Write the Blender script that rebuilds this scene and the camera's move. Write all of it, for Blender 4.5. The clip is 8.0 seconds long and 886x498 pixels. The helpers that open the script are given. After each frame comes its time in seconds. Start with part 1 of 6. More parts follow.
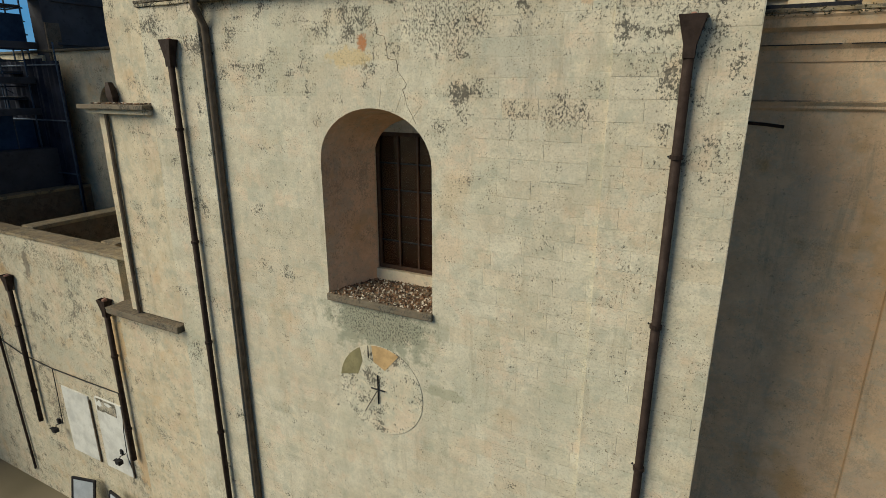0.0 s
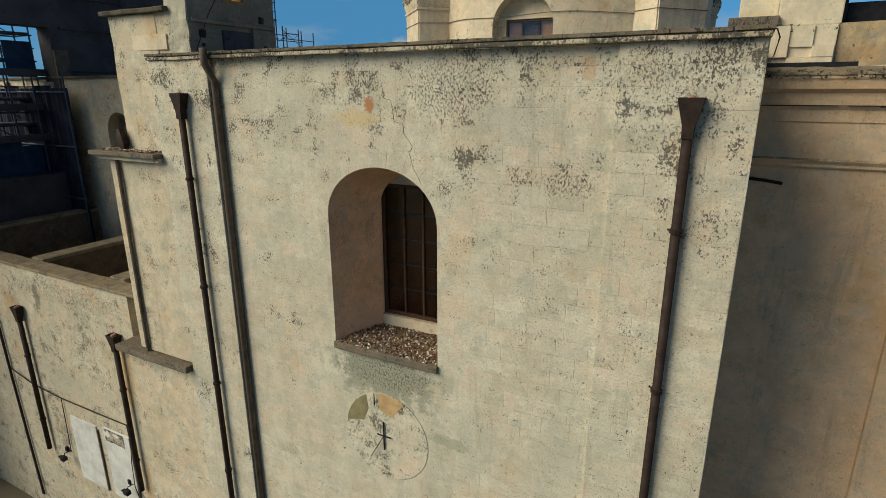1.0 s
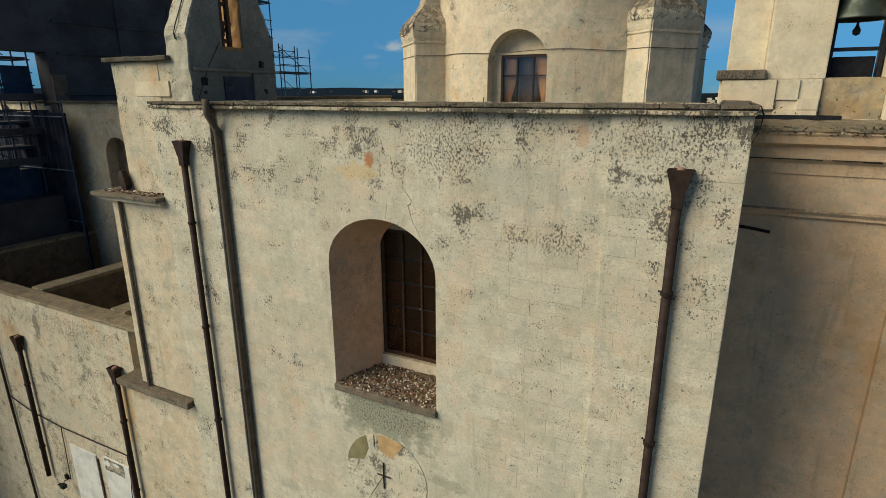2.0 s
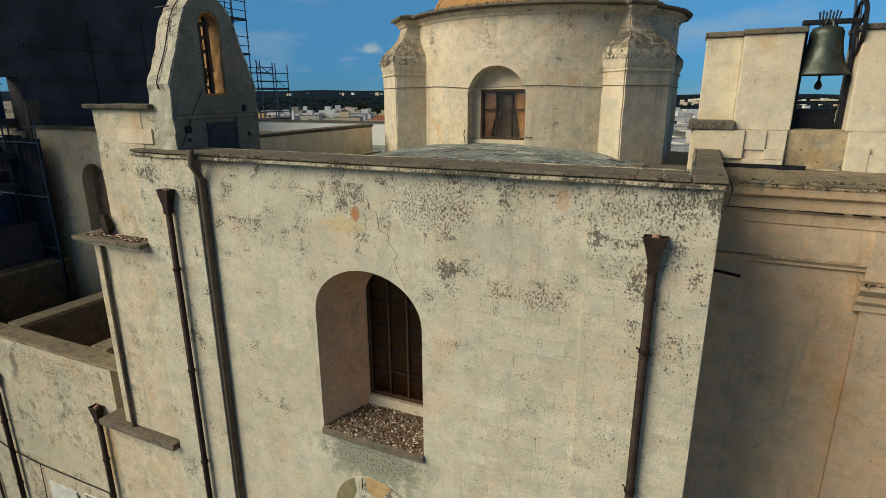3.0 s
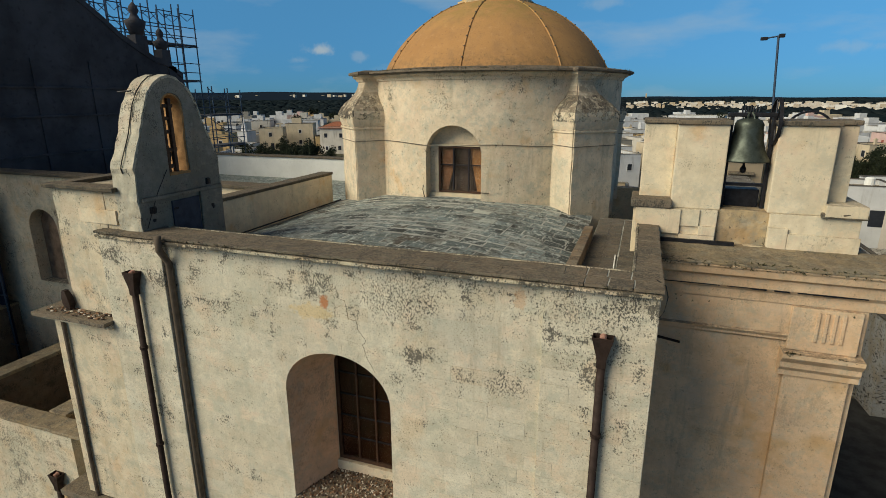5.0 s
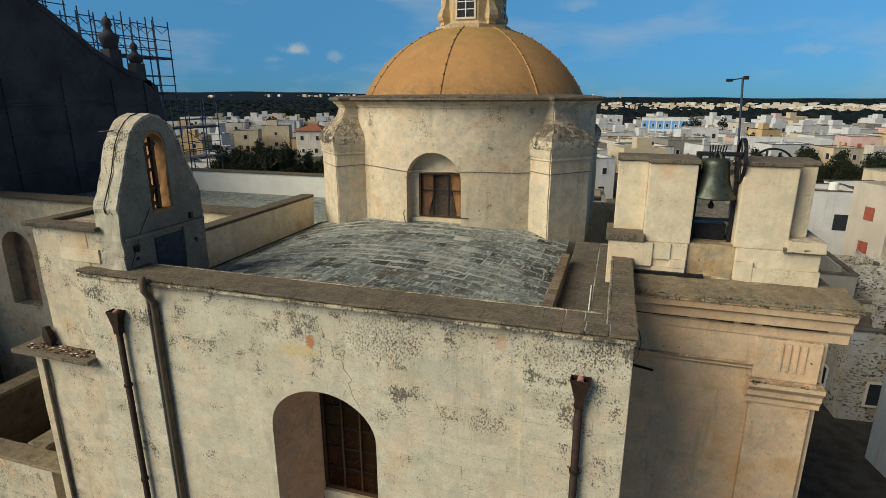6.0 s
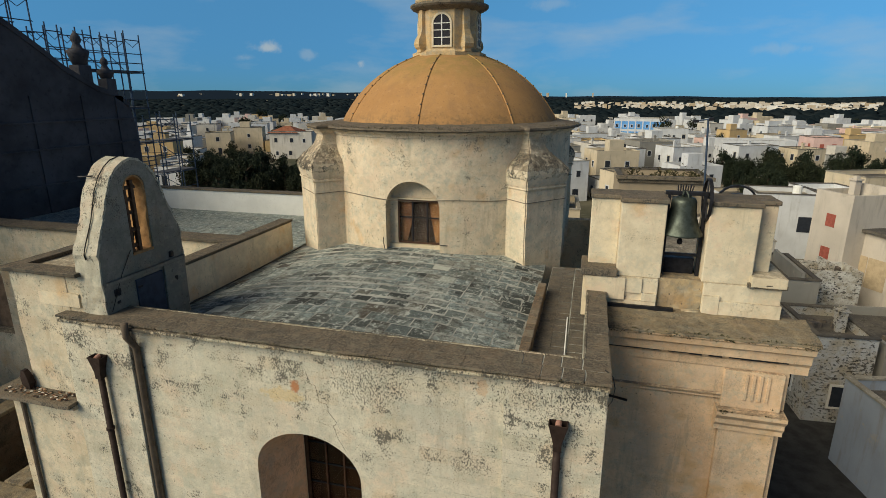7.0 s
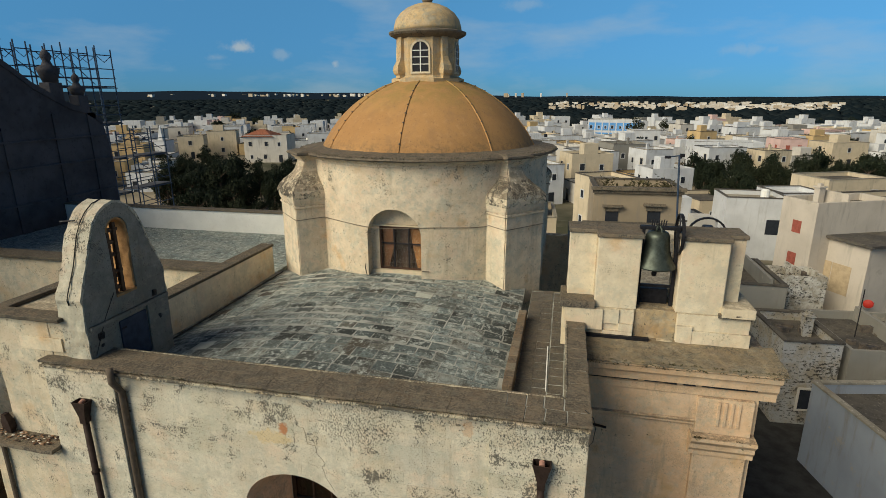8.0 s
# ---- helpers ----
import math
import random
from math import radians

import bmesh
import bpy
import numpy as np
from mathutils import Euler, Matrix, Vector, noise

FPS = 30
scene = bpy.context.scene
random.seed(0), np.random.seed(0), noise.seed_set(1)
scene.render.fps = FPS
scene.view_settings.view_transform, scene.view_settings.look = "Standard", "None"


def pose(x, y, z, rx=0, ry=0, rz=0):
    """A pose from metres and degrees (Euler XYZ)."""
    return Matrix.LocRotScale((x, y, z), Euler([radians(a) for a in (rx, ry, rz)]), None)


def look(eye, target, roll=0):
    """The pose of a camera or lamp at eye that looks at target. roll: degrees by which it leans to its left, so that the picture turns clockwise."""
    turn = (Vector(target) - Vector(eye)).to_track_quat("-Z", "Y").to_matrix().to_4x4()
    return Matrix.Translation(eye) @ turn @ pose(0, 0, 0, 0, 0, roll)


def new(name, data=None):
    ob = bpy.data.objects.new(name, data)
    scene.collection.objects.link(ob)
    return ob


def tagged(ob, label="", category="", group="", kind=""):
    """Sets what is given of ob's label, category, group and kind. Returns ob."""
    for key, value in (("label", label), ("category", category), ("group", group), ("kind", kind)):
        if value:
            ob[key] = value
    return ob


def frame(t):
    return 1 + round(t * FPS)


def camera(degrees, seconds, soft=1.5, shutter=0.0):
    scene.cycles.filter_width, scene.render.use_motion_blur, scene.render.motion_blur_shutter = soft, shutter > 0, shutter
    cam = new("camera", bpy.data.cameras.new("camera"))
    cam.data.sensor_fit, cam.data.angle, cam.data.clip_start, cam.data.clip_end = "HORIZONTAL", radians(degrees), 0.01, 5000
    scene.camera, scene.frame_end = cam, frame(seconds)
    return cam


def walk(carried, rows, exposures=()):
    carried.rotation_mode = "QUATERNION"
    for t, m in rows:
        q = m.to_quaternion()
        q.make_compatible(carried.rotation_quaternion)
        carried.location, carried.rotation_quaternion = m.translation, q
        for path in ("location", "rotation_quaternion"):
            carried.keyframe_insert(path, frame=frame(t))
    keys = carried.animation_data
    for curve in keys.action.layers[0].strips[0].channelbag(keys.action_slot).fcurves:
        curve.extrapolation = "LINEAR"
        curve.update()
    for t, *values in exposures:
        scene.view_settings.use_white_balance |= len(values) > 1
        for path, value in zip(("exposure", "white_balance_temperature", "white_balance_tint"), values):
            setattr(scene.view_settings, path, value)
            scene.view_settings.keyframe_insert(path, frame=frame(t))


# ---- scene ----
cam = camera(78.3, 8.0, soft=0.6)
PATH = [
    (0, (4.9, -7.228, 12.993), (4.019, -5.526, 12.421), -0.0),
    (0.5, (4.865, -7.212, 13.392), (3.979, -5.512, 12.824), -0.1),
    (1, (4.836, -7.196, 13.852), (3.946, -5.495, 13.291), -0.1),
    (1.5, (4.825, -7.217, 14.239), (3.935, -5.514, 13.684), -0.1),
    (3, (4.716, -7.267, 15.484), (3.908, -5.52, 14.94), -0.3),
    (3.5, (4.693, -7.317, 15.864), (3.92, -5.554, 15.321), -0.3),
    (4, (4.69, -7.377, 16.283), (3.96, -5.596, 15.74), -0.1),
    (4.5, (4.681, -7.415, 16.634), (3.985, -5.62, 16.093), -0.2),
    (6, (4.621, -7.573, 17.736), (4.037, -5.738, 17.197), -0.1),
    (6.5, (4.594, -7.619, 18.125), (4.047, -5.773, 17.583), -0.1),
    (7, (4.563, -7.639, 18.587), (4.062, -5.781, 18.044), -0.1),
    (7.5, (4.518, -7.639, 18.987), (4.056, -5.769, 18.448), -0.2),
    (8, (4.462, -7.703, 19.387), (4.041, -5.825, 18.844), -0.2),
]
walk(cam, [(t, look(eye, target, roll)) for t, eye, target, roll in PATH], [(0, -0.38, 6700, 4), (8, -0.29, 6750, 6)])

# ---- world, sun ----
PUFFS = (
    ((-0.5268, 0.8466, 0.0758), 0.034, 0.012, 0.75),
    ((-0.5575, 0.828, 0.0604), 0.03, 0.008, 0.3),
    ((-0.4703, 0.88, 0.0665), 0.022, 0.01, 0.3),
    ((-0.3937, 0.9177, 0.053), 0.012, 0.01, 0.6),
    ((0.2635, 0.9624, 0.0659), 0.06, 0.011, 0.25),
    ((-0.0792, 0.9862, 0.1452), 0.05, 0.012, 0.25),
)
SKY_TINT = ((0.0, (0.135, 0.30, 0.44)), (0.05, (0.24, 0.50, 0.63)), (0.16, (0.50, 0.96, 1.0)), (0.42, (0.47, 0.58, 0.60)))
SUN_AZ, SUN_EL = radians(225), radians(35)
world = bpy.data.worlds.new("sky_world")
scene.world = world
world.use_nodes = True
wt = world.node_tree
wbg = wt.nodes["Background"]
sky = wt.nodes.new("ShaderNodeTexSky")
sky.sky_type, sky.sun_disc = "NISHITA", False
sky.sun_elevation, sky.sun_rotation = SUN_EL, SUN_AZ
sky.altitude = 6000
sky.air_density, sky.dust_density, sky.ozone_density = 1.0, 0.0, 3.0
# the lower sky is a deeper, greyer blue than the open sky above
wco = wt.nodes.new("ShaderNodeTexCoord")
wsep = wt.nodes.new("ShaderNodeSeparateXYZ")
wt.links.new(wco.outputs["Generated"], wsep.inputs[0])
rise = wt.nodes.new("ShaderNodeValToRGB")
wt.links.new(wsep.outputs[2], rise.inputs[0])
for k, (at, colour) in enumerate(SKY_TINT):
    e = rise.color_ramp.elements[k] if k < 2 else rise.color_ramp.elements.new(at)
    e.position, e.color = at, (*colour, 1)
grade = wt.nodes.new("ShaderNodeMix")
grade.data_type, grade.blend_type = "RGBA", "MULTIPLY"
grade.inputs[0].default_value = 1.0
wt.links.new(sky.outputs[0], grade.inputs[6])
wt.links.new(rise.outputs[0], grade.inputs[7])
# thin broken cloud low over the town
wmap = wt.nodes.new("ShaderNodeMapping")
wmap.inputs["Scale"].default_value = (2.6, 2.6, 9.0)
wt.links.new(wco.outputs["Generated"], wmap.inputs["Vector"])
wn = wt.nodes.new("ShaderNodeTexNoise")
wn.inputs["Scale"].default_value, wn.inputs["Detail"].default_value, wn.inputs["Roughness"].default_value = 1.5, 7, 0.55
wt.links.new(wmap.outputs[0], wn.inputs["Vector"])
wr = wt.nodes.new("ShaderNodeMapRange")
wr.inputs["From Min"].default_value, wr.inputs["From Max"].default_value = 0.50, 0.78
wr.inputs["To Max"].default_value = 0.5
wt.links.new(wn.outputs[0], wr.inputs["Value"])
cloud = wr.outputs[0]
# small fair-weather puffs: way to each, its half width and half height, its thickness
wf = wt.nodes.new("ShaderNodeTexNoise")
wf.inputs["Scale"].default_value, wf.inputs["Detail"].default_value, wf.inputs["Roughness"].default_value = 38, 6, 0.6
wt.links.new(wco.outputs["Generated"], wf.inputs["Vector"])
for way, wide, high, thick in PUFFS:
    off = wt.nodes.new("ShaderNodeVectorMath")
    off.operation = "SUBTRACT"
    wt.links.new(wco.outputs["Generated"], off.inputs[0])
    off.inputs[1].default_value = Vector(way).normalized()
    fit_in = wt.nodes.new("ShaderNodeVectorMath")
    fit_in.operation = "DIVIDE"
    wt.links.new(off.outputs[0], fit_in.inputs[0])
    fit_in.inputs[1].default_value = (wide, wide, high)
    away = wt.nodes.new("ShaderNodeVectorMath")
    away.operation = "LENGTH"
    wt.links.new(fit_in.outputs[0], away.inputs[0])
    edge = wt.nodes.new("ShaderNodeMath")
    edge.operation = "MULTIPLY_ADD"
    wt.links.new(wf.outputs[0], edge.inputs[0])
    edge.inputs[1].default_value = 2.4
    wt.links.new(away.outputs["Value"], edge.inputs[2])
    puff = wt.nodes.new("ShaderNodeMapRange")
    puff.interpolation_type = "SMOOTHSTEP"
    for k, v in (("From Min", 1.15), ("From Max", 2.2), ("To Min", thick), ("To Max", 0.0)):
        puff.inputs[k].default_value = v
    wt.links.new(edge.outputs[0], puff.inputs["Value"])
    more_cloud = wt.nodes.new("ShaderNodeMath")
    more_cloud.operation = "MAXIMUM"
    wt.links.new(cloud, more_cloud.inputs[0])
    wt.links.new(puff.outputs[0], more_cloud.inputs[1])
    cloud = more_cloud.outputs[0]
cloud_mix = wt.nodes.new("ShaderNodeMix")
cloud_mix.data_type = "RGBA"
cloud_mix.inputs[7].default_value = (3.6, 4.1, 4.5, 1)
wt.links.new(cloud, cloud_mix.inputs[0])
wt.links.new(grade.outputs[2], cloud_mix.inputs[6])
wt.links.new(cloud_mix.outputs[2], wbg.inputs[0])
wbg.inputs[1].default_value = 0.143
sun_data = bpy.data.lights.new("sun", "SUN")
sun_data.energy, sun_data.angle, sun_data.color = 5.25, radians(46), (1.0, 0.90, 0.73)
sun = new("sun", sun_data)
to_sun = Vector((math.sin(SUN_AZ) * math.cos(SUN_EL), math.cos(SUN_AZ) * math.cos(SUN_EL), math.sin(SUN_EL)))
sun.matrix_world = look(to_sun * 60, (0, 0, 0))


# ---- materials ----
class Nodes:
    """Short forms for building a node material."""

    def __init__(self, name):
        self.mat = bpy.data.materials.new(name)
        self.mat.use_nodes = True
        self.t = self.mat.node_tree
        self.bsdf = self.t.nodes["Principled BSDF"]
        self.pos = self.add("ShaderNodeNewGeometry").outputs["Position"]

    def add(self, kind):
        return self.t.nodes.new(kind)

    def link(self, a, b):
        if isinstance(a, bpy.types.NodeSocket):
            self.t.links.new(a, b)
        else:
            b.default_value = a

    def noise(self, scale, detail=4, rough=0.55, vec=None, distortion=0.0):
        n = self.add("ShaderNodeTexNoise")
        n.inputs["Scale"].default_value, n.inputs["Detail"].default_value = scale, detail
        n.inputs["Roughness"].default_value, n.inputs["Distortion"].default_value = rough, distortion
        self.t.links.new(vec or self.pos, n.inputs["Vector"])
        return n.outputs[0]

    def ramp(self, fac, lo, hi, a=0.0, b=1.0):
        n = self.add("ShaderNodeMapRange")
        n.interpolation_type = "SMOOTHSTEP"
        self.link(fac, n.inputs["Value"])
        for k, v in (("From Min", lo), ("From Max", hi), ("To Min", a), ("To Max", b)):
            n.inputs[k].default_value = v
        return n.outputs[0]

    def math(self, op, a, b=0.0):
        n = self.add("ShaderNodeMath")
        n.operation = op
        self.link(a, n.inputs[0])
        self.link(b, n.inputs[1])
        return n.outputs[0]

    def mix(self, fac, a, b, blend="MIX"):
        n = self.add("ShaderNodeMix")
        n.data_type, n.blend_type = "RGBA", blend
        self.link(fac, n.inputs[0])
        for v, s in ((a, n.inputs[6]), (b, n.inputs[7])):
            self.link((*v, 1.0) if isinstance(v, tuple) else v, s)
        return n.outputs[2]

    def axes(self):
        n = self.add("ShaderNodeSeparateXYZ")
        self.t.links.new(self.pos, n.inputs[0])
        return n.outputs

    def vec(self, x, y, z):
        n = self.add("ShaderNodeCombineXYZ")
        for i, v in enumerate((x, y, z)):
            self.link(v, n.inputs[i])
        return n.outputs[0]

    def stretch(self, sx, sy, sz):
        n = self.add("ShaderNodeMapping")
        n.inputs["Scale"].default_value = (sx, sy, sz)
        self.t.links.new(self.pos, n.inputs["Vector"])
        return n.outputs[0]

    def finish(self, colour, rough=0.85, height=None, strength=0.4, distance=0.02, **more):
        self.link((*colour, 1.0) if isinstance(colour, tuple) else colour, self.bsdf.inputs["Base Color"])
        self.link(rough, self.bsdf.inputs["Roughness"])
        self.bsdf.inputs["Specular IOR Level"].default_value = more.pop("spec", 0.25)
        for k, v in more.items():
            self.link(v, self.bsdf.inputs[k])
        if height is not None:
            b = self.add("ShaderNodeBump")
            b.inputs["Strength"].default_value, b.inputs["Distance"].default_value = strength, distance
            self.t.links.new(height, b.inputs["Height"])
            self.t.links.new(b.outputs[0], self.bsdf.inputs["Normal"])
        return self.mat


def stone(name, light, dark, lichen=0.5, joints=0.5, rust=0.2, course=0.27, block=0.55, top=None, green=0.25, spots=(), moss=0.7, pitted=0.6, piece="", more=0.0, grain=1.0):
    """Weathered limestone: two tones, faint block joints, black lichen (thicker towards `top`), moss on what faces up, and
    stains of a known shape: spots are (x, z, half width, half height, colour, strength, grain)."""
    n = Nodes(name)
    x, y, z = n.axes()
    pale = light[1] / 0.62  # the tints below are those of pale stone

    def tint(a, b, c):
        return (a * pale, b * pale, c * pale)

    big, mid, fine = n.noise(0.45, 5), n.noise(2.3, 8, 0.72), n.noise(34, 4, 0.65)
    c = n.mix(n.ramp(big, 0.38, 0.66), light, dark)
    c = n.mix(n.ramp(mid, 0.36, 0.70, 0.0, 0.65), c, tuple(v * 0.76 for v in dark))
    c = n.mix(n.ramp(n.noise(6.5, 5, 0.65), 0.5, 0.72, 0.0, 0.4), c, tuple(min(0.85, v * 1.12) for v in light))
    c = n.mix(n.ramp(n.noise(3.1, 8, 0.76), 0.49, 0.60, 0, 0.2 + 0.4 * grain), c, tint(0.42, 0.42, 0.34))
    c = n.mix(n.ramp(n.noise(1.2, 8, 0.72), 0.51, 0.63, 0, 0.5), c, tint(0.66, 0.50, 0.36))
    c = n.mix(n.ramp(n.noise(3.7, 8, 0.78), 0.52, 0.62, 0, 0.42 * grain), c, tint(0.40, 0.39, 0.30))
    c = n.mix(n.ramp(n.noise(2.9, 8, 0.75, vec=n.stretch(0.8, 0.8, 1.4)), 0.52, 0.64, 0, 0.45 * grain), c, tint(0.74, 0.66, 0.50))
    wob = n.noise(1.7, 5)
    uv = n.vec(n.math("ADD", n.math("ADD", x, y), n.math("MULTIPLY", wob, 0.16)), n.math("ADD", z, n.math("MULTIPLY", wob, 0.13)), 0.0)
    br = n.add("ShaderNodeTexBrick")
    n.t.links.new(uv, br.inputs["Vector"])
    for k, v in (("Scale", 1.0), ("Mortar Size", 0.006), ("Mortar Smooth", 0.7), ("Bias", 0.0), ("Brick Width", block), ("Row Height", course)):
        br.inputs[k].default_value = v
    br.inputs["Color1"].default_value, br.inputs["Color2"].default_value = (1.0, 1.0, 1.0, 1), (0.72, 0.69, 0.62, 1)
    br.inputs["Mortar"].default_value = (0.66, 0.61, 0.50, 1)
    bw = n.add("ShaderNodeRGBToBW")
    n.t.links.new(br.outputs["Color"], bw.inputs[0])
    own = 0.5
    if piece:
        own = n.add("ShaderNodeObjectInfo").outputs["Random"] if piece == "object" else n.add("ShaderNodeNewGeometry").outputs["Random Per Island"]
        c = n.mix(n.ramp(own, 0.0, 1.0), c, n.mix(own, (1.0, 0.995, 0.985), (0.90, 0.90, 0.875)), "MULTIPLY")
        hue = n.math("FRACT", n.math("MULTIPLY", own, 17.0))
        c = n.mix(n.ramp(hue, 0.78, 0.98, 0, 0.22), c, (0.68, 0.52, 0.36))
        c = n.mix(n.ramp(hue, 0.25, 0.02, 0, 0.18), c, (0.50, 0.52, 0.43))
    where = n.math("MULTIPLY", n.ramp(n.noise(0.75, 5, 0.65), 0.47, 0.62), joints)
    c = n.mix(where, c, br.outputs["Color"], "MULTIPLY")
    c = n.mix(n.ramp(n.noise(1.1, 4), 0.56, 0.74, 0, rust), c, tint(0.58, 0.34, 0.14))
    c = n.mix(n.ramp(n.noise(0.7, 4, vec=n.stretch(1, 1, 0.45)), 0.52, 0.72, 0, green), c, tint(0.40, 0.42, 0.33))
    streak = n.ramp(n.noise(3.4, 7, 0.7, vec=n.stretch(1, 1, 0.12)), 0.54, 0.70, 0, 0.45)
    c = n.mix(streak, c, tint(0.33, 0.29, 0.21))
    # black lichen: small upright specks gathered into clouds, thickest near the top, held by single blocks
    speck = n.noise(29, 6, 0.72, vec=n.stretch(1.2, 1.2, 0.8))
    cloud = n.math("ADD", n.math("MULTIPLY", n.noise(1.0, 5, 0.62), 0.45), n.math("MULTIPLY", n.noise(3.2, 5, 0.65), 0.55))
    level = n.math("ADD", speck, n.math("MULTIPLY", n.math("SUBTRACT", cloud, 0.5), 1.25))
    level = n.math("ADD", level, n.math("MULTIPLY", n.math("SUBTRACT", 0.92, bw.outputs[0]), 0.20))
    if piece:
        level = n.math("ADD", level, n.math("MULTIPLY", n.math("SUBTRACT", n.math("FRACT", n.math("MULTIPLY", own, 7.0)), 0.55), 0.10))
    level = n.math("ADD", level, more)
    if top is not None:
        level = n.math("ADD", level, n.ramp(z, top - 3.4, top - 0.15, -0.06, 0.038))
    veil = n.ramp(level, 0.50, 0.68, 0.0, 0.42 * lichen)
    c = n.mix(n.math("MULTIPLY", veil, n.ramp(n.noise(5.0, 6, 0.7), 0.40, 0.62)), c, tint(0.36, 0.38, 0.33))
    amount = n.ramp(level, 0.607, 0.652)
    c = n.mix(n.math("MULTIPLY", amount, lichen), c, (0.042, 0.040, 0.036))
    for sx, sz, rx, rz, colour, strength, grain in spots:
        dx, dz = n.math("DIVIDE", n.math("SUBTRACT", x, sx), rx), n.math("DIVIDE", n.math("SUBTRACT", z, sz), rz)
        away = n.math("SQRT", n.math("ADD", n.math("MULTIPLY", dx, dx), n.math("MULTIPLY", dz, dz)))
        edge = n.math("ADD", away, n.math("MULTIPLY", n.math("SUBTRACT", n.noise(grain, 5, 0.7), 0.5), 2.6))
        inside = n.ramp(edge, 0.6, 1.05, strength, 0.0)
        if grain > 10:
            inside = n.math("MULTIPLY", inside, n.ramp(speck, 0.50, 0.555))
        c = n.mix(inside, c, colour)
    pock = n.math("MULTIPLY", n.ramp(n.noise(42, 3, 0.6), 0.60, 0.66), n.ramp(n.noise(1.9, 5, 0.65), 0.50, 0.62, 0.0, 0.55 * grain))
    c = n.mix(pock, c, tint(0.17, 0.14, 0.10))
    pits = n.ramp(n.noise(15, 3, 0.5), 0.66, 0.71)
    c = n.mix(n.math("MULTIPLY", pits, pitted), c, (0.10, 0.08, 0.06))
    up = n.add("ShaderNodeSeparateXYZ")
    n.t.links.new(n.add("ShaderNodeNewGeometry").outputs["Normal"], up.inputs[0])
    sits = n.math("MULTIPLY", n.ramp(up.outputs[2], 0.08, 0.5), n.ramp(n.noise(6.0, 7, 0.75), 0.34, 0.56))
    c = n.mix(n.math("MULTIPLY", sits, moss), c, n.mix(n.ramp(n.noise(26, 7, 0.8), 0.42, 0.58), n.mix(n.ramp(n.noise(2.6, 6, 0.7), 0.45, 0.6), (0.050, 0.042, 0.034), (0.12, 0.085, 0.055)), n.mix(n.ramp(n.noise(5, 6, 0.75), 0.45, 0.6), (0.21, 0.168, 0.12), (0.14, 0.122, 0.095))))
    c = n.mix(n.ramp(fine, 0.45, 0.75, 0.0, 0.22 * grain), c, tuple(v * 0.55 for v in dark))
    h = n.math("ADD", n.math("MULTIPLY", fine, 0.45), n.math("MULTIPLY", mid, 0.8))
    h = n.math("SUBTRACT", h, n.math("MULTIPLY", pits, 0.7))
    h = n.math("SUBTRACT", h, n.math("MULTIPLY", n.math("MULTIPLY", br.outputs["Fac"], where), 0.8))
    return n.finish(c, n.ramp(fine, 0.2, 0.8, 0.82, 0.97), h, 0.35, 0.022)


def plain(name, colour, rough=0.7, var=0.25, scale=6.0, metal=0.0, bump=0.2, second=None):
    """Paint, metal or wood with wear at two scales."""
    n = Nodes(name)
    a, b = n.noise(scale, 5, 0.6), n.noise(scale * 9, 3, 0.6)
    dark = second or tuple(v * (1 - var) for v in colour)
    c = n.mix(n.ramp(a, 0.35, 0.7), colour, dark)
    c = n.mix(n.ramp(b, 0.55, 0.75, 0, 0.5), c, tuple(v * (1 - var * 1.3) for v in dark))
    return n.finish(c, n.ramp(a, 0.3, 0.7, rough - 0.08, min(1, rough + 0.1)), b, bump, 0.01, Metallic=metal)


def limewash(name, colour, dirt=0.5):
    """A painted house wall: faded paint, grey run-off streaks, patches of bare render."""
    n = Nodes(name)
    c = n.mix(n.ramp(n.noise(0.5, 5), 0.35, 0.7), colour, tuple(v * 0.86 for v in colour))
    c = n.mix(n.ramp(n.noise(1.6, 5, 0.65, vec=n.stretch(1, 1, 0.15)), 0.52, 0.75, 0, dirt), c, (0.22, 0.20, 0.17))
    c = n.mix(n.ramp(n.noise(0.8, 6, 0.7), 0.60, 0.70, 0, dirt), c, (0.36, 0.32, 0.26))
    c = n.mix(n.ramp(n.noise(9, 5, 0.7), 0.55, 0.72, 0, 0.35 * dirt), c, (0.25, 0.23, 0.20))
    return n.finish(c, 0.92, n.noise(8, 4), 0.25, 0.02)


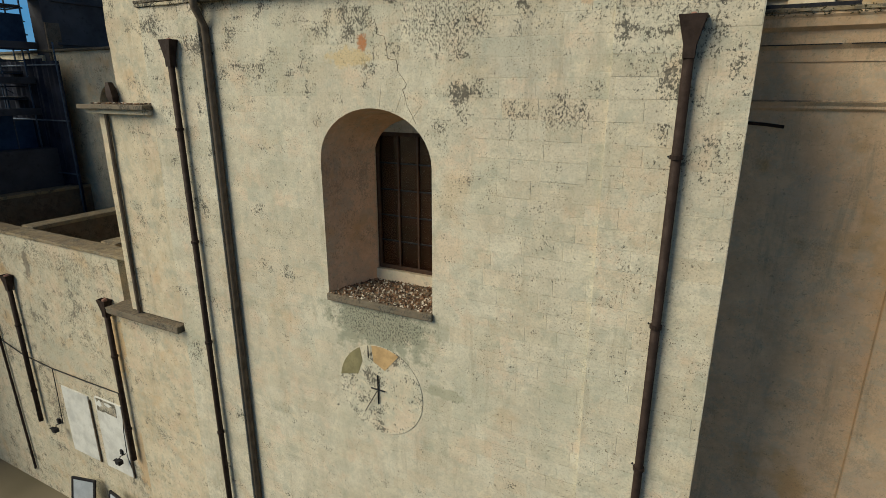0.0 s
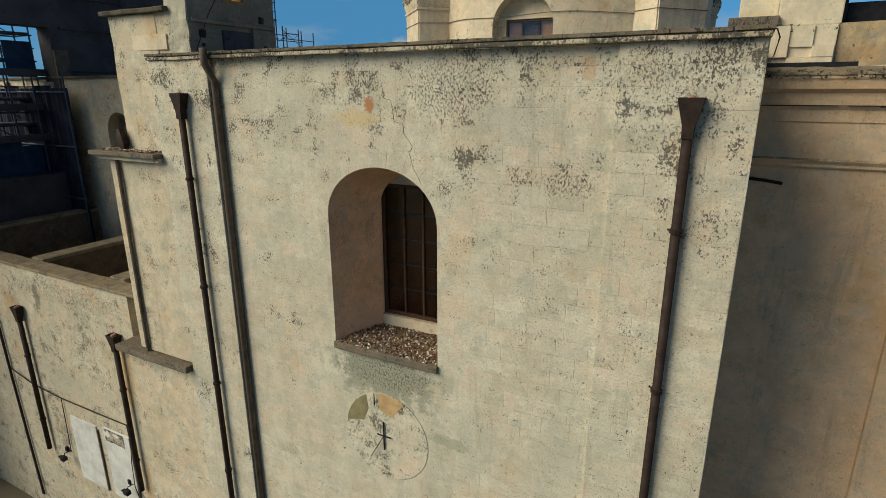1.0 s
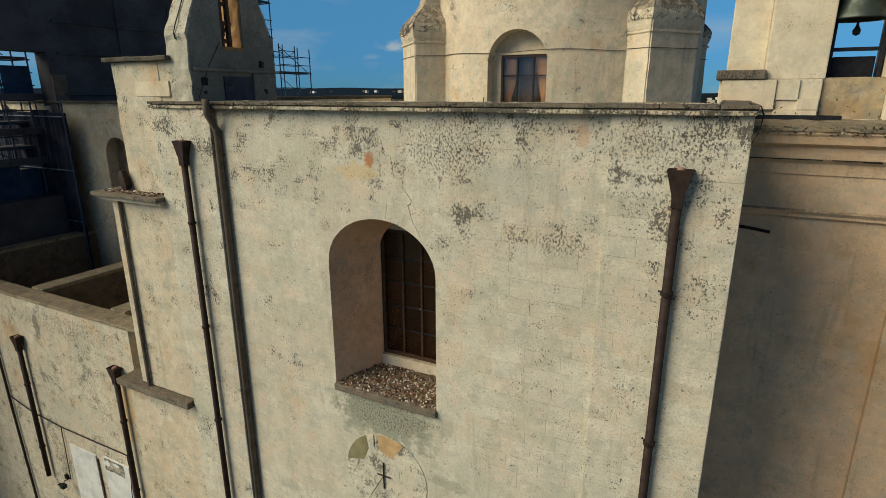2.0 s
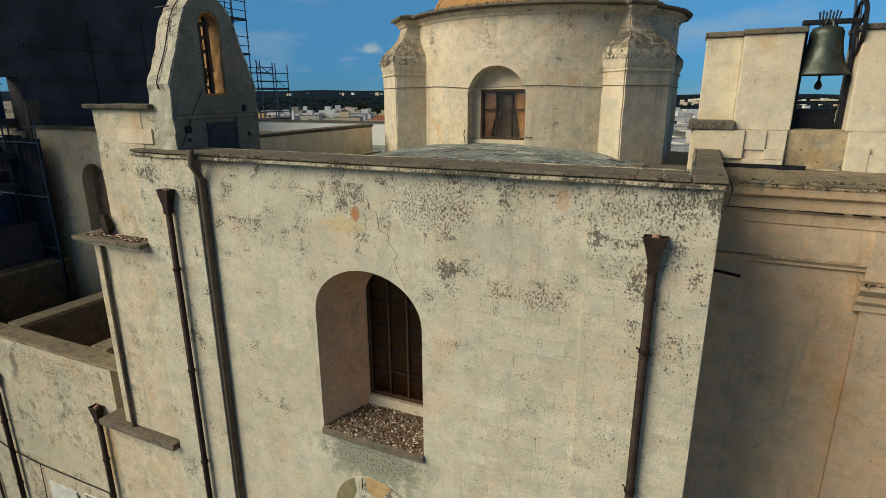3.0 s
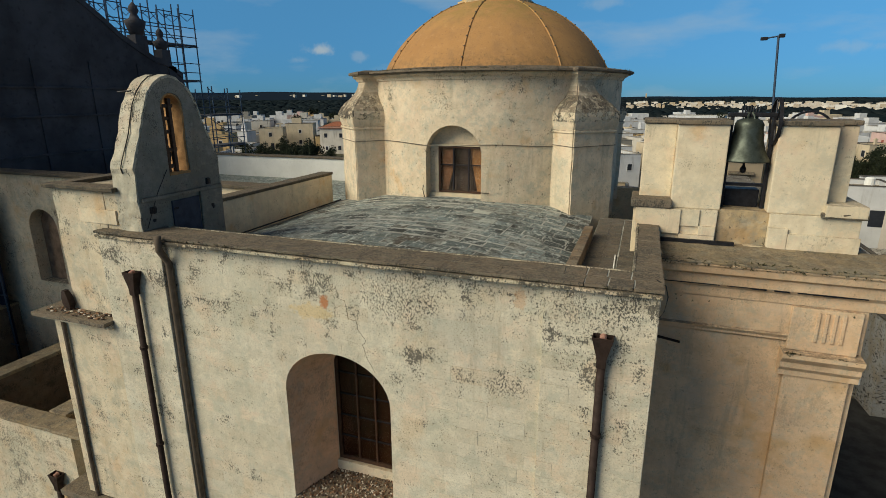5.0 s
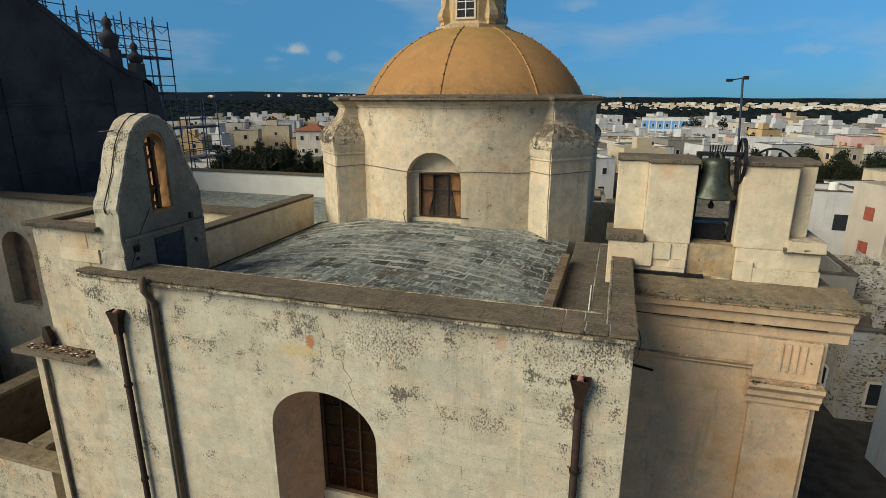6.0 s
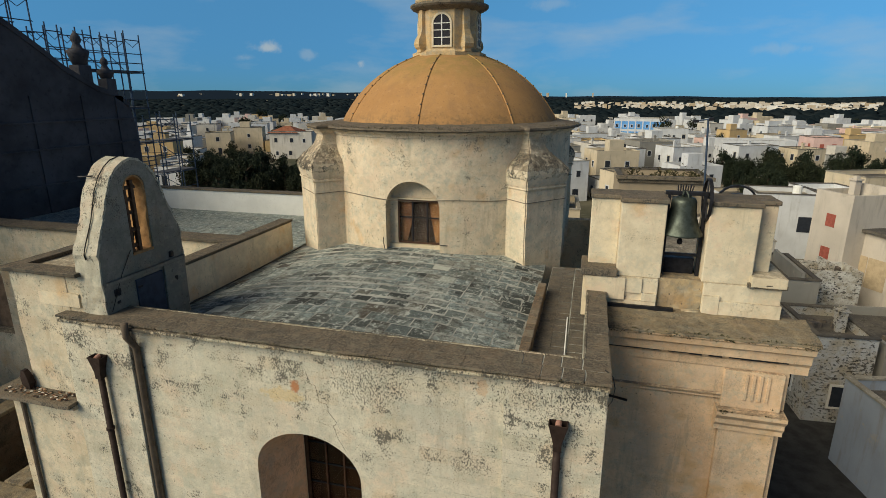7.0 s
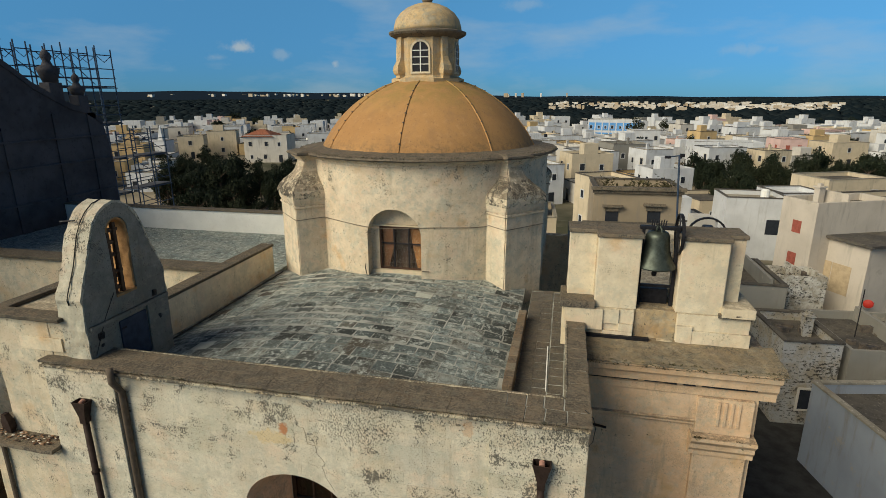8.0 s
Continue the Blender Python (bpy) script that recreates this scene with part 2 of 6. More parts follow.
def random_tint(name, base, spread=0.25, rough=0.9, island=False):
    """Stone roof slabs: a tone of its own for each piece, worn by pale and teal lichen crusts, dark damp patches and grit."""
    n = Nodes(name)
    r = n.add("ShaderNodeNewGeometry").outputs["Random Per Island"] if island else n.add("ShaderNodeObjectInfo").outputs["Random"]
    c = n.mix(r, tuple(v * (1 + spread) for v in base), tuple(v * (1 - spread) for v in base))
    hue = n.math("FRACT", n.math("MULTIPLY", r, 13.0))
    c = n.mix(n.ramp(hue, 0.7, 0.95, 0, 0.5), c, (0.15, 0.115, 0.08))
    c = n.mix(n.ramp(hue, 0.25, 0.05, 0, 0.4), c, (0.10, 0.13, 0.135))
    c = n.mix(n.ramp(hue, 0.36, 0.40, 0, 0.55), c, n.mix(n.ramp(hue, 0.52, 0.56), (0.045, 0.045, 0.042), c))
    cover = n.math("ADD", n.noise(0.75, 7, 0.68), n.math("MULTIPLY", n.math("SUBTRACT", n.math("FRACT", n.math("MULTIPLY", r, 5.0)), 0.5), 0.20))
    crust = n.math("MULTIPLY", n.ramp(cover, 0.41, 0.54), n.ramp(n.noise(9, 8, 0.8), 0.40, 0.56, 0.25, 1.0))
    c = n.mix(n.math("MULTIPLY", crust, 0.78), c, n.mix(n.ramp(n.noise(1.6, 5, 0.6), 0.42, 0.6), (0.40, 0.43, 0.39), (0.25, 0.31, 0.305)))
    c = n.mix(n.ramp(n.noise(2.2, 7, 0.75, vec=n.stretch(0.5, 1.6, 1)), 0.54, 0.66, 0, 0.6), c, (0.055, 0.06, 0.06))
    c = n.mix(n.ramp(n.noise(13, 6, 0.75), 0.50, 0.62, 0, 0.75), c, (0.045, 0.046, 0.045))
    c = n.mix(n.ramp(n.noise(4.5, 8, 0.8, vec=n.stretch(1.2, 0.9, 1)), 0.54, 0.59, 0, 0.75), c, (0.50, 0.53, 0.49))
    c = n.mix(n.ramp(n.noise(24, 6, 0.78), 0.57, 0.66, 0, 0.6), c, (0.46, 0.47, 0.42))
    c = n.mix(n.ramp(r, 0.985, 0.99, 0, 0.75), c, (0.52, 0.53, 0.46))
    return n.finish(c, rough, n.noise(30, 4), 0.5, 0.02)


def scatter(name, tones):
    """Loose bits, each of one tone out of a few."""
    n = Nodes(name)
    r = n.add("ShaderNodeNewGeometry").outputs["Random Per Island"]
    c = tones[0]
    for k, tone in enumerate(tones[1:], 1):
        c = n.mix(n.ramp(r, k / len(tones) - 0.002, k / len(tones) + 0.002), c, tone)
    return n.finish(c, 0.95, n.noise(60, 3), 0.3, 0.01)


def rubble(name, wash=(0.60, 0.58, 0.52)):
    """Limewashed rubble: dark gaps between the stones, in rough rows."""
    n = Nodes(name)
    c = n.mix(n.ramp(n.noise(1.1, 5, 0.65), 0.36, 0.64), wash, (0.34, 0.30, 0.23))
    gaps = n.ramp(n.math("ADD", n.noise(4.6, 5, 0.7, vec=n.stretch(1, 1, 1.8)), n.math("MULTIPLY", n.noise(0.5, 3), 0.25)), 0.685, 0.72)
    c = n.mix(n.math("MULTIPLY", gaps, 0.85), c, (0.035, 0.030, 0.026))
    c = n.mix(n.ramp(n.noise(9, 5, 0.7), 0.55, 0.70, 0, 0.5), c, (0.20, 0.18, 0.15))
    return n.finish(c, 0.95, n.math("SUBTRACT", n.noise(6, 4), gaps), 0.7, 0.06)


def felt(name, colour, second):
    """A flat roof: weathered cement, puddle stains, moss and grit."""
    n = Nodes(name)
    c = n.mix(n.ramp(n.noise(0.45, 6, 0.65), 0.38, 0.62), colour, second)
    c = n.mix(n.ramp(n.noise(2.2, 6, 0.72), 0.50, 0.66, 0, 0.7), c, tuple(v * 0.45 for v in colour))
    c = n.mix(n.ramp(n.noise(5.5, 5, 0.7), 0.57, 0.68, 0, 0.5), c, tuple(min(0.7, v * 2.2) for v in colour))
    return n.finish(c, 0.95, n.noise(7, 5, 0.7), 0.5, 0.04)


SILL_MOSS = (-0.10, 8.95, 1.25, 0.62, (0.24, 0.26, 0.19), 0.75, 3.5)
SILL_BLACK = (-0.10, 9.05, 1.1, 0.45, (0.05, 0.05, 0.042), 0.8, 13.0)
FACADE_SPOTS = (SILL_MOSS, SILL_BLACK, (2.95, 12.62, 0.42, 0.20, (0.07, 0.065, 0.06), 0.85, 14.0), (-0.22, 13.64, 0.10, 0.15, (0.45, 0.17, 0.06), 0.9, 7.0),
                (-0.45, 13.42, 0.45, 0.16, (0.60, 0.44, 0.20), 0.6, 4.0), (3.15, 14.1, 0.10, 0.2, (0.52, 0.28, 0.13), 0.45, 7.0), (1.2, 8.0, 0.5, 0.12, (0.30, 0.31, 0.22), 0.6, 4.0),
                (1.15, 13.85, 0.8, 0.45, (0.06, 0.058, 0.052), 0.8, 12.0), (4.2, 14.05, 0.8, 0.3, (0.07, 0.068, 0.06), 0.8, 11.0), (2.3, 13.4, 0.7, 0.5, (0.34, 0.36, 0.33), 0.25, 3.0))
M_FACADE = stone("facade_stone", (0.68, 0.64, 0.51), (0.60, 0.54, 0.42), lichen=0.85, joints=0.45, top=14.5, rust=0.25, green=0.4, spots=FACADE_SPOTS, more=-0.03)
BLOCK = dict(lichen=0.85, joints=0.0, top=14.5, rust=0.25, green=0.4, spots=FACADE_SPOTS, more=-0.016)
M_BLOCK = stone("facade_block", (0.69, 0.645, 0.515), (0.61, 0.55, 0.43), piece="object", **BLOCK)
M_BLOCK_REST = stone("facade_block_rest", (0.69, 0.645, 0.515), (0.61, 0.55, 0.43), piece="island", **BLOCK)
M_STONE = stone("church_stone", (0.67, 0.59, 0.44), (0.58, 0.48, 0.33), more=-0.035, lichen=0.65, joints=0.4, rust=0.45)
M_DRUM = stone("drum_stone", (0.74, 0.63, 0.47), (0.65, 0.53, 0.37), pitted=0.5, lichen=0.7, joints=0.2, rust=0.65, top=18.6, more=-0.04)
M_CHOIR = stone("choir_stone", (0.78, 0.57, 0.37), (0.69, 0.47, 0.29), pitted=0.3, grain=0.4, lichen=0.15, joints=0.2, rust=0.6, green=0.03)
CHAPEL_SPOTS = ((-8.5, 6.6, 0.4, 1.1, (0.58, 0.38, 0.18), 0.7, 4.0), (-13.7, 7.6, 0.5, 0.6, (0.50, 0.34, 0.18), 0.6, 5.0), (-10.6, 8.5, 2.6, 0.35, (0.10, 0.09, 0.07), 0.7, 12.0),
                (-12.2, 8.2, 0.15, 0.5, (0.12, 0.10, 0.08), 0.7, 6.0), (-8.3, 3.0, 0.35, 1.2, (0.52, 0.34, 0.17), 0.6, 4.0), (-11.5, 5.6, 2.0, 0.5, (0.45, 0.45, 0.36), 0.4, 3.0))
M_CHAPEL = stone("chapel_plaster", (0.66, 0.595, 0.45), (0.56, 0.49, 0.36), lichen=0.7, joints=0.2, rust=0.4, spots=CHAPEL_SPOTS)
M_SMOOTH = stone("belfry_stone", (0.73, 0.64, 0.47), (0.66, 0.555, 0.39), more=-0.06, pitted=0.15, grain=0.4, lichen=0.35, joints=0.12, rust=0.6, course=0.3, green=0.1, moss=0.5)
M_GREY = stone("grey_stone", (0.48, 0.43, 0.34), (0.30, 0.27, 0.21), more=0.05, lichen=0.8, joints=0.25, rust=0.15)
# one gable stone in two tones: face darkened as shaded, edges paled as sunlit
M_GABLE_SHADED = stone("shaded_gable_face", (0.33, 0.31, 0.265), (0.21, 0.195, 0.165), more=-0.035, lichen=0.6, joints=0.25, rust=0.1)
M_GABLE_EDGE_LIT = stone("lit_gable_edge", (0.60, 0.56, 0.45), (0.44, 0.41, 0.32), more=-0.01, lichen=0.8, joints=0.0, rust=0.25, moss=0.25)
M_REVEAL = stone("reveal_plaster", (0.76, 0.55, 0.37), (0.64, 0.43, 0.27), lichen=0.25, joints=0.15, rust=0.4, green=0.05, pitted=0.3, grain=0.5)
M_EDGE = stone("worn_edge_stone", (0.62, 0.55, 0.39), (0.48, 0.41, 0.28), lichen=0.9, joints=0.0, rust=0.4, more=0.11)
M_COPING = stone("mossy_coping", (0.22, 0.18, 0.13), (0.15, 0.122, 0.09), lichen=0.8, joints=0.1, rust=0.25, green=0.1, moss=0.8, more=0.03)
M_LEDGE = stone("tan_ledge_stone", (0.36, 0.28, 0.17), (0.24, 0.185, 0.11), lichen=0.7, joints=0.1, rust=0.3, green=0.2, moss=0.55, more=0.02)
# brown stone darkened to hold the shade inside the sunken chapel roof
M_SHADE_BROWN = stone("shade_brown_stone", (0.20, 0.15, 0.11), (0.13, 0.095, 0.07), lichen=0.6, joints=0.3, rust=0.3, more=0.03)
M_COPING_DARK = stone("dark_coping", (0.145, 0.12, 0.085), (0.09, 0.075, 0.055), lichen=0.8, joints=0.1, rust=0.1, green=0.3, moss=0.9, more=0.05)
M_KERB = stone("kerb_stone", (0.28, 0.19, 0.12), (0.19, 0.13, 0.085), lichen=0.7, joints=0.0, rust=0.3, moss=0.35, piece="object", more=0.03)
M_GUTTER = stone("gutter_stone", (0.15, 0.14, 0.125), (0.10, 0.092, 0.082), lichen=0.8, joints=0.0, rust=0.25, moss=0.6, more=0.05)
M_TILE = random_tint("roof_slab", (0.082, 0.095, 0.090), 0.8)
M_TILE_REST = random_tint("roof_slab_rest", (0.082, 0.095, 0.090), 0.8, island=True)
M_TILE2 = random_tint("nave_roof_slab", (0.16, 0.165, 0.145))
M_BED = plain("mortar_bed", (0.46, 0.46, 0.41), 0.95, 0.5, 1.1, 0, 0.3, (0.16, 0.16, 0.145))
M_CRUST = stone("crusted_stone", (0.64, 0.555, 0.40), (0.52, 0.44, 0.31), more=0.085, pitted=0.9, lichen=0.95, joints=0.0, rust=0.3, moss=0.9)
M_LANTERN = stone("lantern_stone", (0.62, 0.45, 0.24), (0.52, 0.36, 0.18), lichen=0.35, joints=0.0, rust=0.5, more=-0.03, moss=0.15, pitted=0.3)
M_CORE = stone("bare_core_stone", (0.50, 0.38, 0.22), (0.36, 0.27, 0.16), lichen=0.3, joints=0.1, rust=0.5, pitted=0.9)
M_PIPE = plain("rusty_pipe", (0.040, 0.025, 0.020), 0.7, 0.4, 7, 0.2)
M_CLAY = plain("pink_clay", (0.40, 0.22, 0.17), 0.8, 0.3, 8)
M_DOWN = plain("brown_downpipe", (0.15, 0.115, 0.085), 0.75, 0.4, 5)
M_WOOD = plain("brown_window_wood", (0.075, 0.040, 0.024), 0.55, 0.4, 12)
M_BRONZE = plain("aged_bronze", (0.085, 0.10, 0.082), 0.45, 0.4, 9, 0.6)
M_IRON = plain("dark_iron", (0.03, 0.03, 0.035), 0.5, 0.4, 10, 0.5)
M_STEEL = plain("scaffold_steel", (0.06, 0.09, 0.14), 0.5, 0.3, 8, 0.4)
M_PLANK = plain("scaffold_plank", (0.10, 0.10, 0.11), 0.8, 0.4, 5)
M_WHITE = plain("white_limewash", (0.78, 0.78, 0.74), 0.9, 0.10, 1.2)
M_DOOR = plain("dark_blue_door", (0.030, 0.045, 0.075), 0.55, 0.3, 6)
M_DEBRIS = scatter("sill_debris", ((0.10, 0.055, 0.035), (0.05, 0.035, 0.028), (0.30, 0.19, 0.12), (0.55, 0.50, 0.42), (0.16, 0.09, 0.05)))
M_RUST = plain("orange_plaster", (0.44, 0.25, 0.11), 0.9, 0.35, 5)
M_WEED = plain("dry_weeds", (0.10, 0.09, 0.045), 0.9, 0.4, 8)
M_PANEL = plain("faded_notice_panel", (0.40, 0.44, 0.48), 0.6, 0.2, 2)
M_CORD = plain("grey_cord", (0.16, 0.13, 0.10), 0.8, 0.3, 5)
M_CABLE = plain("black_cable", (0.02, 0.02, 0.02), 0.6, 0.2, 5)


def dome_plaster():
    n = Nodes("ochre_dome_plaster")
    c = n.mix(n.ramp(n.noise(0.5, 5), 0.35, 0.68), (0.43, 0.235, 0.092), (0.35, 0.187, 0.074))
    c = n.mix(n.ramp(n.noise(2.5, 6, 0.65, vec=n.stretch(1, 1, 0.4)), 0.46, 0.72, 0, 0.55), c, (0.29, 0.17, 0.085))
    c = n.mix(n.ramp(n.noise(5, 6, 0.7), 0.54, 0.68, 0, 0.4), c, (0.50, 0.29, 0.13))
    c = n.mix(n.ramp(n.noise(16, 4, 0.7), 0.58, 0.70, 0, 0.6), c, (0.16, 0.10, 0.055))
    z = n.axes()[2]
    c = n.mix(n.math("MULTIPLY", n.ramp(z, 18.3, 17.6), n.ramp(n.noise(7, 6, 0.75), 0.42, 0.62, 0, 0.8)), c, (0.13, 0.10, 0.06))
    c = n.mix(n.math("MULTIPLY", n.ramp(z, 18.7, 19.7), n.ramp(n.noise(1.8, 6, 0.7), 0.36, 0.6, 0, 0.65)), c, (0.25, 0.19, 0.06))
    return n.finish(c, 0.9, n.noise(22, 4), 0.35, 0.02)


M_DOME = dome_plaster()


def glass(name, tint=(0.85, 0.9, 0.9)):
    n = Nodes(name)
    return n.finish(tint, 0.06, None, spec=0.5, **{"Transmission Weight": 1.0, "IOR": 1.45})


M_GLASS = glass("window_glass")
M_GLASS_BROWN = glass("dirty_brown_glass", (0.60, 0.48, 0.38))


# ---- mesh helpers ----
def thing(name, label, category, group="", kind="", at=(0, 0, 0)):
    ob = new(name)
    ob.location = at
    ob.empty_display_size = 0.3
    return tagged(ob, label, category, group, kind)


def mesh_of(name, bm, material, smooth=False):
    bmesh.ops.recalc_face_normals(bm, faces=bm.faces)
    me = bpy.data.meshes.new(name)
    bm.to_mesh(me)
    bm.free()
    if smooth:
        me.shade_smooth()
    if material:
        me.materials.append(material)
    return me


def part(name, bm, material, parent, label="", smooth=False):
    """One mesh under a thing or a part. Its points are given in world metres."""
    data = bm if isinstance(bm, bpy.types.Mesh) else mesh_of(name, bm, material, smooth)
    ob = new(name, data)
    if parent:
        ob.parent = parent
        top, off = parent, Vector((0, 0, 0))
        while top:
            off += top.location
            top = top.parent
        ob.location = -off
    if label:
        ob["label"] = label
    return ob


def solid(name, bm, material, label, category, group="", kind="", smooth=False):
    return tagged(part(name, bm, material, None, "", smooth), label, category, group, kind)


def box(x0, x1, y0, y1, z0, z1, bevel=0.0, bm=None):
    out = bm or bmesh.new()
    vs = [out.verts.new((x, y, z)) for x in (x0, x1) for y in (y0, y1) for z in (z0, z1)]
    faces = [out.faces.new([vs[i] for i in q]) for q in ((0, 1, 3, 2), (4, 6, 7, 5), (0, 4, 5, 1), (2, 3, 7, 6), (0, 2, 6, 4), (1, 5, 7, 3))]
    if bevel:
        edges = list({e for f in faces for e in f.edges})
        bmesh.ops.bevel(out, geom=edges, offset=bevel, segments=2, affect="EDGES", profile=0.6)
    return out


def prism(points, a0, a1, axis="y", bm=None, bevel=0.0):
    """A plane outline drawn along one axis from a0 to a1. Points: the two other coordinates in order."""
    out = bm or bmesh.new()

    def at(p, a):
        return {"x": (a, p[0], p[1]), "y": (p[0], a, p[1]), "z": (p[0], p[1], a)}[axis]

    lo = [out.verts.new(at(p, a0)) for p in points]
    hi = [out.verts.new(at(p, a1)) for p in points]
    caps = [out.faces.new(lo), out.faces.new(hi[::-1])]
    n = len(points)
    for i in range(n):
        out.faces.new((lo[i], hi[i], hi[(i + 1) % n], lo[(i + 1) % n]))
    if bevel:
        edges = list({e for f in caps for e in f.edges})
        bmesh.ops.bevel(out, geom=edges, offset=bevel, segments=2, affect="EDGES", profile=0.6)
    return out


def sweep(loops, closed=True, caps=True, bm=None):
    """Skin over rings of points of equal count."""
    out = bm or bmesh.new()
    rings = [[out.verts.new(p) for p in ring] for ring in loops]
    n = len(rings[0])
    for a, b in zip(rings, rings[1:]):
        for i in range(n if closed else n - 1):
            j = (i + 1) % n
            out.faces.new((a[i], a[j], b[j], b[i]))
    if caps and closed:
        out.faces.new(rings[0][::-1])
        out.faces.new(rings[-1])
    return out


def lathe(profile, cx, cy, n=32, bm=None, turn=0.0):
    """Rings of (radius, z) about a vertical axis."""
    return sweep([[(cx + r * math.cos(turn + 2 * math.pi * i / n), cy + r * math.sin(turn + 2 * math.pi * i / n), z) for i in range(n)] for r, z in profile], bm=bm)


def tube(points, r, n=8, bm=None):
    """A round bar through points."""
    out = bm or bmesh.new()
    pts = [Vector(p) for p in points]
    loops = []
    for i, p in enumerate(pts):
        d = (pts[min(i + 1, len(pts) - 1)] - pts[max(i - 1, 0)]).normalized()
        up = Vector((0, 0, 1)) if abs(d.z) < 0.9 else Vector((1, 0, 0))
        u = d.cross(up).normalized()
        v = d.cross(u)
        loops.append([p + r * (math.cos(2 * math.pi * k / n) * u + math.sin(2 * math.pi * k / n) * v) for k in range(n)])
    return sweep(loops, bm=out)


def arc(cx, cz, rx, rz, a0, a1, n):
    return [(cx + rx * math.cos(radians(a0 + (a1 - a0) * i / n)), cz + rz * math.sin(radians(a0 + (a1 - a0) * i / n))) for i in range(n + 1)]


def local_mesh(bm, m):
    bm.transform(m)
    return bm


def roughen(bm, cut, amount, scale=2.0):
    """Splits long edges and shifts the points a little, for worn stone."""
    for _ in range(6):
        long = [e for e in bm.edges if e.calc_length() > cut]
        if not long or len(bm.edges) > 30000:
            break
        bmesh.ops.subdivide_edges(bm, edges=long, cuts=1, use_grid_fill=True)
    for v in bm.verts:
        d = Vector(noise.noise_vector(v.co * scale)) * amount
        v.co += Vector((d.x, d.y, d.z * 0.4))
    return bm

# ---- the ground ----
def ground_material():
    n = Nodes("town_ground")
    c = n.mix(n.ramp(n.noise(0.02, 6), 0.42, 0.6), (0.30, 0.25, 0.18), (0.05, 0.052, 0.03))
    c = n.mix(n.ramp(n.noise(0.12, 5), 0.5, 0.65, 0, 0.5), c, (0.24, 0.21, 0.16))
    return n.finish(c, 0.95, n.noise(1.5, 4), 0.3, 0.1)


gb = bmesh.new()
rings = [0, 40, 90, 160, 260, 420, 700, 1200, 2200, 4700]
sweep([[(r * math.cos(2 * math.pi * i / 48), r * math.sin(2 * math.pi * i / 48) + 5, 0.0) for i in range(48)] for r in rings[1:]], caps=False, bm=gb)
gb.faces.new([v for v in gb.verts if abs((v.co - Vector((0, 5, 0))).length - 40) < 0.01])
solid("ground", gb, ground_material(), "dusty town ground with patches of scrub", "ground", kind="structure")

# ---- transept: the tall facade block ----
XL, XR, TOP = -5.13, 5.05, 14.39
WX0, WX1, WZ0, WZ1, WR = -1.16, 0.965, 9.43, 11.80, 0.87  # arched window
WC = (WX0 + WX1) / 2
transept = thing("transept", "tall weathered limestone transept block with one arched window", "church", at=(0, 0.6, 0))

arch = arc(WC, WZ1, (WX1 - WX0) / 2, WR, 0, 180, 20)
for top, y0, y1 in ((TOP, 0, 0.6), (13.45, 0.6, 1.25)):
    half_r = part("wall", prism([(WC, 0), (XR, 0), (XR, top), (WC, top)] + [(WC, WZ1 + WR)] + arch[:10][::-1] + [(WX1, WZ0), (WC, WZ0)], y0, y1), M_FACADE, transept)
    half_l = part("wall", prism([(WC, 0), (WC, WZ0), (WX0, WZ0)] + arch[11:][::-1] + [(WC, WZ1 + WR), (WC, top), (XL, top), (XL, 0)], y0, y1), M_FACADE, transept)
    facade_wall = half_r if y0 == 0 else facade_wall
left_pilaster = part("pilaster", box(XL - 0.02, -3.60, -0.13, 0.0, 0, TOP, 0.015), M_FACADE, transept)
right_pilaster = part("pilaster", box(3.50, XR + 0.015, -0.06, 0.0, 0, TOP, 0.006), M_FACADE, transept)
part("side_wall", box(4.70, XR, 0.602, 8.0, 0, 14.30), M_FACADE, transept)
part("inner_wall", box(4.15, 4.70, 1.25, 8.0, 0, 13.40), M_GREY, transept)
part("side_wall", box(XL, -4.25, 1.25, 8.2, 0, 13.52), M_STONE, transept)
# voussoirs round the arch, flush with the wall
for i in (2, 3, 4):
    a0, a1 = 18 + 16 * i, 18 + 16 * i + 15.4
    o = arc(WC, WZ1, 1.0625, WR, a0, a1, 3) + arc(WC, WZ1, 1.0625 + 0.34, WR + 0.34, a1, a0, 3)
    part("voussoir", prism(o, -0.003, 0.05, bevel=0.002), M_FACADE, transept)
# cornice: a thin moulding and a flat coping
part("cornice", roughen(box(XL - 0.05, XR + 0.03, -0.175, 0.0, TOP, TOP + 0.056, 0.012), 0.12, 0.022, 4.0), M_EDGE, transept)
coping = part("coping", box(XL - 0.08, XR + 0.04, -0.10, 0.60, TOP + 0.057, TOP + 0.09), M_COPING, transept, "mossy flat stone coping")
side_coping = part("coping", box(4.72, XR + 0.01, 0.605, 7.6, 14.302, TOP + 0.085), M_COPING, transept)
cs = random.Random(14)
for y0, y1 in ((-0.14, 0.24), (0.244, 0.61)):
    x = XL - 0.13
    while x < XR + 0.05:
        w = cs.uniform(0.9, 1.4) if x < 3.2 else cs.uniform(0.3, 0.45)
        x1 = min(x + w, XR + 0.06)
        if XR + 0.06 - x1 < 0.2:
            x1 = XR + 0.06
        e = cs.uniform(-0.012, 0.012) if y0 < 0 else 0.0
        g = 0.010 if x > 3.1 else 0.0015
        part("coping_slab", roughen(box(x + g, x1 - g, y0 + e, y1 - (g if y0 < 0 else 0), TOP + 0.075, TOP + 0.120 + cs.uniform(-0.001, 0.002), 0.005), 0.16, 0.022, 4.5), M_COPING, coping)
        x = x1
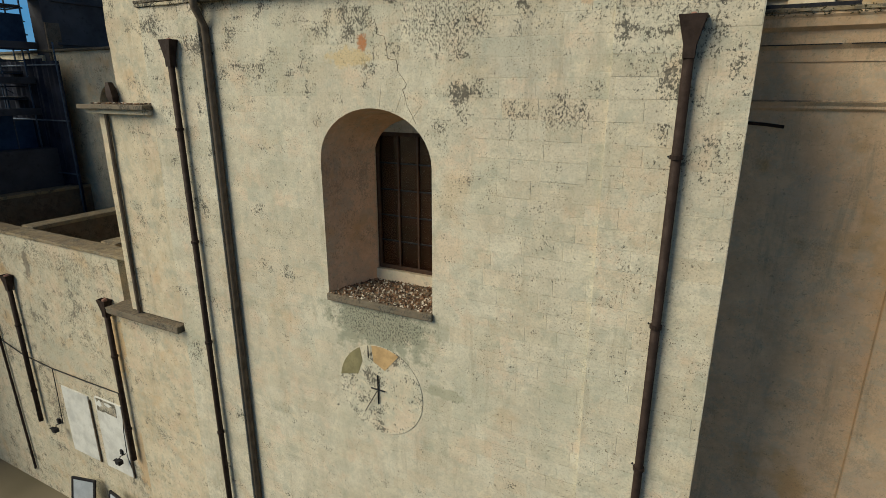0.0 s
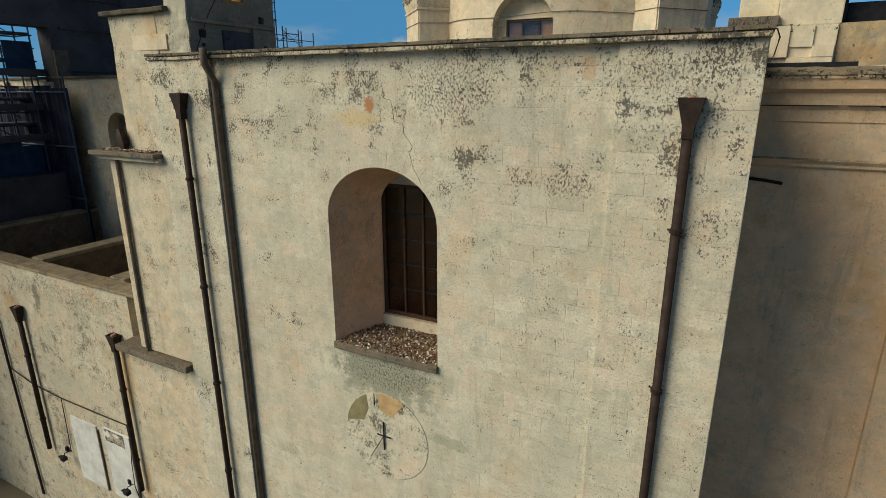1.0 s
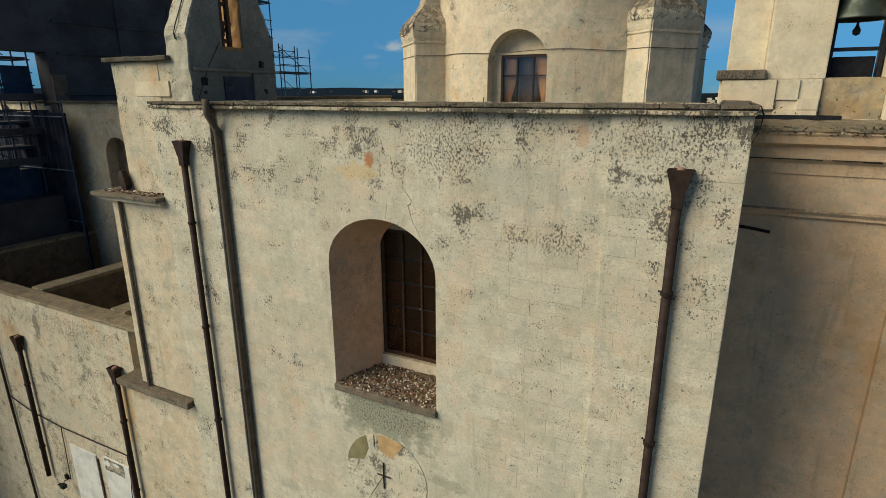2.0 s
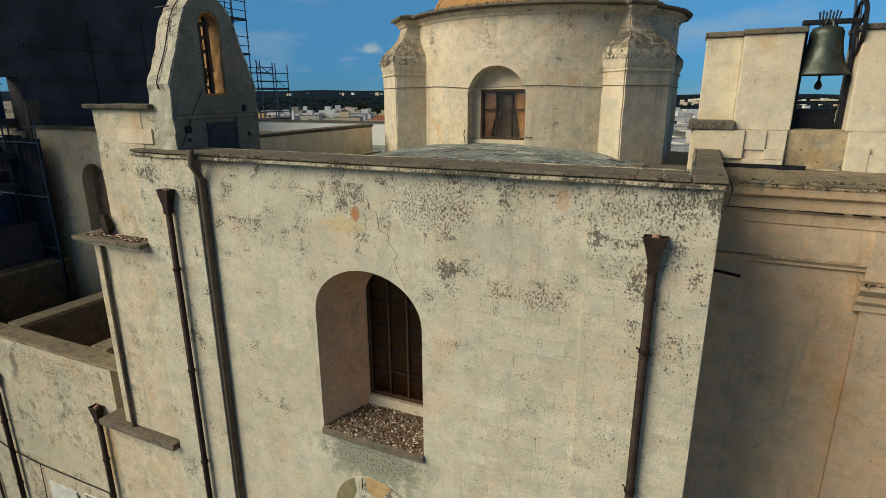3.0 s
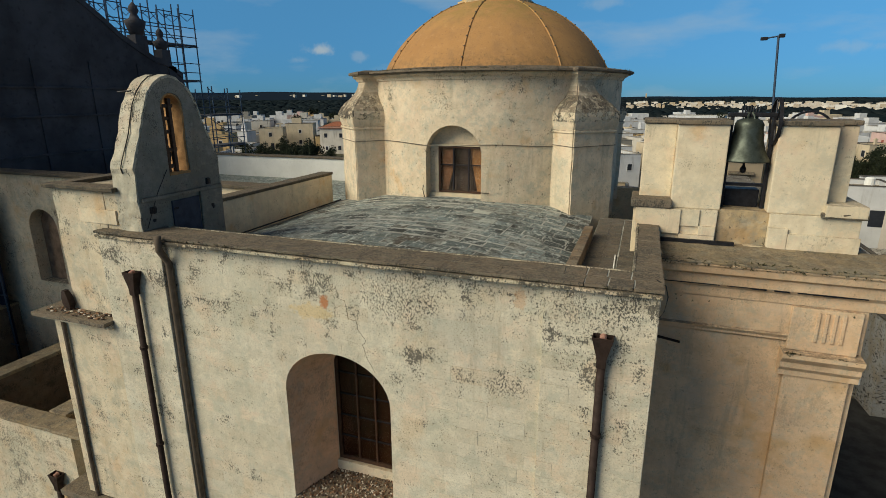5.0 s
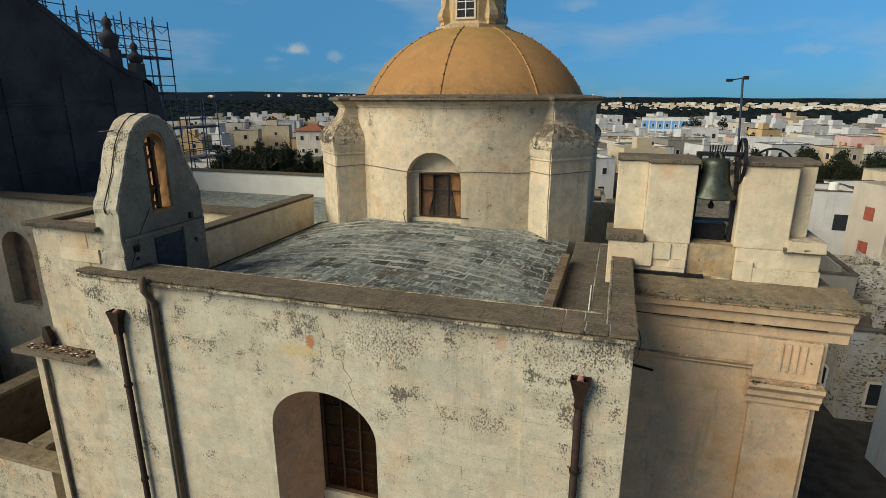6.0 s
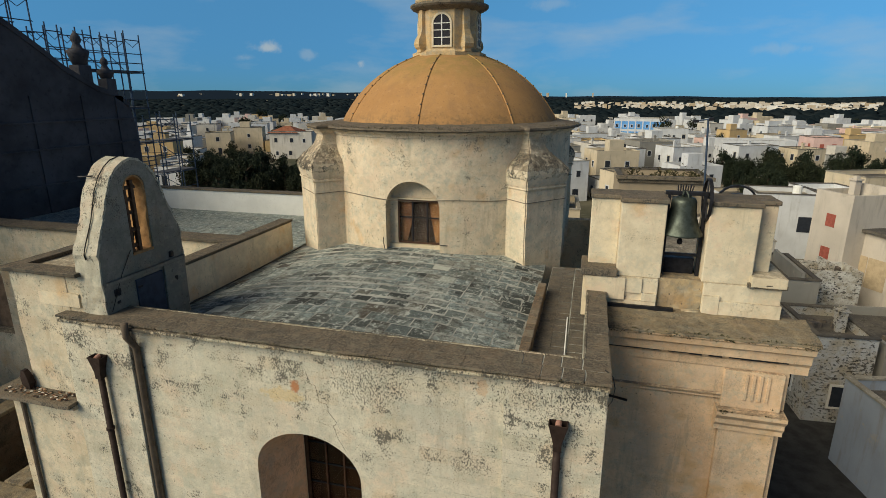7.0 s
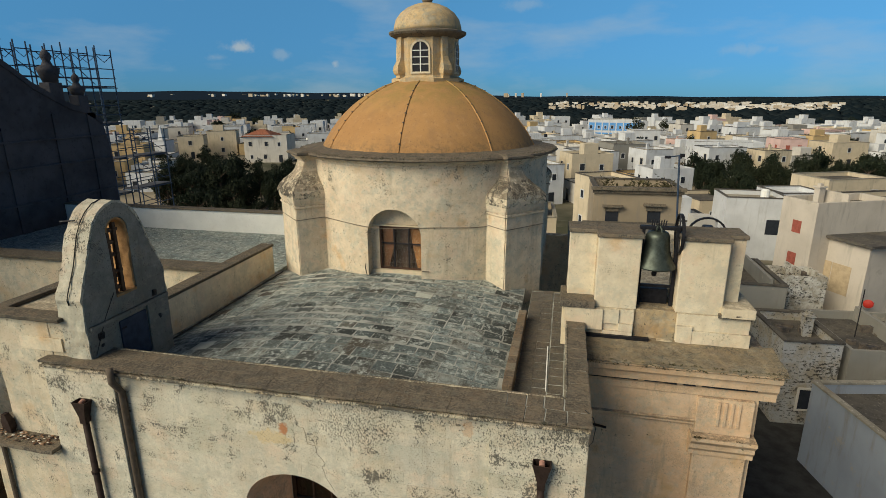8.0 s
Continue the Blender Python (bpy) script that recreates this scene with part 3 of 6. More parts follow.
part("joint_mortar", box(3.1, XR + 0.02, -0.09, 0.6, TOP + 0.092, TOP + 0.111), M_BED, coping, "pale mortar in the slab joints")
part("joint_mortar", box(4.73, XR, 0.61, 7.5, TOP + 0.087, TOP + 0.110), M_BED, side_coping)
y = 0.614
while y < 7.5:
    w = cs.uniform(0.4, 0.6)
    part("coping_slab", roughen(box(4.70, XR + 0.04, y + 0.007, min(y + w, 7.6) - 0.006, TOP + 0.07, TOP + 0.12 + cs.uniform(-0.003, 0.004), 0.012), 0.2, 0.02, 4.5), M_COPING, side_coping)
    y += w
crack = [(0.02, 13.95), (0.05, 13.74), (0.18, 13.71), (0.23, 13.4), (0.38, 13.37), (0.4, 13.22), (0.55, 13.03), (0.48, 12.95), (0.55, 12.72), (0.7, 12.46)]
cb = bmesh.new()
for (xa, za), (xb, zb) in zip(crack, crack[1:]):
    mxa, mza = (xa + xb) / 2 + 0.012, (za + zb) / 2 - 0.01
    tube([(xa, -0.003, za), (mxa, -0.004, mza), (xb, -0.003, zb)], 0.003, 4, bm=cb)
part("crack", cb, M_DOWN, transept, "fine dark crack running down to the arch")


def tufts(name, place, count, parent, seed, size=0.07, label="dry weeds and moss tufts along the edge"):
    """Small ragged tufts: place(random) gives each one's foot."""
    r, tb = random.Random(seed), bmesh.new()
    for _ in range(count):
        foot, k = Vector(place(r)), r.uniform(0.5, 1.3)
        for _ in range(5):
            tip = foot + Vector((r.uniform(-1, 1), r.uniform(-1, 0.3), r.uniform(-0.3, 1.0))) * size * k
            side = Vector((r.uniform(-1, 1), r.uniform(-1, 1), r.uniform(-0.6, 0.6))) * size * 0.3 * k
            tb.faces.new([tb.verts.new(v) for v in (foot - side, foot + side, tip)])
    return tagged(part(name, tb, M_WEED, parent, label), kind="stuff")


tufts("weed_growth", lambda r: (r.uniform(XL - 0.1, XR) if r.random() < 0.5 else r.gauss(1.0, 1.8), -0.135, TOP + r.uniform(0.03, 0.11)), 520, transept, 3, 0.035)
# warm plaster on the sides of the deep opening
splay_out = [(WX1, WZ0 + 0.005)] + arch + [(WX0, WZ0 + 0.005)]
splay_in = [(0.955 + (x - WX1) * (0.955 + 0.79) / (WX1 - WX0), z - 0.20 * max(0.0, (z - WZ1) / WR)) for x, z in splay_out]
part("reveal", sweep([[(xo, 0.004, zo), (xi, 1.06, zi), (xo + 0.002 * (xo - WC), 1.06, zo + 0.002)] for (xo, zo), (xi, zi) in zip(splay_out, splay_in)]), M_REVEAL, transept, "warm brown plaster on the splayed window reveal")
# sill with loose debris
part("sill", box(WX0 - 0.01, WX1 + 0.01, -0.06, 1.1, WZ0 - 0.13, WZ0 + 0.004, 0.02), M_COPING, transept)
debris = bmesh.new()
rnd = random.Random(4)
for _ in range(1500):
    x, y, s = rnd.uniform(WX0 + 0.03, WX1 - 0.03), rnd.uniform(-0.03, 1.05), rnd.uniform(0.007, 0.026)
    p = Matrix.Translation((x, y, WZ0 + s * 0.35)) @ Euler((rnd.random() * 6, rnd.random() * 6, rnd.random() * 6)).to_matrix().to_4x4() @ Matrix.Diagonal((s * 1.6, s, s * 0.6, 1))
    bmesh.ops.create_icosphere(debris, subdivisions=1, radius=1.0, matrix=p)
tagged(part("debris", debris, M_DEBRIS, None), "dry leaves and grit lying on the window sill", "debris", kind="stuff")

# window in the arch: wooden casement with bars and glass
win = part("window", box(WX0, WX1, 1.02, 1.12, WZ0 + 0.004, WZ0 + 0.22, 0.01), M_SMOOTH, transept, "pale stone window step")
GX0, GX1, GZ0, GZ1 = -0.80, 0.95, WZ0 + 0.22, 12.22
for x0, x1, z0, z1 in ((GX0, GX0 + 0.07, GZ0, GZ1), (GX1 - 0.07, GX1, GZ0, GZ1), (GX0 + 0.07, GX1 - 0.07, GZ0, GZ0 + 0.07), (GX0 + 0.07, GX1 - 0.07, GZ1 - 0.07, GZ1)):
    part("window_frame", box(x0, x1, 1.10, 1.18, z0, z1, 0.008), M_WOOD, win, "dark brown wooden frame")
xs = [GX0 + 0.07 + (GX1 - GX0 - 0.14) * k / 4 for k in range(5)]
for k in (1, 2, 3):
    part("mullion", box(xs[k] - 0.018, xs[k] + 0.018, 1.11, 1.17, GZ0 + 0.07, GZ1 - 0.07, 0.006), M_WOOD, win)
zs = [GZ0 + 0.07 + (GZ1 - GZ0 - 0.14) * k / 5 for k in range(6)]
for k in (1, 2, 3, 4):
    part("glazing_bar", box(GX0 + 0.07, GX1 - 0.07, 1.12, 1.16, zs[k] - 0.012, zs[k] + 0.012), M_IRON, win)
for i in range(4):
    for k in range(5):
        part("pane", box(xs[i], xs[i + 1], 1.145, 1.151, zs[k], zs[k + 1]), M_GLASS_BROWN, win)
part("inner_board", box(GX0, GX1, 1.20, 1.235, GZ0, GZ1), plain("brown_inner_board", (0.12, 0.07, 0.045), 0.7, 0.35, 2.5), win, "dull brown boards behind the glass")
part("reveal_back", box(WX0 - 0.2, GX0, 1.08, 1.24, WZ0 + 0.22, 12.9), M_FACADE, win)
part("reveal_back", box(GX0, WX1 + 0.1, 1.08, 1.24, GZ1, 12.9), M_FACADE, win)
part("room_floor", box(-4.2, 4.1, 1.3, 7.0, 8.9, 9.1), M_GREY, transept)

# round sundial face
dial = thing("sundial", "round pale plaster sundial face with an iron cross and ochre patches", "sundial", at=(-0.12, 0, 7.72))
DX, DZ, DRX, DRZ = -0.12, 7.72, 0.885, 0.885
part("plaster_disc", prism(arc(DX, DZ, DRX, DRZ, 0, 352, 44), -0.010, 0.02, bevel=0.004), stone("dial_plaster", (0.70, 0.65, 0.52), (0.60, 0.55, 0.42), lichen=0.8, joints=0.0, rust=0.1, pitted=0.3, more=0.02), dial)
part("patch", prism(arc(DX, DZ, 0.87, 0.87, 118, 172, 10) + [(DX - 0.47, DZ + 0.22), (DX - 0.36, DZ + 0.5)], -0.014, -0.008), plain("olive_plaster", (0.27, 0.24, 0.13), 0.9, 0.3, 5), dial, "olive plaster patch")
part("patch", prism(arc(DX, DZ, 0.87, 0.87, 62, 100, 8) + [(DX - 0.12, DZ + 0.55), (DX + 0.12, DZ + 0.42)], -0.014, -0.008), plain("orange_patch", (0.56, 0.38, 0.19), 0.9, 0.25, 5), dial, "orange plaster patch")
part("upright_bar", tube([(DX - 0.03, -0.03, DZ + 0.3), (DX - 0.03, -0.03, DZ - 0.28)], 0.013), M_IRON, dial)
part("cross_bar", tube([(DX - 0.17, -0.04, DZ + 0.02), (DX + 0.12, -0.04, DZ + 0.02)], 0.013), M_IRON, dial)
part("gnomon", tube([(DX - 0.03, -0.06, DZ + 0.0), (DX - 0.32, -0.05, DZ - 0.5)], 0.008), M_IRON, dial)
part("nail", tube([(DX - 0.2, -0.05, DZ + 0.86), (DX - 0.2, -0.05, DZ + 0.62)], 0.010), M_IRON, dial)


# ---- rain pipes ----
def rain_pipe(x, y, z_top, z_low, r, label, lean=0.0):
    t = thing("rain_pipe", label, "pipe", "rain pipes on the church", at=(x, y, z_low))
    part("pipe", tube([(x + lean, y, z_low), (x, y, z_top - 0.33)], r * 0.9, 12), M_PIPE, t, smooth=True)
    hop = sweep([[(x + w * cx, y + d * cy, z) for cx, cy in ((-1, -1), (1, -1), (1, 1), (-1, 1))] for w, d, z in
                 ((r * 0.98, r * 0.98, z_top - 0.46), (r * 1.02, r * 1.0, z_top - 0.32), (r * 2.05, r * 1.35, z_top - 0.05), (r * 2.25, r * 1.45, z_top))], caps=False)
    hop.normal_update()
    bmesh.ops.solidify(hop, geom=hop.faces[:], thickness=0.012)
    part("hopper", hop, M_PIPE, t)
    part("inlet", tube([(x, y + r * 0.7, z_top - 0.01), (x, y - r * 0.6, z_top - 0.035)], r * 0.72, 12), M_CLAY, t, "short clay inlet pipe in the funnel")
    k = z_top - 1.6
    while k > z_low:
        part("bracket", lathe([(r * 1.18, k), (r * 1.18, k + 0.05)], x, y, 12), M_PIPE, t)
        part("wall_hook", tube([(x - r * 1.5, y + r, k + 0.02), (x - r * 1.5, y + r * 3, k + 0.02)], 0.012, 6), M_IRON, t)
        k -= 2.2
    return t


rain_pipe(-4.29, -0.23, 13.80, 0.2, 0.066, "dark rusty rain pipe with a funnel head on the facade")
rain_pipe(4.37, -0.15, 13.76, 0.2, 0.066, "dark rusty rain pipe with a funnel head on the facade")
down = thing("downpipe", "brown-grey downpipe in the corner beside the pilaster", "pipe", at=(-3.52, -0.06, 0.2))
part("pipe", tube([(-3.52, -0.065, 0.2), (-3.50, -0.065, 14.0), (-3.50, -0.24, 14.3), (-3.50, -0.24, 14.56)], 0.065, 12), M_DOWN, down, smooth=True)
rain_pipe(-13.2, 0.18, 7.75, 2.9, 0.075, "short dark rain pipe on the low side wall")
rain_pipe(-8.55, 0.18, 7.85, 3.1, 0.075, "short dark rain pipe on the low side wall")

# ---- transept roof: shallow vault paved with stone slabs ----
VX0, VX1, VY0, VY1 = -5.01, 3.50, 0.62, 8.4


def vault_z(x, y):
    u = (x + 0.35) / 4.2
    return 13.66 + 0.52 * (1 - u * u) + 0.03 * math.sin(y * 0.9)


roof = thing("vault_roof", "shallow vaulted roof paved with lichen-grey stone slabs", "roof", at=(0, 4, 13.6))
nx, ny = 24, 16
bed_xs = [VX0 + (VX1 - VX0) * i / nx for i in range(nx + 1)]
bed_ys = [VY0 + (VY1 - VY0) * j / ny for j in range(ny + 1)]
bed = sweep([[(x, y, vault_z(x, y)) for x in bed_xs] + [(x, y, vault_z(x, y) - 0.12) for x in bed_xs[::-1]] for y in bed_ys])
part("mortar_bed", bed, M_BED, roof)
part("pipe_line", tube([(-4.6, 2.4, 13.72), (-4.55, 8.0, 13.74)], 0.02, 6), M_CABLE, roof)
kerb = part("kerb", box(VX1 + 0.01, VX1 + 0.19, 1.76, 5.7, 13.3, 13.94), M_BED, roof, "raised stone kerb beside the gutter")
kr, ky = random.Random(41), 1.75
while ky < 5.7:
    kw = kr.uniform(0.26, 0.4)
    part("kerb_stone", roughen(box(VX1, VX1 + 0.2, ky + 0.005, min(ky + kw, 5.7) - 0.005, 13.5, 13.99 + kr.uniform(-0.01, 0.012), 0.015), 0.2, 0.01), M_KERB, kerb)
    ky += kw
part("gutter_floor", box(VX1 + 0.2, 4.695, 0.605, 8.0, 13.402, 13.72), M_GREY, roof)
gx = random.Random(6)
part("gutter_bed", box(3.71, 4.69, 0.62, 7.9, 13.71, 13.724), M_BED, roof)
for i in range(3):
    for j in range(20):
        y0 = 0.63 + 0.36 * j + (0.18 if i % 2 else 0.0)
        g = 0.028 if i else 0.002
        part("gutter_slab", box(3.715 + 0.326 * i, 4.04 + 0.326 * i - g, y0, y0 + 0.358 - g, 13.712, 13.732 + gx.uniform(0, 0.006), 0.004), M_GUTTER, roof)
part("mortar_fillet", roughen(box(XL + 0.4, 4.66, 0.60, 0.645, TOP + 0.05, TOP + 0.132, 0.01), 0.15, 0.012, 6.0), M_EDGE, roof, "pale mortar fillet behind the coping")
part("mortar_fillet", roughen(box(4.672, 4.712, 0.65, 7.0, TOP + 0.05, TOP + 0.130, 0.01), 0.15, 0.012, 6.0), M_EDGE, roof)
part("cord", tube([(5.0, 0.3, TOP + 0.13), (5.12, 0.15, TOP + 0.10), (5.15, 0.0, TOP + 0.0), (5.12, -0.07, TOP - 0.18), (5.07, -0.03, TOP - 0.3)], 0.008, 6), M_CABLE, roof, "thin black cable hanging over the corner")
part("white_pipe", tube([(4.335, 2.1, 13.757), (4.305, 4.1, 13.76)], 0.014, 8), M_WHITE, roof, "short white plastic pipe in the gutter")

# transept's left parapet
tp = thing("parapet", "cream stone parapet wall with a dark mossy coping", "parapet", at=(-5.2, 5, 14))
part("wall", box(-5.38, -5.02, 2.3, 8.3, 13.4, 14.50, 0.015), M_SMOOTH, tp)
part("coping", roughen(box(-5.46, -5.0, 2.25, 8.36, 14.502, 14.585, 0.02), 0.3, 0.015), M_COPING_DARK, tp)

# ---- bell gable over the left corner ----
gable = thing("bell_gable", "grey stone bell gable with scrolled sides and a narrow arched opening", "bell gable", at=(-4.5, 1.15, 14))
GC, GXA, GXB = 1.19, -4.75, -4.22
half_outline = [(1.07, 13.6), (1.07, 15.58), (1.09, 15.68), (1.05, 15.80), (0.98, 15.95), (0.90, 16.12), (0.82, 16.30), (0.73, 16.58), (0.64, 16.84), (0.52, 17.06), (0.37, 17.23), (0.20, 17.35), (0, 17.40)]
o_half = [(0, 17.08)] + arc(0, 16.82, 0.275, 0.26, 90, 0, 6)[1:] + [(0.275, 15.48), (0, 15.48)]
g = prism([(GC + y, z) for y, z in half_outline] + [(GC + y, z) for y, z in o_half] + [(GC, 13.6)], GXA, GXB, "x")
prism([(GC - y, z) for y, z in half_outline] + [(GC - y, z) for y, z in o_half] + [(GC, 13.6)], GXA, GXB, "x", bm=g)
bmesh.ops.remove_doubles(g, verts=g.verts, dist=0.001)
part("wall", roughen(g, 0.35, 0.022, 2.5), M_GABLE_SHADED, gable)
# thin band round the outline carries the sunlit tone
band_out = [(GC + y * 1.025, z + 0.03 * (z > 15.5)) for y, z in half_outline]
band_in = [(GC + y - 0.01, z - 0.02) for y, z in half_outline]
for side, lab in ((1, ""), (-1, "cream lichened gable edges in a sunlit tone")):
    flip = [((2 * GC - y) if side < 0 else y, z) for y, z in band_out], [((2 * GC - y) if side < 0 else y, z) for y, z in band_in]
    lining = sweep([[(GXA - 0.03, *o), (GXB + 0.004, *o), (GXB + 0.004, *i), (GXA - 0.03, *i)] for o, i in zip(*flip)])
    part("lit_edge_band", roughen(lining, 0.13, 0.03, 5.0), M_GABLE_EDGE_LIT, gable, lab)
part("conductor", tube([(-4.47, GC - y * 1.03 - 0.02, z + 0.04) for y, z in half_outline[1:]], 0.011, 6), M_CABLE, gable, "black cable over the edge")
part("ledge", roughen(box(GXB, GXB + 0.07, GC - 1.03, GC + 1.05, 15.06, 15.14, 0.02), 0.2, 0.02), M_GABLE_SHADED, gable)
part("lower_face", roughen(box(GXB, GXB + 0.05, GC + 0.42, GC + 1.05, 14.0, 15.06, 0.02), 0.2, 0.03), M_GABLE_SHADED, gable)
part("nail", tube([(GXA - 0.12, GC - 0.62, 17.10), (GXA + 0.16, GC - 0.56, 17.12)], 0.016, 6), M_IRON, gable)
part("niche_sill", roughen(box(-4.73, -4.20, GC - 0.27, GC + 0.27, 15.482, 15.54), 0.1, 0.02, 6.0), M_RUST, gable, "orange plaster sill of the opening")
part("lining", roughen(box(-4.73, -4.235, GC + 0.225, GC + 0.272, 15.54, 16.84), 0.12, 0.025, 6.0), M_RUST, gable, "orange plaster lining of the opening")
soffit = arc(GC, 16.82, 0.272, 0.258, 5, 175, 10)
part("soffit", prism(soffit + [(y * 0.86 + GC * 0.14, z - 0.03) for y, z in soffit[::-1]], -4.73, -4.235, "x"), M_RUST, gable)
for y0, y1, z1, lab in ((-0.268, -0.17, 16.86, "old brown timber bell frame"), (-0.06, 0.02, 16.98, "")):
    part("bell_frame", box(-4.33, -4.25, GC + y0, GC + y1, 15.54, z1, 0.01), M_WOOD, gable, lab)
for z, y1 in ((15.62, 0.0), (15.95, 0.06), (16.30, -0.04), (16.56, 0.0), (16.80, 0.08)):
    part("cross_timber", box(-4.36, -4.27, GC - 0.268, GC + y1, z, z + 0.07, 0.012), M_WOOD, gable)
part("small_bell", lathe([(0.03, 16.28), (0.06, 16.24), (0.07, 16.08), (0.10, 15.92), (0.13, 15.84), (0.11, 15.84), (0.03, 16.2)], -4.46, GC - 0.08, 16), M_BRONZE, gable, "small dark bronze bell", True)
part("bell_crank", tube([(-4.4, GC - 0.2, 16.1), (-4.35, GC - 0.08, 16.0), (-4.35, GC - 0.1, 15.75)], 0.03, 6), M_IRON, gable)
for y, z, w in ((0.33, 14.80, 0.14), (0.36, 14.62, 0.08), (1.86, 14.62, 0.13), (1.84, 15.18, 0.12)):
    part("hole", roughen(box(GXB - 0.02, GXB + 0.056 if y > 1 else GXB + 0.01, y, y + w, z, z + w * 1.1, 0.03), 0.05, 0.02, 9.0), M_IRON, gable, "dark hole in the stone")
part("conduit", tube([(GXB + 0.02, 0.2, 14.55), (GXB + 0.02, 0.55, 15.2), (GXB + 0.02, 0.85, 15.62)], 0.007, 5), M_CABLE, gable)
door = part("hatch_door", box(GXB - 0.01, GXB + 0.03, 0.86, 1.58, 14.0, 14.98, 0.01), M_DOOR, gable, "dark blue metal hatch door")
part("hinge", box(GXB + 0.03, GXB + 0.04, 0.88, 1.0, 14.8, 14.84), M_IRON, door)
part("hinge", box(GXB + 0.03, GXB + 0.04, 0.88, 1.0, 14.2, 14.24), M_IRON, door)

# ---- turret block beside the gable ----
turret = thing("turret_block", "cream stone block with a dark coping beside the bell gable", "church", at=(-5.8, 1, 0))
part("wall", roughen(box(-6.52, XL, 0.10, 2.3, 11.0, 15.26, 0.02), 0.5, 0.02, 2.0), M_STONE, turret)
part("wall", box(XL, GXA, 0.12, 2.3, 14.2, 15.26), M_STONE, turret)
for x0, x1, y0, y1 in ((-6.64, -4.70, -0.02, 0.36), (-6.64, -6.3, 0.36, 2.0), (-6.64, -4.74, 2.0, 2.36)):
    part("coping", roughen(box(x0, x1, y0, y1, 15.262, 15.35, 0.02), 0.2, 0.025, 3.5), M_COPING_DARK, turret)
part("patch", box(-5.85, -4.85, 0.085, 0.13, 14.60, 14.88, 0.006), M_SMOOTH, turret, "pale repaired stone")
part("pier", roughen(box(-7.0, XL, -0.07, 1.6, 8.0, 12.46, 0.015), 0.6, 0.012), M_STONE, turret)
part("ledge", roughen(box(-7.22, XL, -0.36, 1.7, 12.56, 12.65, 0.015), 0.35, 0.02, 3.0), M_COPING, turret, "projecting mossy ledge")
part("ledge_moulding", roughen(box(-7.12, XL - 0.02, -0.24, 1.6, 12.46, 12.558, 0.02), 0.35, 0.012), M_STONE, turret)
part("lower_ledge", roughen(box(-7.75, -5.2, -0.28, 0.6, 7.82, 7.98, 0.03), 0.35, 0.02, 3.0), M_COPING, turret)
part("wall", box(-7.6, XL, -0.05, 0.6, 0, 7.82), M_STONE, turret)
part("thin_pipe", tube([(-6.66, -0.12, 12.45), (-6.68, -0.12, 8.0)], 0.042), M_DOWN, turret, "thin dark downpipe")
part("broken_hopper", sweep([[(-6.56 + w * cx + s, 0.0 + d * cy, z) for cx, cy in ((-1, -1), (1, -1), (1, 1), (-1, 1))] for w, d, s, z in ((0.05, 0.05, 0.05, 12.66), (0.10, 0.07, 0.03, 12.78), (0.09, 0.07, 0.01, 12.92), (0.04, 0.05, -0.02, 13.08))]), M_PIPE, turret, "broken rusty hopper on the ledge")
rub = bmesh.new()
for _ in range(140):
    x, y, s0 = rnd.uniform(-7.0, -5.3), rnd.uniform(-0.25, 0.05), rnd.uniform(0.008, 0.03)
    bmesh.ops.create_icosphere(rub, subdivisions=1, radius=1.0, matrix=Matrix.Translation((x, y, 12.66 + s0 * 0.3)) @ Matrix.Diagonal((s0 * 1.5, s0, s0 * 0.6, 1)))
tagged(part("rubble", rub, M_DEBRIS, turret, "earth and rubble on the ledge"), kind="stuff")

# ---- low side chapel ----
chapel = thing("side_chapel", "low plastered chapel with open parapets round a sunken roof", "church", at=(-13, 3, 0))
part("wall", box(-24, -7.9, 0.3, 0.75, 0, 9.0), M_CHAPEL, chapel)
part("coping", roughen(box(-24, -7.35, 0.25, 0.80, 9.002, 9.09, 0.02), 0.25, 0.02, 4.0), M_LEDGE, chapel)
# floor and cross walls take the darkened stone in place of deep shade
part("roof", box(-24, -7.3, 0.75, 6.0, 5.2, 5.4), M_SHADE_BROWN, chapel)
for x in (-13.1, -9.3, -19.0):
    part("cross_wall", box(x, x + 0.5, 0.75, 6.0, 5.4, 9.0), M_SHADE_BROWN, chapel)
    part("coping", roughen(box(x - 0.06, x + 0.56, 0.822, 6.0, 9.002, 9.12, 0.02), 0.8, 0.012), M_LEDGE, chapel)
M_OLDDOOR = plain("old_door_paint", (0.66, 0.66, 0.62), 0.85, 0.25, 2.5)
for x0, x1, z0, z1 in ((-11.75, -10.45, 2.3, 4.5), (-10.1, -8.9, 2.3, 4.62)):
    bd = part("blocked_door", box(x0, x1, 0.26, 0.32, z0, z1, 0.02), M_OLDDOOR, chapel, "whitewashed blocked-up door panel")
    part("frame_edge", box(x1 + 0.02, x1 + 0.07, 0.25, 0.31, z0, z1 - 0.1, 0.01), M_DOWN, bd)
part("stain", roughen(box(-10.0, -9.15, 0.252, 0.262, 4.2, 4.6), 0.12, 0.04, 5.0), M_GREY, chapel, "dark weathered patch over the blocked door")
part("cable", tube([(-14.8, 0.26, 5.35), (-13.5, 0.26, 5.08), (-12.0, 0.26, 5.0), (-10.2, 0.26, 5.02), (-8.85, 0.26, 5.05), (-8.82, 0.26, 4.4)], 0.018, 6), M_CABLE, chapel)
part("cable", tube([(-12.0, 0.26, 5.0), (-12.03, 0.26, 4.2), (-12.1, 0.26, 3.1)], 0.014, 6), M_CABLE, chapel)
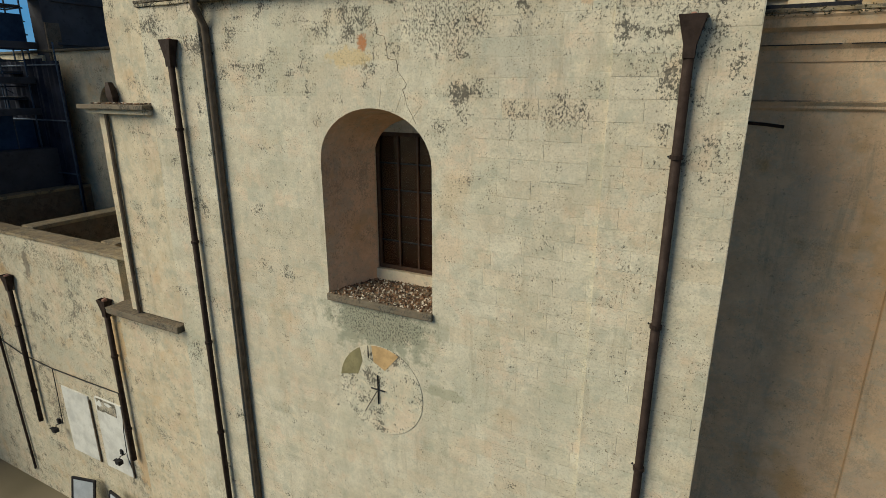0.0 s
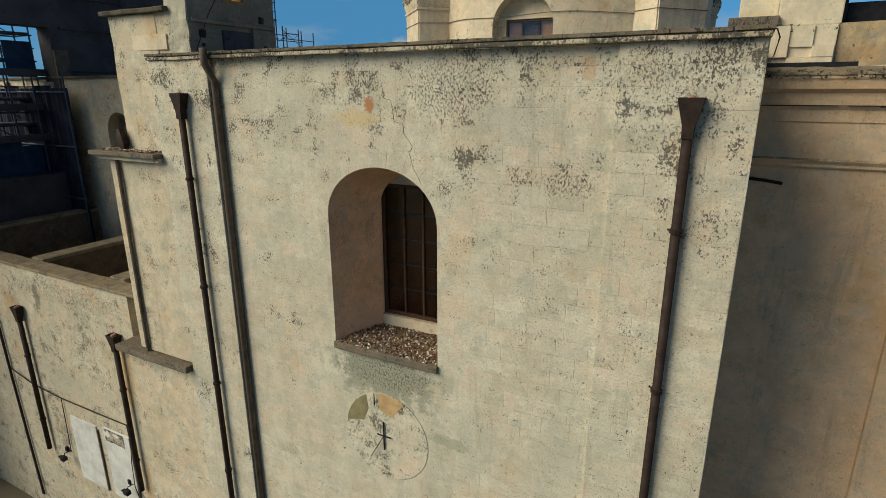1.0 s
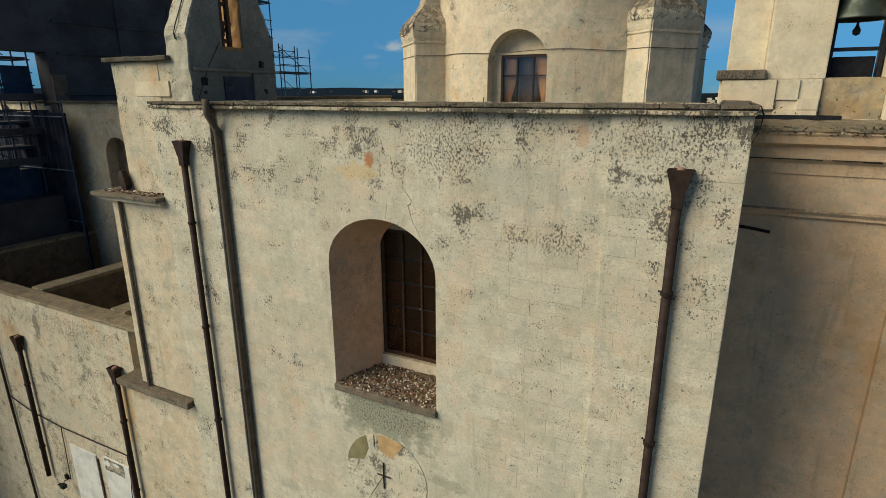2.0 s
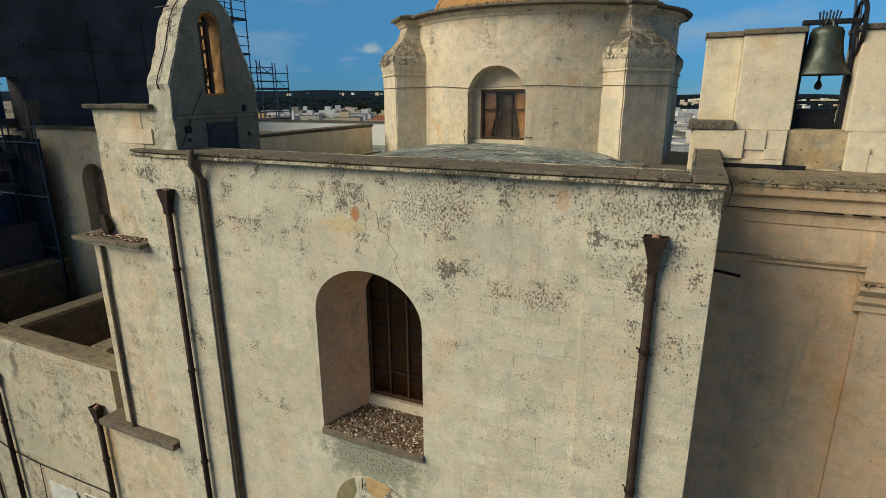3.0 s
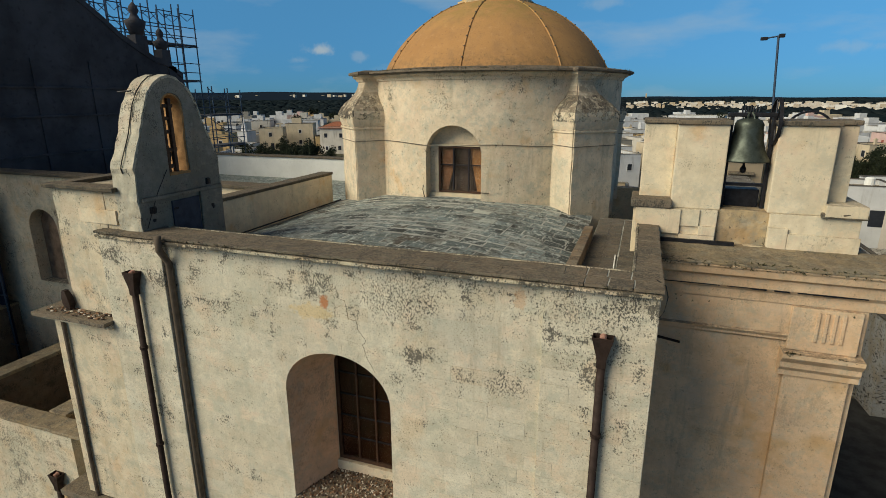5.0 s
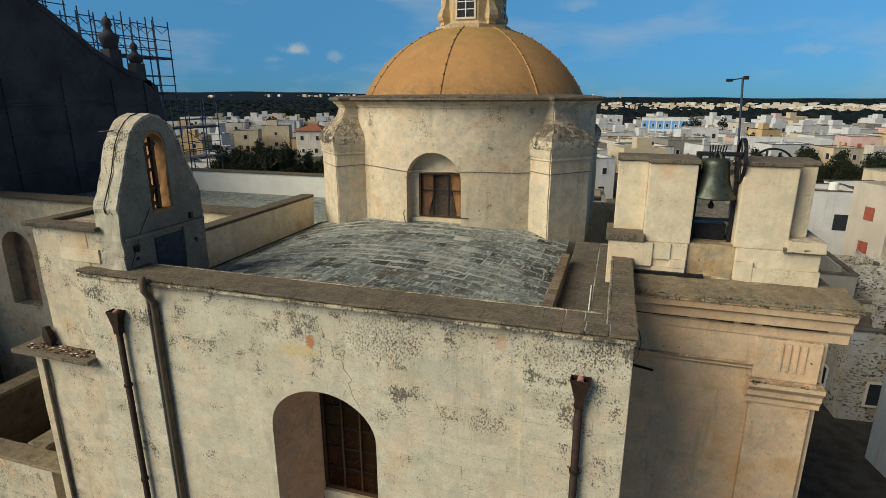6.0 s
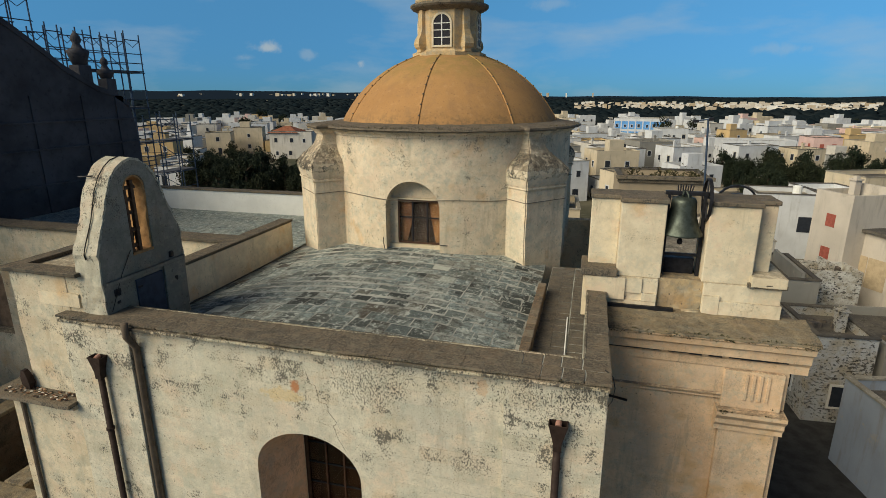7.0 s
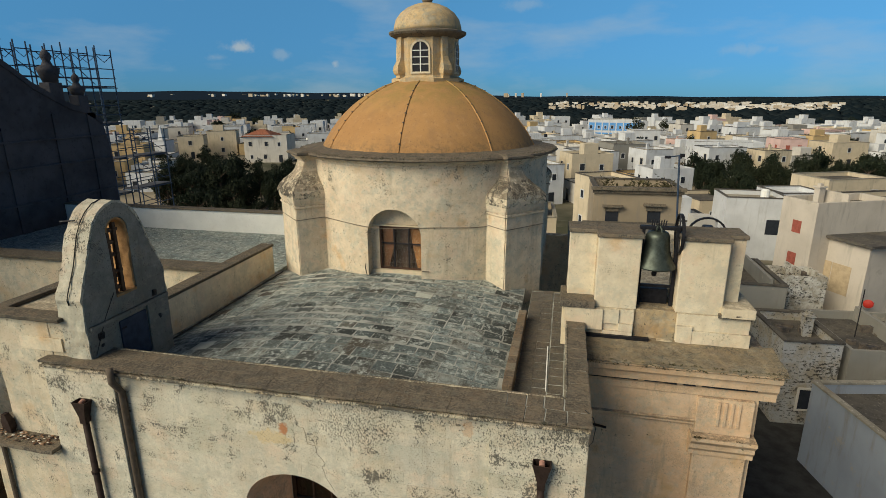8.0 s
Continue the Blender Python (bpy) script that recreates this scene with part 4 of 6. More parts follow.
part("cable", tube([(-8.82, 0.26, 4.5), (-8.95, 0.26, 3.8), (-9.0, 0.26, 3.0), (-8.8, 0.26, 2.4)], 0.014, 6), M_CABLE, chapel)
part("standpipe", tube([(-14.75, 0.24, 7.2), (-14.7, 0.24, 5.0), (-14.5, 0.24, 0.6)], 0.04, 8), M_PIPE, chapel, "thin dark standpipe")


def wall_lamp(x, z):
    t = thing("wall_lamp", "small black metal floodlight on a wall bracket", "lamp", "wall lamps on the chapel", at=(x, 0.28, z))
    part("bracket", tube([(x, 0.29, z + 0.1), (x, 0.10, z + 0.12), (x, 0.07, z)], 0.015, 6), M_IRON, t)
    part("housing", box(x - 0.10, x + 0.10, -0.02, 0.12, z - 0.09, z + 0.04, 0.025), M_IRON, t)
    part("hood", box(x - 0.12, x + 0.12, -0.05, 0.06, z + 0.045, z + 0.065, 0.008), M_IRON, t)
    part("junction_box", box(x - 0.2, x - 0.1, 0.22, 0.30, z + 0.05, z + 0.2, 0.01), M_IRON, t)


wall_lamp(-12.17, 2.99)
wall_lamp(-9.07, 2.95)


def notice_board(x, y, turn):
    t = thing("notice_board", "white notice panel in a dark frame leaning by the wall", "sign", "panels at the wall foot", at=(x, y, 0))
    m = pose(x, y, 0, -12, 0, turn)
    for nm, bm, mat in (("panel", box(-0.36, 0.36, -0.02, 0.02, 0.62, 1.65), M_PANEL), ("frame_top", box(-0.43, 0.43, -0.03, 0.03, 1.65, 1.72, 0.008), M_IRON), ("frame_side", box(-0.43, -0.36, -0.03, 0.03, 0.1, 1.65, 0.008), M_IRON), ("frame_side", box(0.36, 0.43, -0.03, 0.03, 0.1, 1.65, 0.008), M_IRON)):
        bm.transform(m)
        part(nm, bm, mat, t)
    feet = box(-0.5, 0.5, -0.25, 0.25, 0.0, 0.09, 0.01)
    feet.transform(pose(x, y, 0, 0, 0, turn))
    part("foot", feet, M_IRON, t)


notice_board(-10.95, -0.35, 14)
notice_board(-9.45, -0.35, -6)
sunshade = thing("folded_sunshade", "yellow-ochre folded cloth sunshade standing by the wall", "umbrella", at=(-10.1, -0.75, 0))
part("pole", tube([(-10.1, -0.75, 0), (-10.1, -0.75, 1.9)], 0.02, 8), M_IRON, sunshade)
part("cloth", lathe([(0.02, 1.75), (0.16, 1.62), (0.28, 1.4), (0.33, 1.2), (0.25, 1.0), (0.02, 0.95)], -10.1, -0.75, 14), plain("ochre_cloth", (0.36, 0.26, 0.08), 0.9, 0.3, 6), sunshade, smooth=True)
potted = thing("potted_plant", "small dark potted shrub at the wall foot", "plant", at=(-8.75, -0.3, 0))
part("pot", lathe([(0.14, 0.0), (0.2, 0.32), (0.22, 0.34), (0.18, 0.34), (0.16, 0.28)], -8.75, -0.3, 14), plain("terracotta", (0.25, 0.11, 0.06), 0.85, 0.3, 6), potted)
tufts("leaves", lambda r: (-8.75 + r.gauss(0, 0.15), -0.3 + r.gauss(0, 0.15), 0.45 + abs(r.gauss(0.4, 0.35))), 130, potted, 12, 0.13, "dark green leaves")


# ---- nave to the left: wall, roof, white parapet ----
nave = thing("nave", "long stone nave with a slab roof and a whitewashed far parapet", "church", at=(-15, 8, 0))
NX0, NX1, NZ0, NZ1 = -16.85, -15.35, 10.2, 12.3
na = arc((NX0 + NX1) / 2, NZ1, 0.75, 0.75, 0, 180, 14)
nc = (NX0 + NX1) / 2
nw = prism([(nc, 0), (-5.39, 0), (-5.39, 14.30), (nc, 14.30), (nc, NZ1 + 0.75)] + na[:7][::-1] + [(NX1, NZ0), (nc, NZ0)], 6.0, 6.6)
prism([(nc, 0), (nc, NZ0), (NX0, NZ0)] + na[8:][::-1] + [(nc, NZ1 + 0.75), (nc, 14.30), (-25, 14.30), (-25, 0)], 6.0, 6.6, bm=nw)
part("wall", nw, M_STONE, nave)
# brown back sheet: the recess's shading is put into its colour
part("window_back", box(NX0 - 0.3, NX1 + 0.3, 6.45, 6.58, NZ0 - 0.2, NZ1 + 1.0), plain("recess_shade_brown", (0.30, 0.20, 0.13), 0.9, 0.4, 3), nave, "brown back of the arched recess, shade in its colour")
part("coping", roughen(box(-25, -5.39, 5.9, 6.6, 14.302, 14.40, 0.02), 0.4, 0.02), M_COPING_DARK, nave)
for x in (-24, -20.5):
    part("pilaster", box(x, x + 0.7, 5.82, 6.0, 0, 14.2, 0.02), M_STONE, nave)
part("roof", box(-25, -5.39, 6.6, 14.0, 13.1, 13.35), M_TILE2, nave)
part("white_parapet", box(-25, -4.3, 14.0, 14.35, 12.5, 14.30, 0.02), M_WHITE, nave, "whitewashed parapet wall")
part("coping", box(-25, -4.3, 13.95, 14.4, 14.302, 14.38, 0.015), M_COPING, nave)
part("far_wall", box(-25, 10, 17, 17.4, 0, 13.2), M_STONE, nave)

# ---- drum and dome ----
CX, CY, DA = -0.245, 11.08, 4.10
dome = thing("church_dome", "stone drum with scrolled buttresses under an ochre dome and lantern", "dome", at=(CX, CY, 13.5))


def circle(a, z, n=96):
    return [(CX + a * math.cos(2 * math.pi * i / n), CY + a * math.sin(2 * math.pi * i / n), z) for i in range(n)]


# the front is cut for the arched window: a ring wall with a gap, closed above and below
DWX0, DWX1, DWZ0, DWZ1, DWR = -1.15, 0.50, 14.10, 15.42, 0.81
DRUM_TOP = 17.48
dwc = (DWX0 + DWX1) / 2
outer, inner = circle(DA, 0, 144), circle(DA - 0.75, 0, 144)


def ring_piece(idx, z0, z1, bm=None):
    return sweep([[(*outer[k][:2], z0), (*outer[k][:2], z1), (*inner[k][:2], z1), (*inner[k][:2], z0)] for k in idx], bm=bm)


front = [i for i in range(144) if outer[i][1] < CY and DWX0 - 0.18 <= outer[i][0] <= DWX1 + 0.18]
rest = list(range(front[-1], 144)) + list(range(0, front[0] + 1))
drum = ring_piece(rest, 13.3, DRUM_TOP)
ring_piece(front, 13.3, DWZ0, bm=drum)
part("drum_wall", drum, M_DRUM, dome)
fx0, fx1 = outer[front[0]][0], outer[front[-1]][0]
fy = outer[front[0]][1]


def bowed(x, y, z):
    """Bends the flat bay onto the drum's round face."""
    return (x, y - (fy - CY) - math.sqrt(DA * DA - (x - CX) ** 2), z) if y < fy + 0.1 else (x, y, z)


ar = arc(dwc, DWZ1, (DWX1 - DWX0) / 2, DWR, 0, 180, 24)
head = bmesh.new()
cols = sorted({round(x, 4) for x, z in ar} | {fx0, fx1, DWX0 - 0.0005, DWX1 + 0.0005})
for xa, xb in zip(cols, cols[1:]):
    def low(x):
        u = (x - dwc) / ((DWX1 - DWX0) / 2)
        return DWZ1 + DWR * math.sqrt(max(0.0, 1 - u * u)) if abs(u) < 1.0 else (DWZ0 if abs(u) > 1.0002 else DWZ1)
    za, zb = low(xa), low(xb)
    if (xa + xb) / 2 < DWX0 or (xa + xb) / 2 > DWX1:
        za = zb = DWZ0
    q = [bowed(x, y, z) for y in (fy, fy + 0.72) for x, z in ((xa, za), (xb, zb), (xb, DRUM_TOP), (xa, DRUM_TOP))]
    vs = [head.verts.new(p) for p in q]
    for k in ((0, 1, 2, 3), (7, 6, 5, 4), (0, 4, 5, 1), (3, 2, 6, 7), (0, 3, 7, 4), (1, 5, 6, 2)):
        head.faces.new([vs[i] for i in k])
bmesh.ops.remove_doubles(head, verts=head.verts, dist=0.002)
part("window_bay", head, M_DRUM, dome)
wy = 7.43
dwin = part("window", box(DWX0 + 0.002, DWX1 - 0.002, wy - 0.10, wy + 0.25, DWZ0 + 0.003, 14.29, 0.012), M_SMOOTH, dome, "arched drum window with a brown timber grid")
part("sill", box(DWX0 - 0.06, DWX1 + 0.06, CY - DA - 0.05, wy - 0.1, DWZ0 - 0.07, DWZ0 + 0.02, 0.015), M_SMOOTH, dwin)
wx0, wx1, wz0, wz1 = -0.895, 0.475, 14.292, 15.63
for x0, x1, z0, z1 in ((wx0, wx0 + 0.06, wz0, wz1), (wx1 - 0.06, wx1, wz0, wz1), (wx0 + 0.06, wx1 - 0.06, wz0, wz0 + 0.06), (wx0 + 0.06, wx1 - 0.06, wz1 - 0.06, wz1)):
    part("window_frame", box(x0, x1, wy, wy + 0.07, z0, z1, 0.006), M_WOOD, dwin)
for k in (1, 2):
    x = wx0 + (wx1 - wx0) * k / 3
    part("mullion", box(x - 0.022, x + 0.022, wy + 0.005, wy + 0.06, wz0 + 0.06, wz1 - 0.06), M_IRON, dwin)
z = wz0 + (wz1 - wz0) * 0.60
part("glazing_bar", box(wx0 + 0.06, wx1 - 0.06, wy + 0.01, wy + 0.05, z - 0.018, z + 0.018), M_IRON, dwin)
# orange of the lit shape in the right pane
M_PANE_LIT = plain("lit_pane_orange", (0.33, 0.15, 0.055), 0.6, 0.45, 2.2)
for i in range(3):
    for za, zb in ((wz0, z), (z, wz1)):
        xa, xb = wx0 + (wx1 - wx0) * i / 3, wx0 + (wx1 - wx0) * (i + 1) / 3
        part("pane", box(xa, xb, wy + 0.03, wy + 0.036, za, zb), M_GLASS, dwin).visible_shadow = False
M_PANE_SHADE = plain("pane_shade_brown", (0.055, 0.032, 0.022), 0.7, 0.4, 3)
# light and shadow in the panes are drawn as coloured cut-outs behind the glass
w3 = (wx1 - wx0) / 3
part("pane_light_shape", prism([(wx0, wz0), (wx0 + 0.55 * w3, wz0), (wx0 + 0.95 * w3, wz0 + 0.75), (wx0 + w3, wz1), (wx0, wz1)], wy + 0.10, wy + 0.14), plain("lit_pane_brown", (0.16, 0.07, 0.03), 0.6, 0.45, 2.2), dwin, "brown cut-out for the light shape in the left pane")
part("inner_board", box(wx0, wx0 + 2 * w3, wy + 0.16, wy + 0.2, wz0, wz1), M_PANE_SHADE, dwin, "dark backing for the shadowed part of the panes")
part("pane_light_shape", prism([(wx0 + 2.55 * w3, wz0), (wx1, wz0), (wx1, wz1), (wx0 + 2.02 * w3, wz1), (wx0 + 2.22 * w3, wz0 + 0.72)], wy + 0.10, wy + 0.14), M_PANE_LIT, dwin, "orange-brown cut-out for the lit shape in the right pane")
part("inner_board", box(wx0 + 2 * w3, wx1, wy + 0.16, wy + 0.2, wz0, wz1), M_PANE_SHADE, dwin)
part("lunette", box(DWX0 - 0.05, DWX1 + 0.05, wy + 0.04, wy + 0.12, wz1 + 0.05, 16.4), M_DRUM, dwin)
part("lintel", box(DWX0 + 0.003, DWX1 - 0.003, wy - 0.04, wy + 0.12, wz1, wz1 + 0.05, 0.01), M_SMOOTH, dwin)
part("jamb", box(DWX0 + 0.001, wx0, wy - 0.01, wy + 0.1, 14.29, wz1), M_DRUM, dwin)
part("hook", tube([(DWX0 - 0.05, CY - DA, 14.55), (DWX0 - 0.06, CY - DA - 0.02, 14.42), (DWX0 - 0.02, CY - DA, 14.2)], 0.012, 6), M_IRON, dwin)
part("stay", tube([(DWX1 + 0.02, CY - DA + 0.04, 14.40), (DWX1 + 0.24, CY - DA + 0.06, 14.40)], 0.012, 6), M_IRON, dwin, "short iron window stay")


def buttress(mx, my, angle, half):
    """A pier set on the diagonal: a square base, a swelling shoulder and a narrow concave neck under its own piece of cornice."""
    rot = Matrix.Translation((mx, my, 0)) @ Matrix.Rotation(angle, 4, "Z")
    keys = [(0.0, 0.0, 13.3), (0.0, 0.0, 16.02), (0.035, 0.03, 16.05), (0.035, 0.03, 16.10), (0.0, 0.0, 16.13), (0.035, 0.03, 16.22), (0.06, 0.05, 16.34), (0.065, 0.055, 16.46), (0.035, 0.03, 16.58), (-0.03, -0.05, 16.70),
            (-0.11, -0.15, 16.80), (-0.21, -0.26, 16.90), (-0.31, -0.345, 17.01), (-0.39, -0.405, 17.13), (-0.45, -0.44, 17.26), (-0.49, -0.455, 17.38), (-0.50, -0.46, 17.55)]

    def skin(rows, back):
        return sweep([[rot @ Vector(p) for p in ((back, -half - w, z), (u, -half - w, z), (u, half + w, z), (back, half + w, z))] for u, w, z in rows])

    body = skin(keys, -1.35)
    bmesh.ops.bevel(body, geom=[e for e in body.edges if abs((e.verts[0].co - e.verts[1].co).normalized().z) > 0.3], offset=0.03, segments=2, affect="EDGES")
    ob = part("buttress", roughen(body, 0.45, 0.02, 1.6), M_DRUM, dome)
    part("cornice_block", skin(((-0.46, -0.44, 17.44), (-0.43, -0.42, 17.50), (-0.36, -0.35, 17.56), (-0.34, -0.33, 17.618)), -1.3), M_DRUM, ob)
    part("cornice_slab", roughen(skin(((-0.26, -0.27, 17.62), (-0.24, -0.25, 17.66), (-0.26, -0.27, 17.71), (-0.5, -0.4, 17.76)), -1.4), 0.2, 0.025, 3.5), M_COPING, ob)
    loop = [rot @ Vector(p) for p in ((-0.9, -half - 0.012, 15.71), (0.012, -half - 0.012, 15.69), (0.012, half + 0.012, 15.69), (-0.9, half + 0.012, 15.71))]
    part("cable", tube(loop, 0.009, 5), M_CORD, ob)
    crust = skin([(u + 0.004, w + 0.004, z) for u, w, z in keys[6:13]], -0.8)
    bmesh.ops.subdivide_edges(crust, edges=crust.edges[:], cuts=3, use_grid_fill=True)
    part("lichen_crust", roughen(crust, 0.10, 0.02, 8.0), M_CRUST, ob, "black and grey lichen crust on the shoulder")
    return ob


for mx, my, a, half in ((3.41, 7.90, -41, 0.755), (-4.09, 7.89, -136.7, 0.84), (3.41, 14.16, 41, 0.755), (-4.09, 14.17, 136.7, 0.84)):
    buttress(mx, my, radians(a), half)
cab = [p for p in circle(DA + 0.02, 15.69, 144) if p[1] < CY]
part("cable", tube([(x, y, z + 0.03 * math.sin(x * 2)) for x, y, z in sorted(cab) if abs(x - CX) < 2.7], 0.009, 5), M_CORD, dome, "thin cable strung round the drum")
part("cornice", sweep([circle(DA + d, z) for d, z in ((-0.3, 17.44), (0.03, 17.44), (0.05, 17.49), (0.06, 17.51), (0.14, 17.56), (0.17, 17.59), (0.17, 17.618), (-0.3, 17.618))]), M_DRUM, dome)
part("cornice_slab", roughen(sweep([circle(DA + d, z) for d, z in ((-0.5, 17.62), (0.29, 17.62), (0.33, 17.65), (0.31, 17.70), (0.1, 17.74), (-0.5, 17.80))]), 0.22, 0.03, 3.5), M_COPING, dome, "dark weathered cornice slab tufted with weeds")
weeds = bmesh.new()
for _ in range(420):
    th = rnd.uniform(math.pi, 2 * math.pi)
    base = Vector((CX + (DA + rnd.uniform(-0.05, 0.30)) * math.cos(th), CY + (DA + 0.28) * math.sin(th), 17.68))
    for _ in range(3):
        tip = base + Vector((rnd.uniform(-0.06, 0.06), rnd.uniform(-0.06, 0.06), rnd.uniform(0.02, 0.09)))
        side = Vector((rnd.uniform(-0.014, 0.014), rnd.uniform(-0.014, 0.014), 0))
        weeds.faces.new([weeds.verts.new(v) for v in (base - side, base + side, tip)])
tagged(part("weed_growth", weeds, M_WEED, dome, "dry weeds along the cornice"), kind="stuff")
DOME_R, DOME_Z = 4.08, 15.92
prof = [(math.sqrt(DOME_R ** 2 - (z - DOME_Z) ** 2), z) for z in (17.60, 17.8, 18.05, 18.3, 18.55, 18.8, 19.0, 19.2, 19.38, 19.54, 19.68, 19.80, 19.88)]
part("dome_shell", lathe(prof, CX, CY, 64), M_DOME, dome, "ochre plastered dome shell", smooth=True)
for i in range(8):
    a = radians(45 * i)
    rib = part("rib", tube([(CX + (r + 0.004) * math.cos(a), CY + (r + 0.004) * math.sin(a), z + 0.004) for r, z in prof], 0.026, 6), M_DOME, dome, "low plaster rib")
    for k in range(9):
        e = radians(26 + 5.1 * k)
        p = Vector((CX + DOME_R * 1.006 * math.cos(e) * math.cos(a), CY + DOME_R * 1.006 * math.cos(e) * math.sin(a), DOME_Z + DOME_R * 1.006 * math.sin(e)))
        kb = bmesh.new()
        bmesh.ops.create_icosphere(kb, subdivisions=1, radius=0.03, matrix=Matrix.Translation(p))
        part("stud", kb, M_CORD, rib, "dark stud")
lan = part("lantern", lathe([(1.24, 19.78), (1.24, 19.92), (1.10, 19.97), (1.05, 20.02), (1.05, 21.24), (1.0, 21.3)], CX, CY, 8, turn=radians(22.5)), M_LANTERN, dome, "small octagonal lantern with round-headed windows")
part("lantern_cornice", lathe([(1.04, 21.18), (1.12, 21.22), (1.24, 21.28), (1.29, 21.34), (1.29, 21.39), (1.1, 21.44)], CX, CY, 24), M_COPING, lan)
part("cupola", lathe([(1.13, 21.42), (1.12, 21.55), (1.05, 21.78), (0.90, 21.98), (0.68, 22.14), (0.42, 22.25), (0.2, 22.30), (0.05, 22.31)], CX, CY, 40), M_LANTERN, lan, smooth=True)
part("finial", lathe([(0.10, 22.29), (0.16, 22.33), (0.18, 22.39), (0.12, 22.46), (0.03, 22.5)], CX, CY, 12), M_COPING, lan, smooth=True)
for i in range(4):
    a = radians(45 + 90 * i)
    c, s = math.cos(a), math.sin(a)
    loops = [[(CX + (1.0 + r) * c - w * s, CY + (1.0 + r) * s + w * c, z), (CX + (1.0 + r) * c + w * s, CY + (1.0 + r) * s - w * c, z), (CX + 0.9 * c + w * s, CY + 0.9 * s - w * c, z), (CX + 0.9 * c - w * s, CY + 0.9 * s + w * c, z)]
             for r, w, z in ((0.16, 0.13, 19.93), (0.16, 0.13, 20.02), (0.22, 0.16, 20.08), (0.25, 0.17, 20.18), (0.22, 0.15, 20.32), (0.14, 0.12, 20.46), (0.09, 0.11, 20.6), (0.08, 0.11, 21.2))]
    part("lantern_pilaster", sweep(loops), M_LANTERN, lan)
    rot = Matrix.Translation((CX, CY, 0)) @ Matrix.Rotation(radians(90 * i), 4, "Z") @ Matrix.Translation((0.972, 0, 0))
    o = [(-0.27, 20.13), (0.27, 20.13), (0.27, 20.77)] + arc(0, 20.77, 0.27, 0.27, 0, 180, 12)[1:]
    w = part("lantern_window", local_mesh(prism(o, 0.0, 0.012, "x"), rot), M_IRON, lan, "round-headed lantern window with pale bars")
    for x0, x1, z0, z1 in ((-0.015, 0.015, 20.13, 21.03), (-0.27, 0.27, 20.345, 20.370), (-0.27, 0.27, 20.565, 20.590), (-0.27, 0.27, 20.765, 20.790)):
        part("bar", local_mesh(box(0.012, 0.036 if z1 - z0 > 0.5 else 0.030, x0, x1, z0, z1), rot), M_WHITE, w)
    rim = [(-0.33, 20.07), (0.33, 20.07), (0.33, 20.77)] + arc(0, 20.77, 0.33, 0.33, 0, 180, 12)[1:]
    frame_loop = sweep([[(0.04, *p) for p in rim], [(-0.01, *p) for p in rim], [(-0.01, *p) for p in o], [(0.04, *p) for p in o], [(0.04, *p) for p in rim]], caps=False)
    part("window_frame", local_mesh(frame_loop, rot), M_SMOOTH, w, "pale stone window frame")

# ---- choir block to the right ----
choir = thing("choir", "tall shaded choir wall with a heavy moulded cornice and corner pilaster", "church", at=(7, 6, 0))
CYW = 3.36
part("wall", box(XR + 0.002, 8.62, CYW, 8.0, 0, 13.3), M_CHOIR, choir)
part("frieze", box(XR + 0.002, 8.60, CYW - 0.03, CYW, 12.75, 13.42), M_CHOIR, choir)
corn = [(CYW, 13.34), (CYW - 0.05, 13.36), (CYW - 0.07, 13.54), (CYW - 0.13, 13.62), (CYW - 0.15, 13.80), (CYW - 0.25, 13.86), (CYW - 0.28, 13.98), (CYW - 0.31, 14.02), (CYW - 0.31, 14.06), (CYW + 0.5, 14.056), (CYW + 0.5, 13.34)]
part("cornice", prism(corn, XR + 0.02, 8.9, "x"), M_CHOIR, choir)
part("cornice_top", roughen(prism([(CYW - 0.34, 14.062), (CYW - 0.34, 14.10), (CYW - 0.22, 14.13), (CYW + 0.7, 14.22), (CYW + 0.7, 14.062)], XR + 0.02, 8.95, "x"), 0.12, 0.045, 4.5), M_LEDGE, choir, "mossy cornice top")
part("cornice", box(8.62, 8.9, CYW, 8.0, 13.5, 14.06, 0.03), M_CHOIR, choir)
part("string_course", prism([(CYW, 12.62), (CYW - 0.05, 12.66), (CYW - 0.05, 12.70), (CYW - 0.09, 12.76), (CYW, 12.80)], XR + 0.02, 7.45, "x"), M_CHOIR, choir)
pil = part("pilaster", box(7.46, 8.50, CYW - 0.13, CYW, 0, 12.05, 0.015), M_CHOIR, choir)
part("capital", prism([(CYW, 12.0), (CYW - 0.16, 12.02), (CYW - 0.16, 12.12), (CYW - 0.22, 12.20), (CYW - 0.22, 12.30), (CYW - 0.32, 12.42), (CYW - 0.32, 12.50), (CYW, 12.52)], 7.36, 8.62, "x"), M_CHOIR, pil)
part("frieze_block", box(7.44, 8.52, CYW - 0.12, CYW - 0.03, 12.52, 13.34, 0.012), M_CHOIR, pil)
for k in range(4):
    part("flute", box(7.82 + 0.13 * k, 7.88 + 0.13 * k, CYW - 0.145, CYW - 0.12, 12.72, 13.28, 0.01), M_CHOIR, pil)
tufts("weed_growth", lambda r: (r.uniform(XR, 8.9), CYW - 0.33 + r.uniform(0, 0.03), 14.04 + r.uniform(-0.05, 0.09)), 260, choir, 8, 0.04)
xk = XR + 0.1
while xk < 8.4:
    wk = rnd.uniform(0.08, 0.5)
    part("worn_joint", box(xk, xk + wk, CYW - 0.142, CYW - 0.10, 13.605 - rnd.uniform(0.0, 0.018), 13.615), M_IRON, choir, "dark broken joint under the cornice")
    xk += wk + rnd.choice((0.0, 0.0, 0.12))
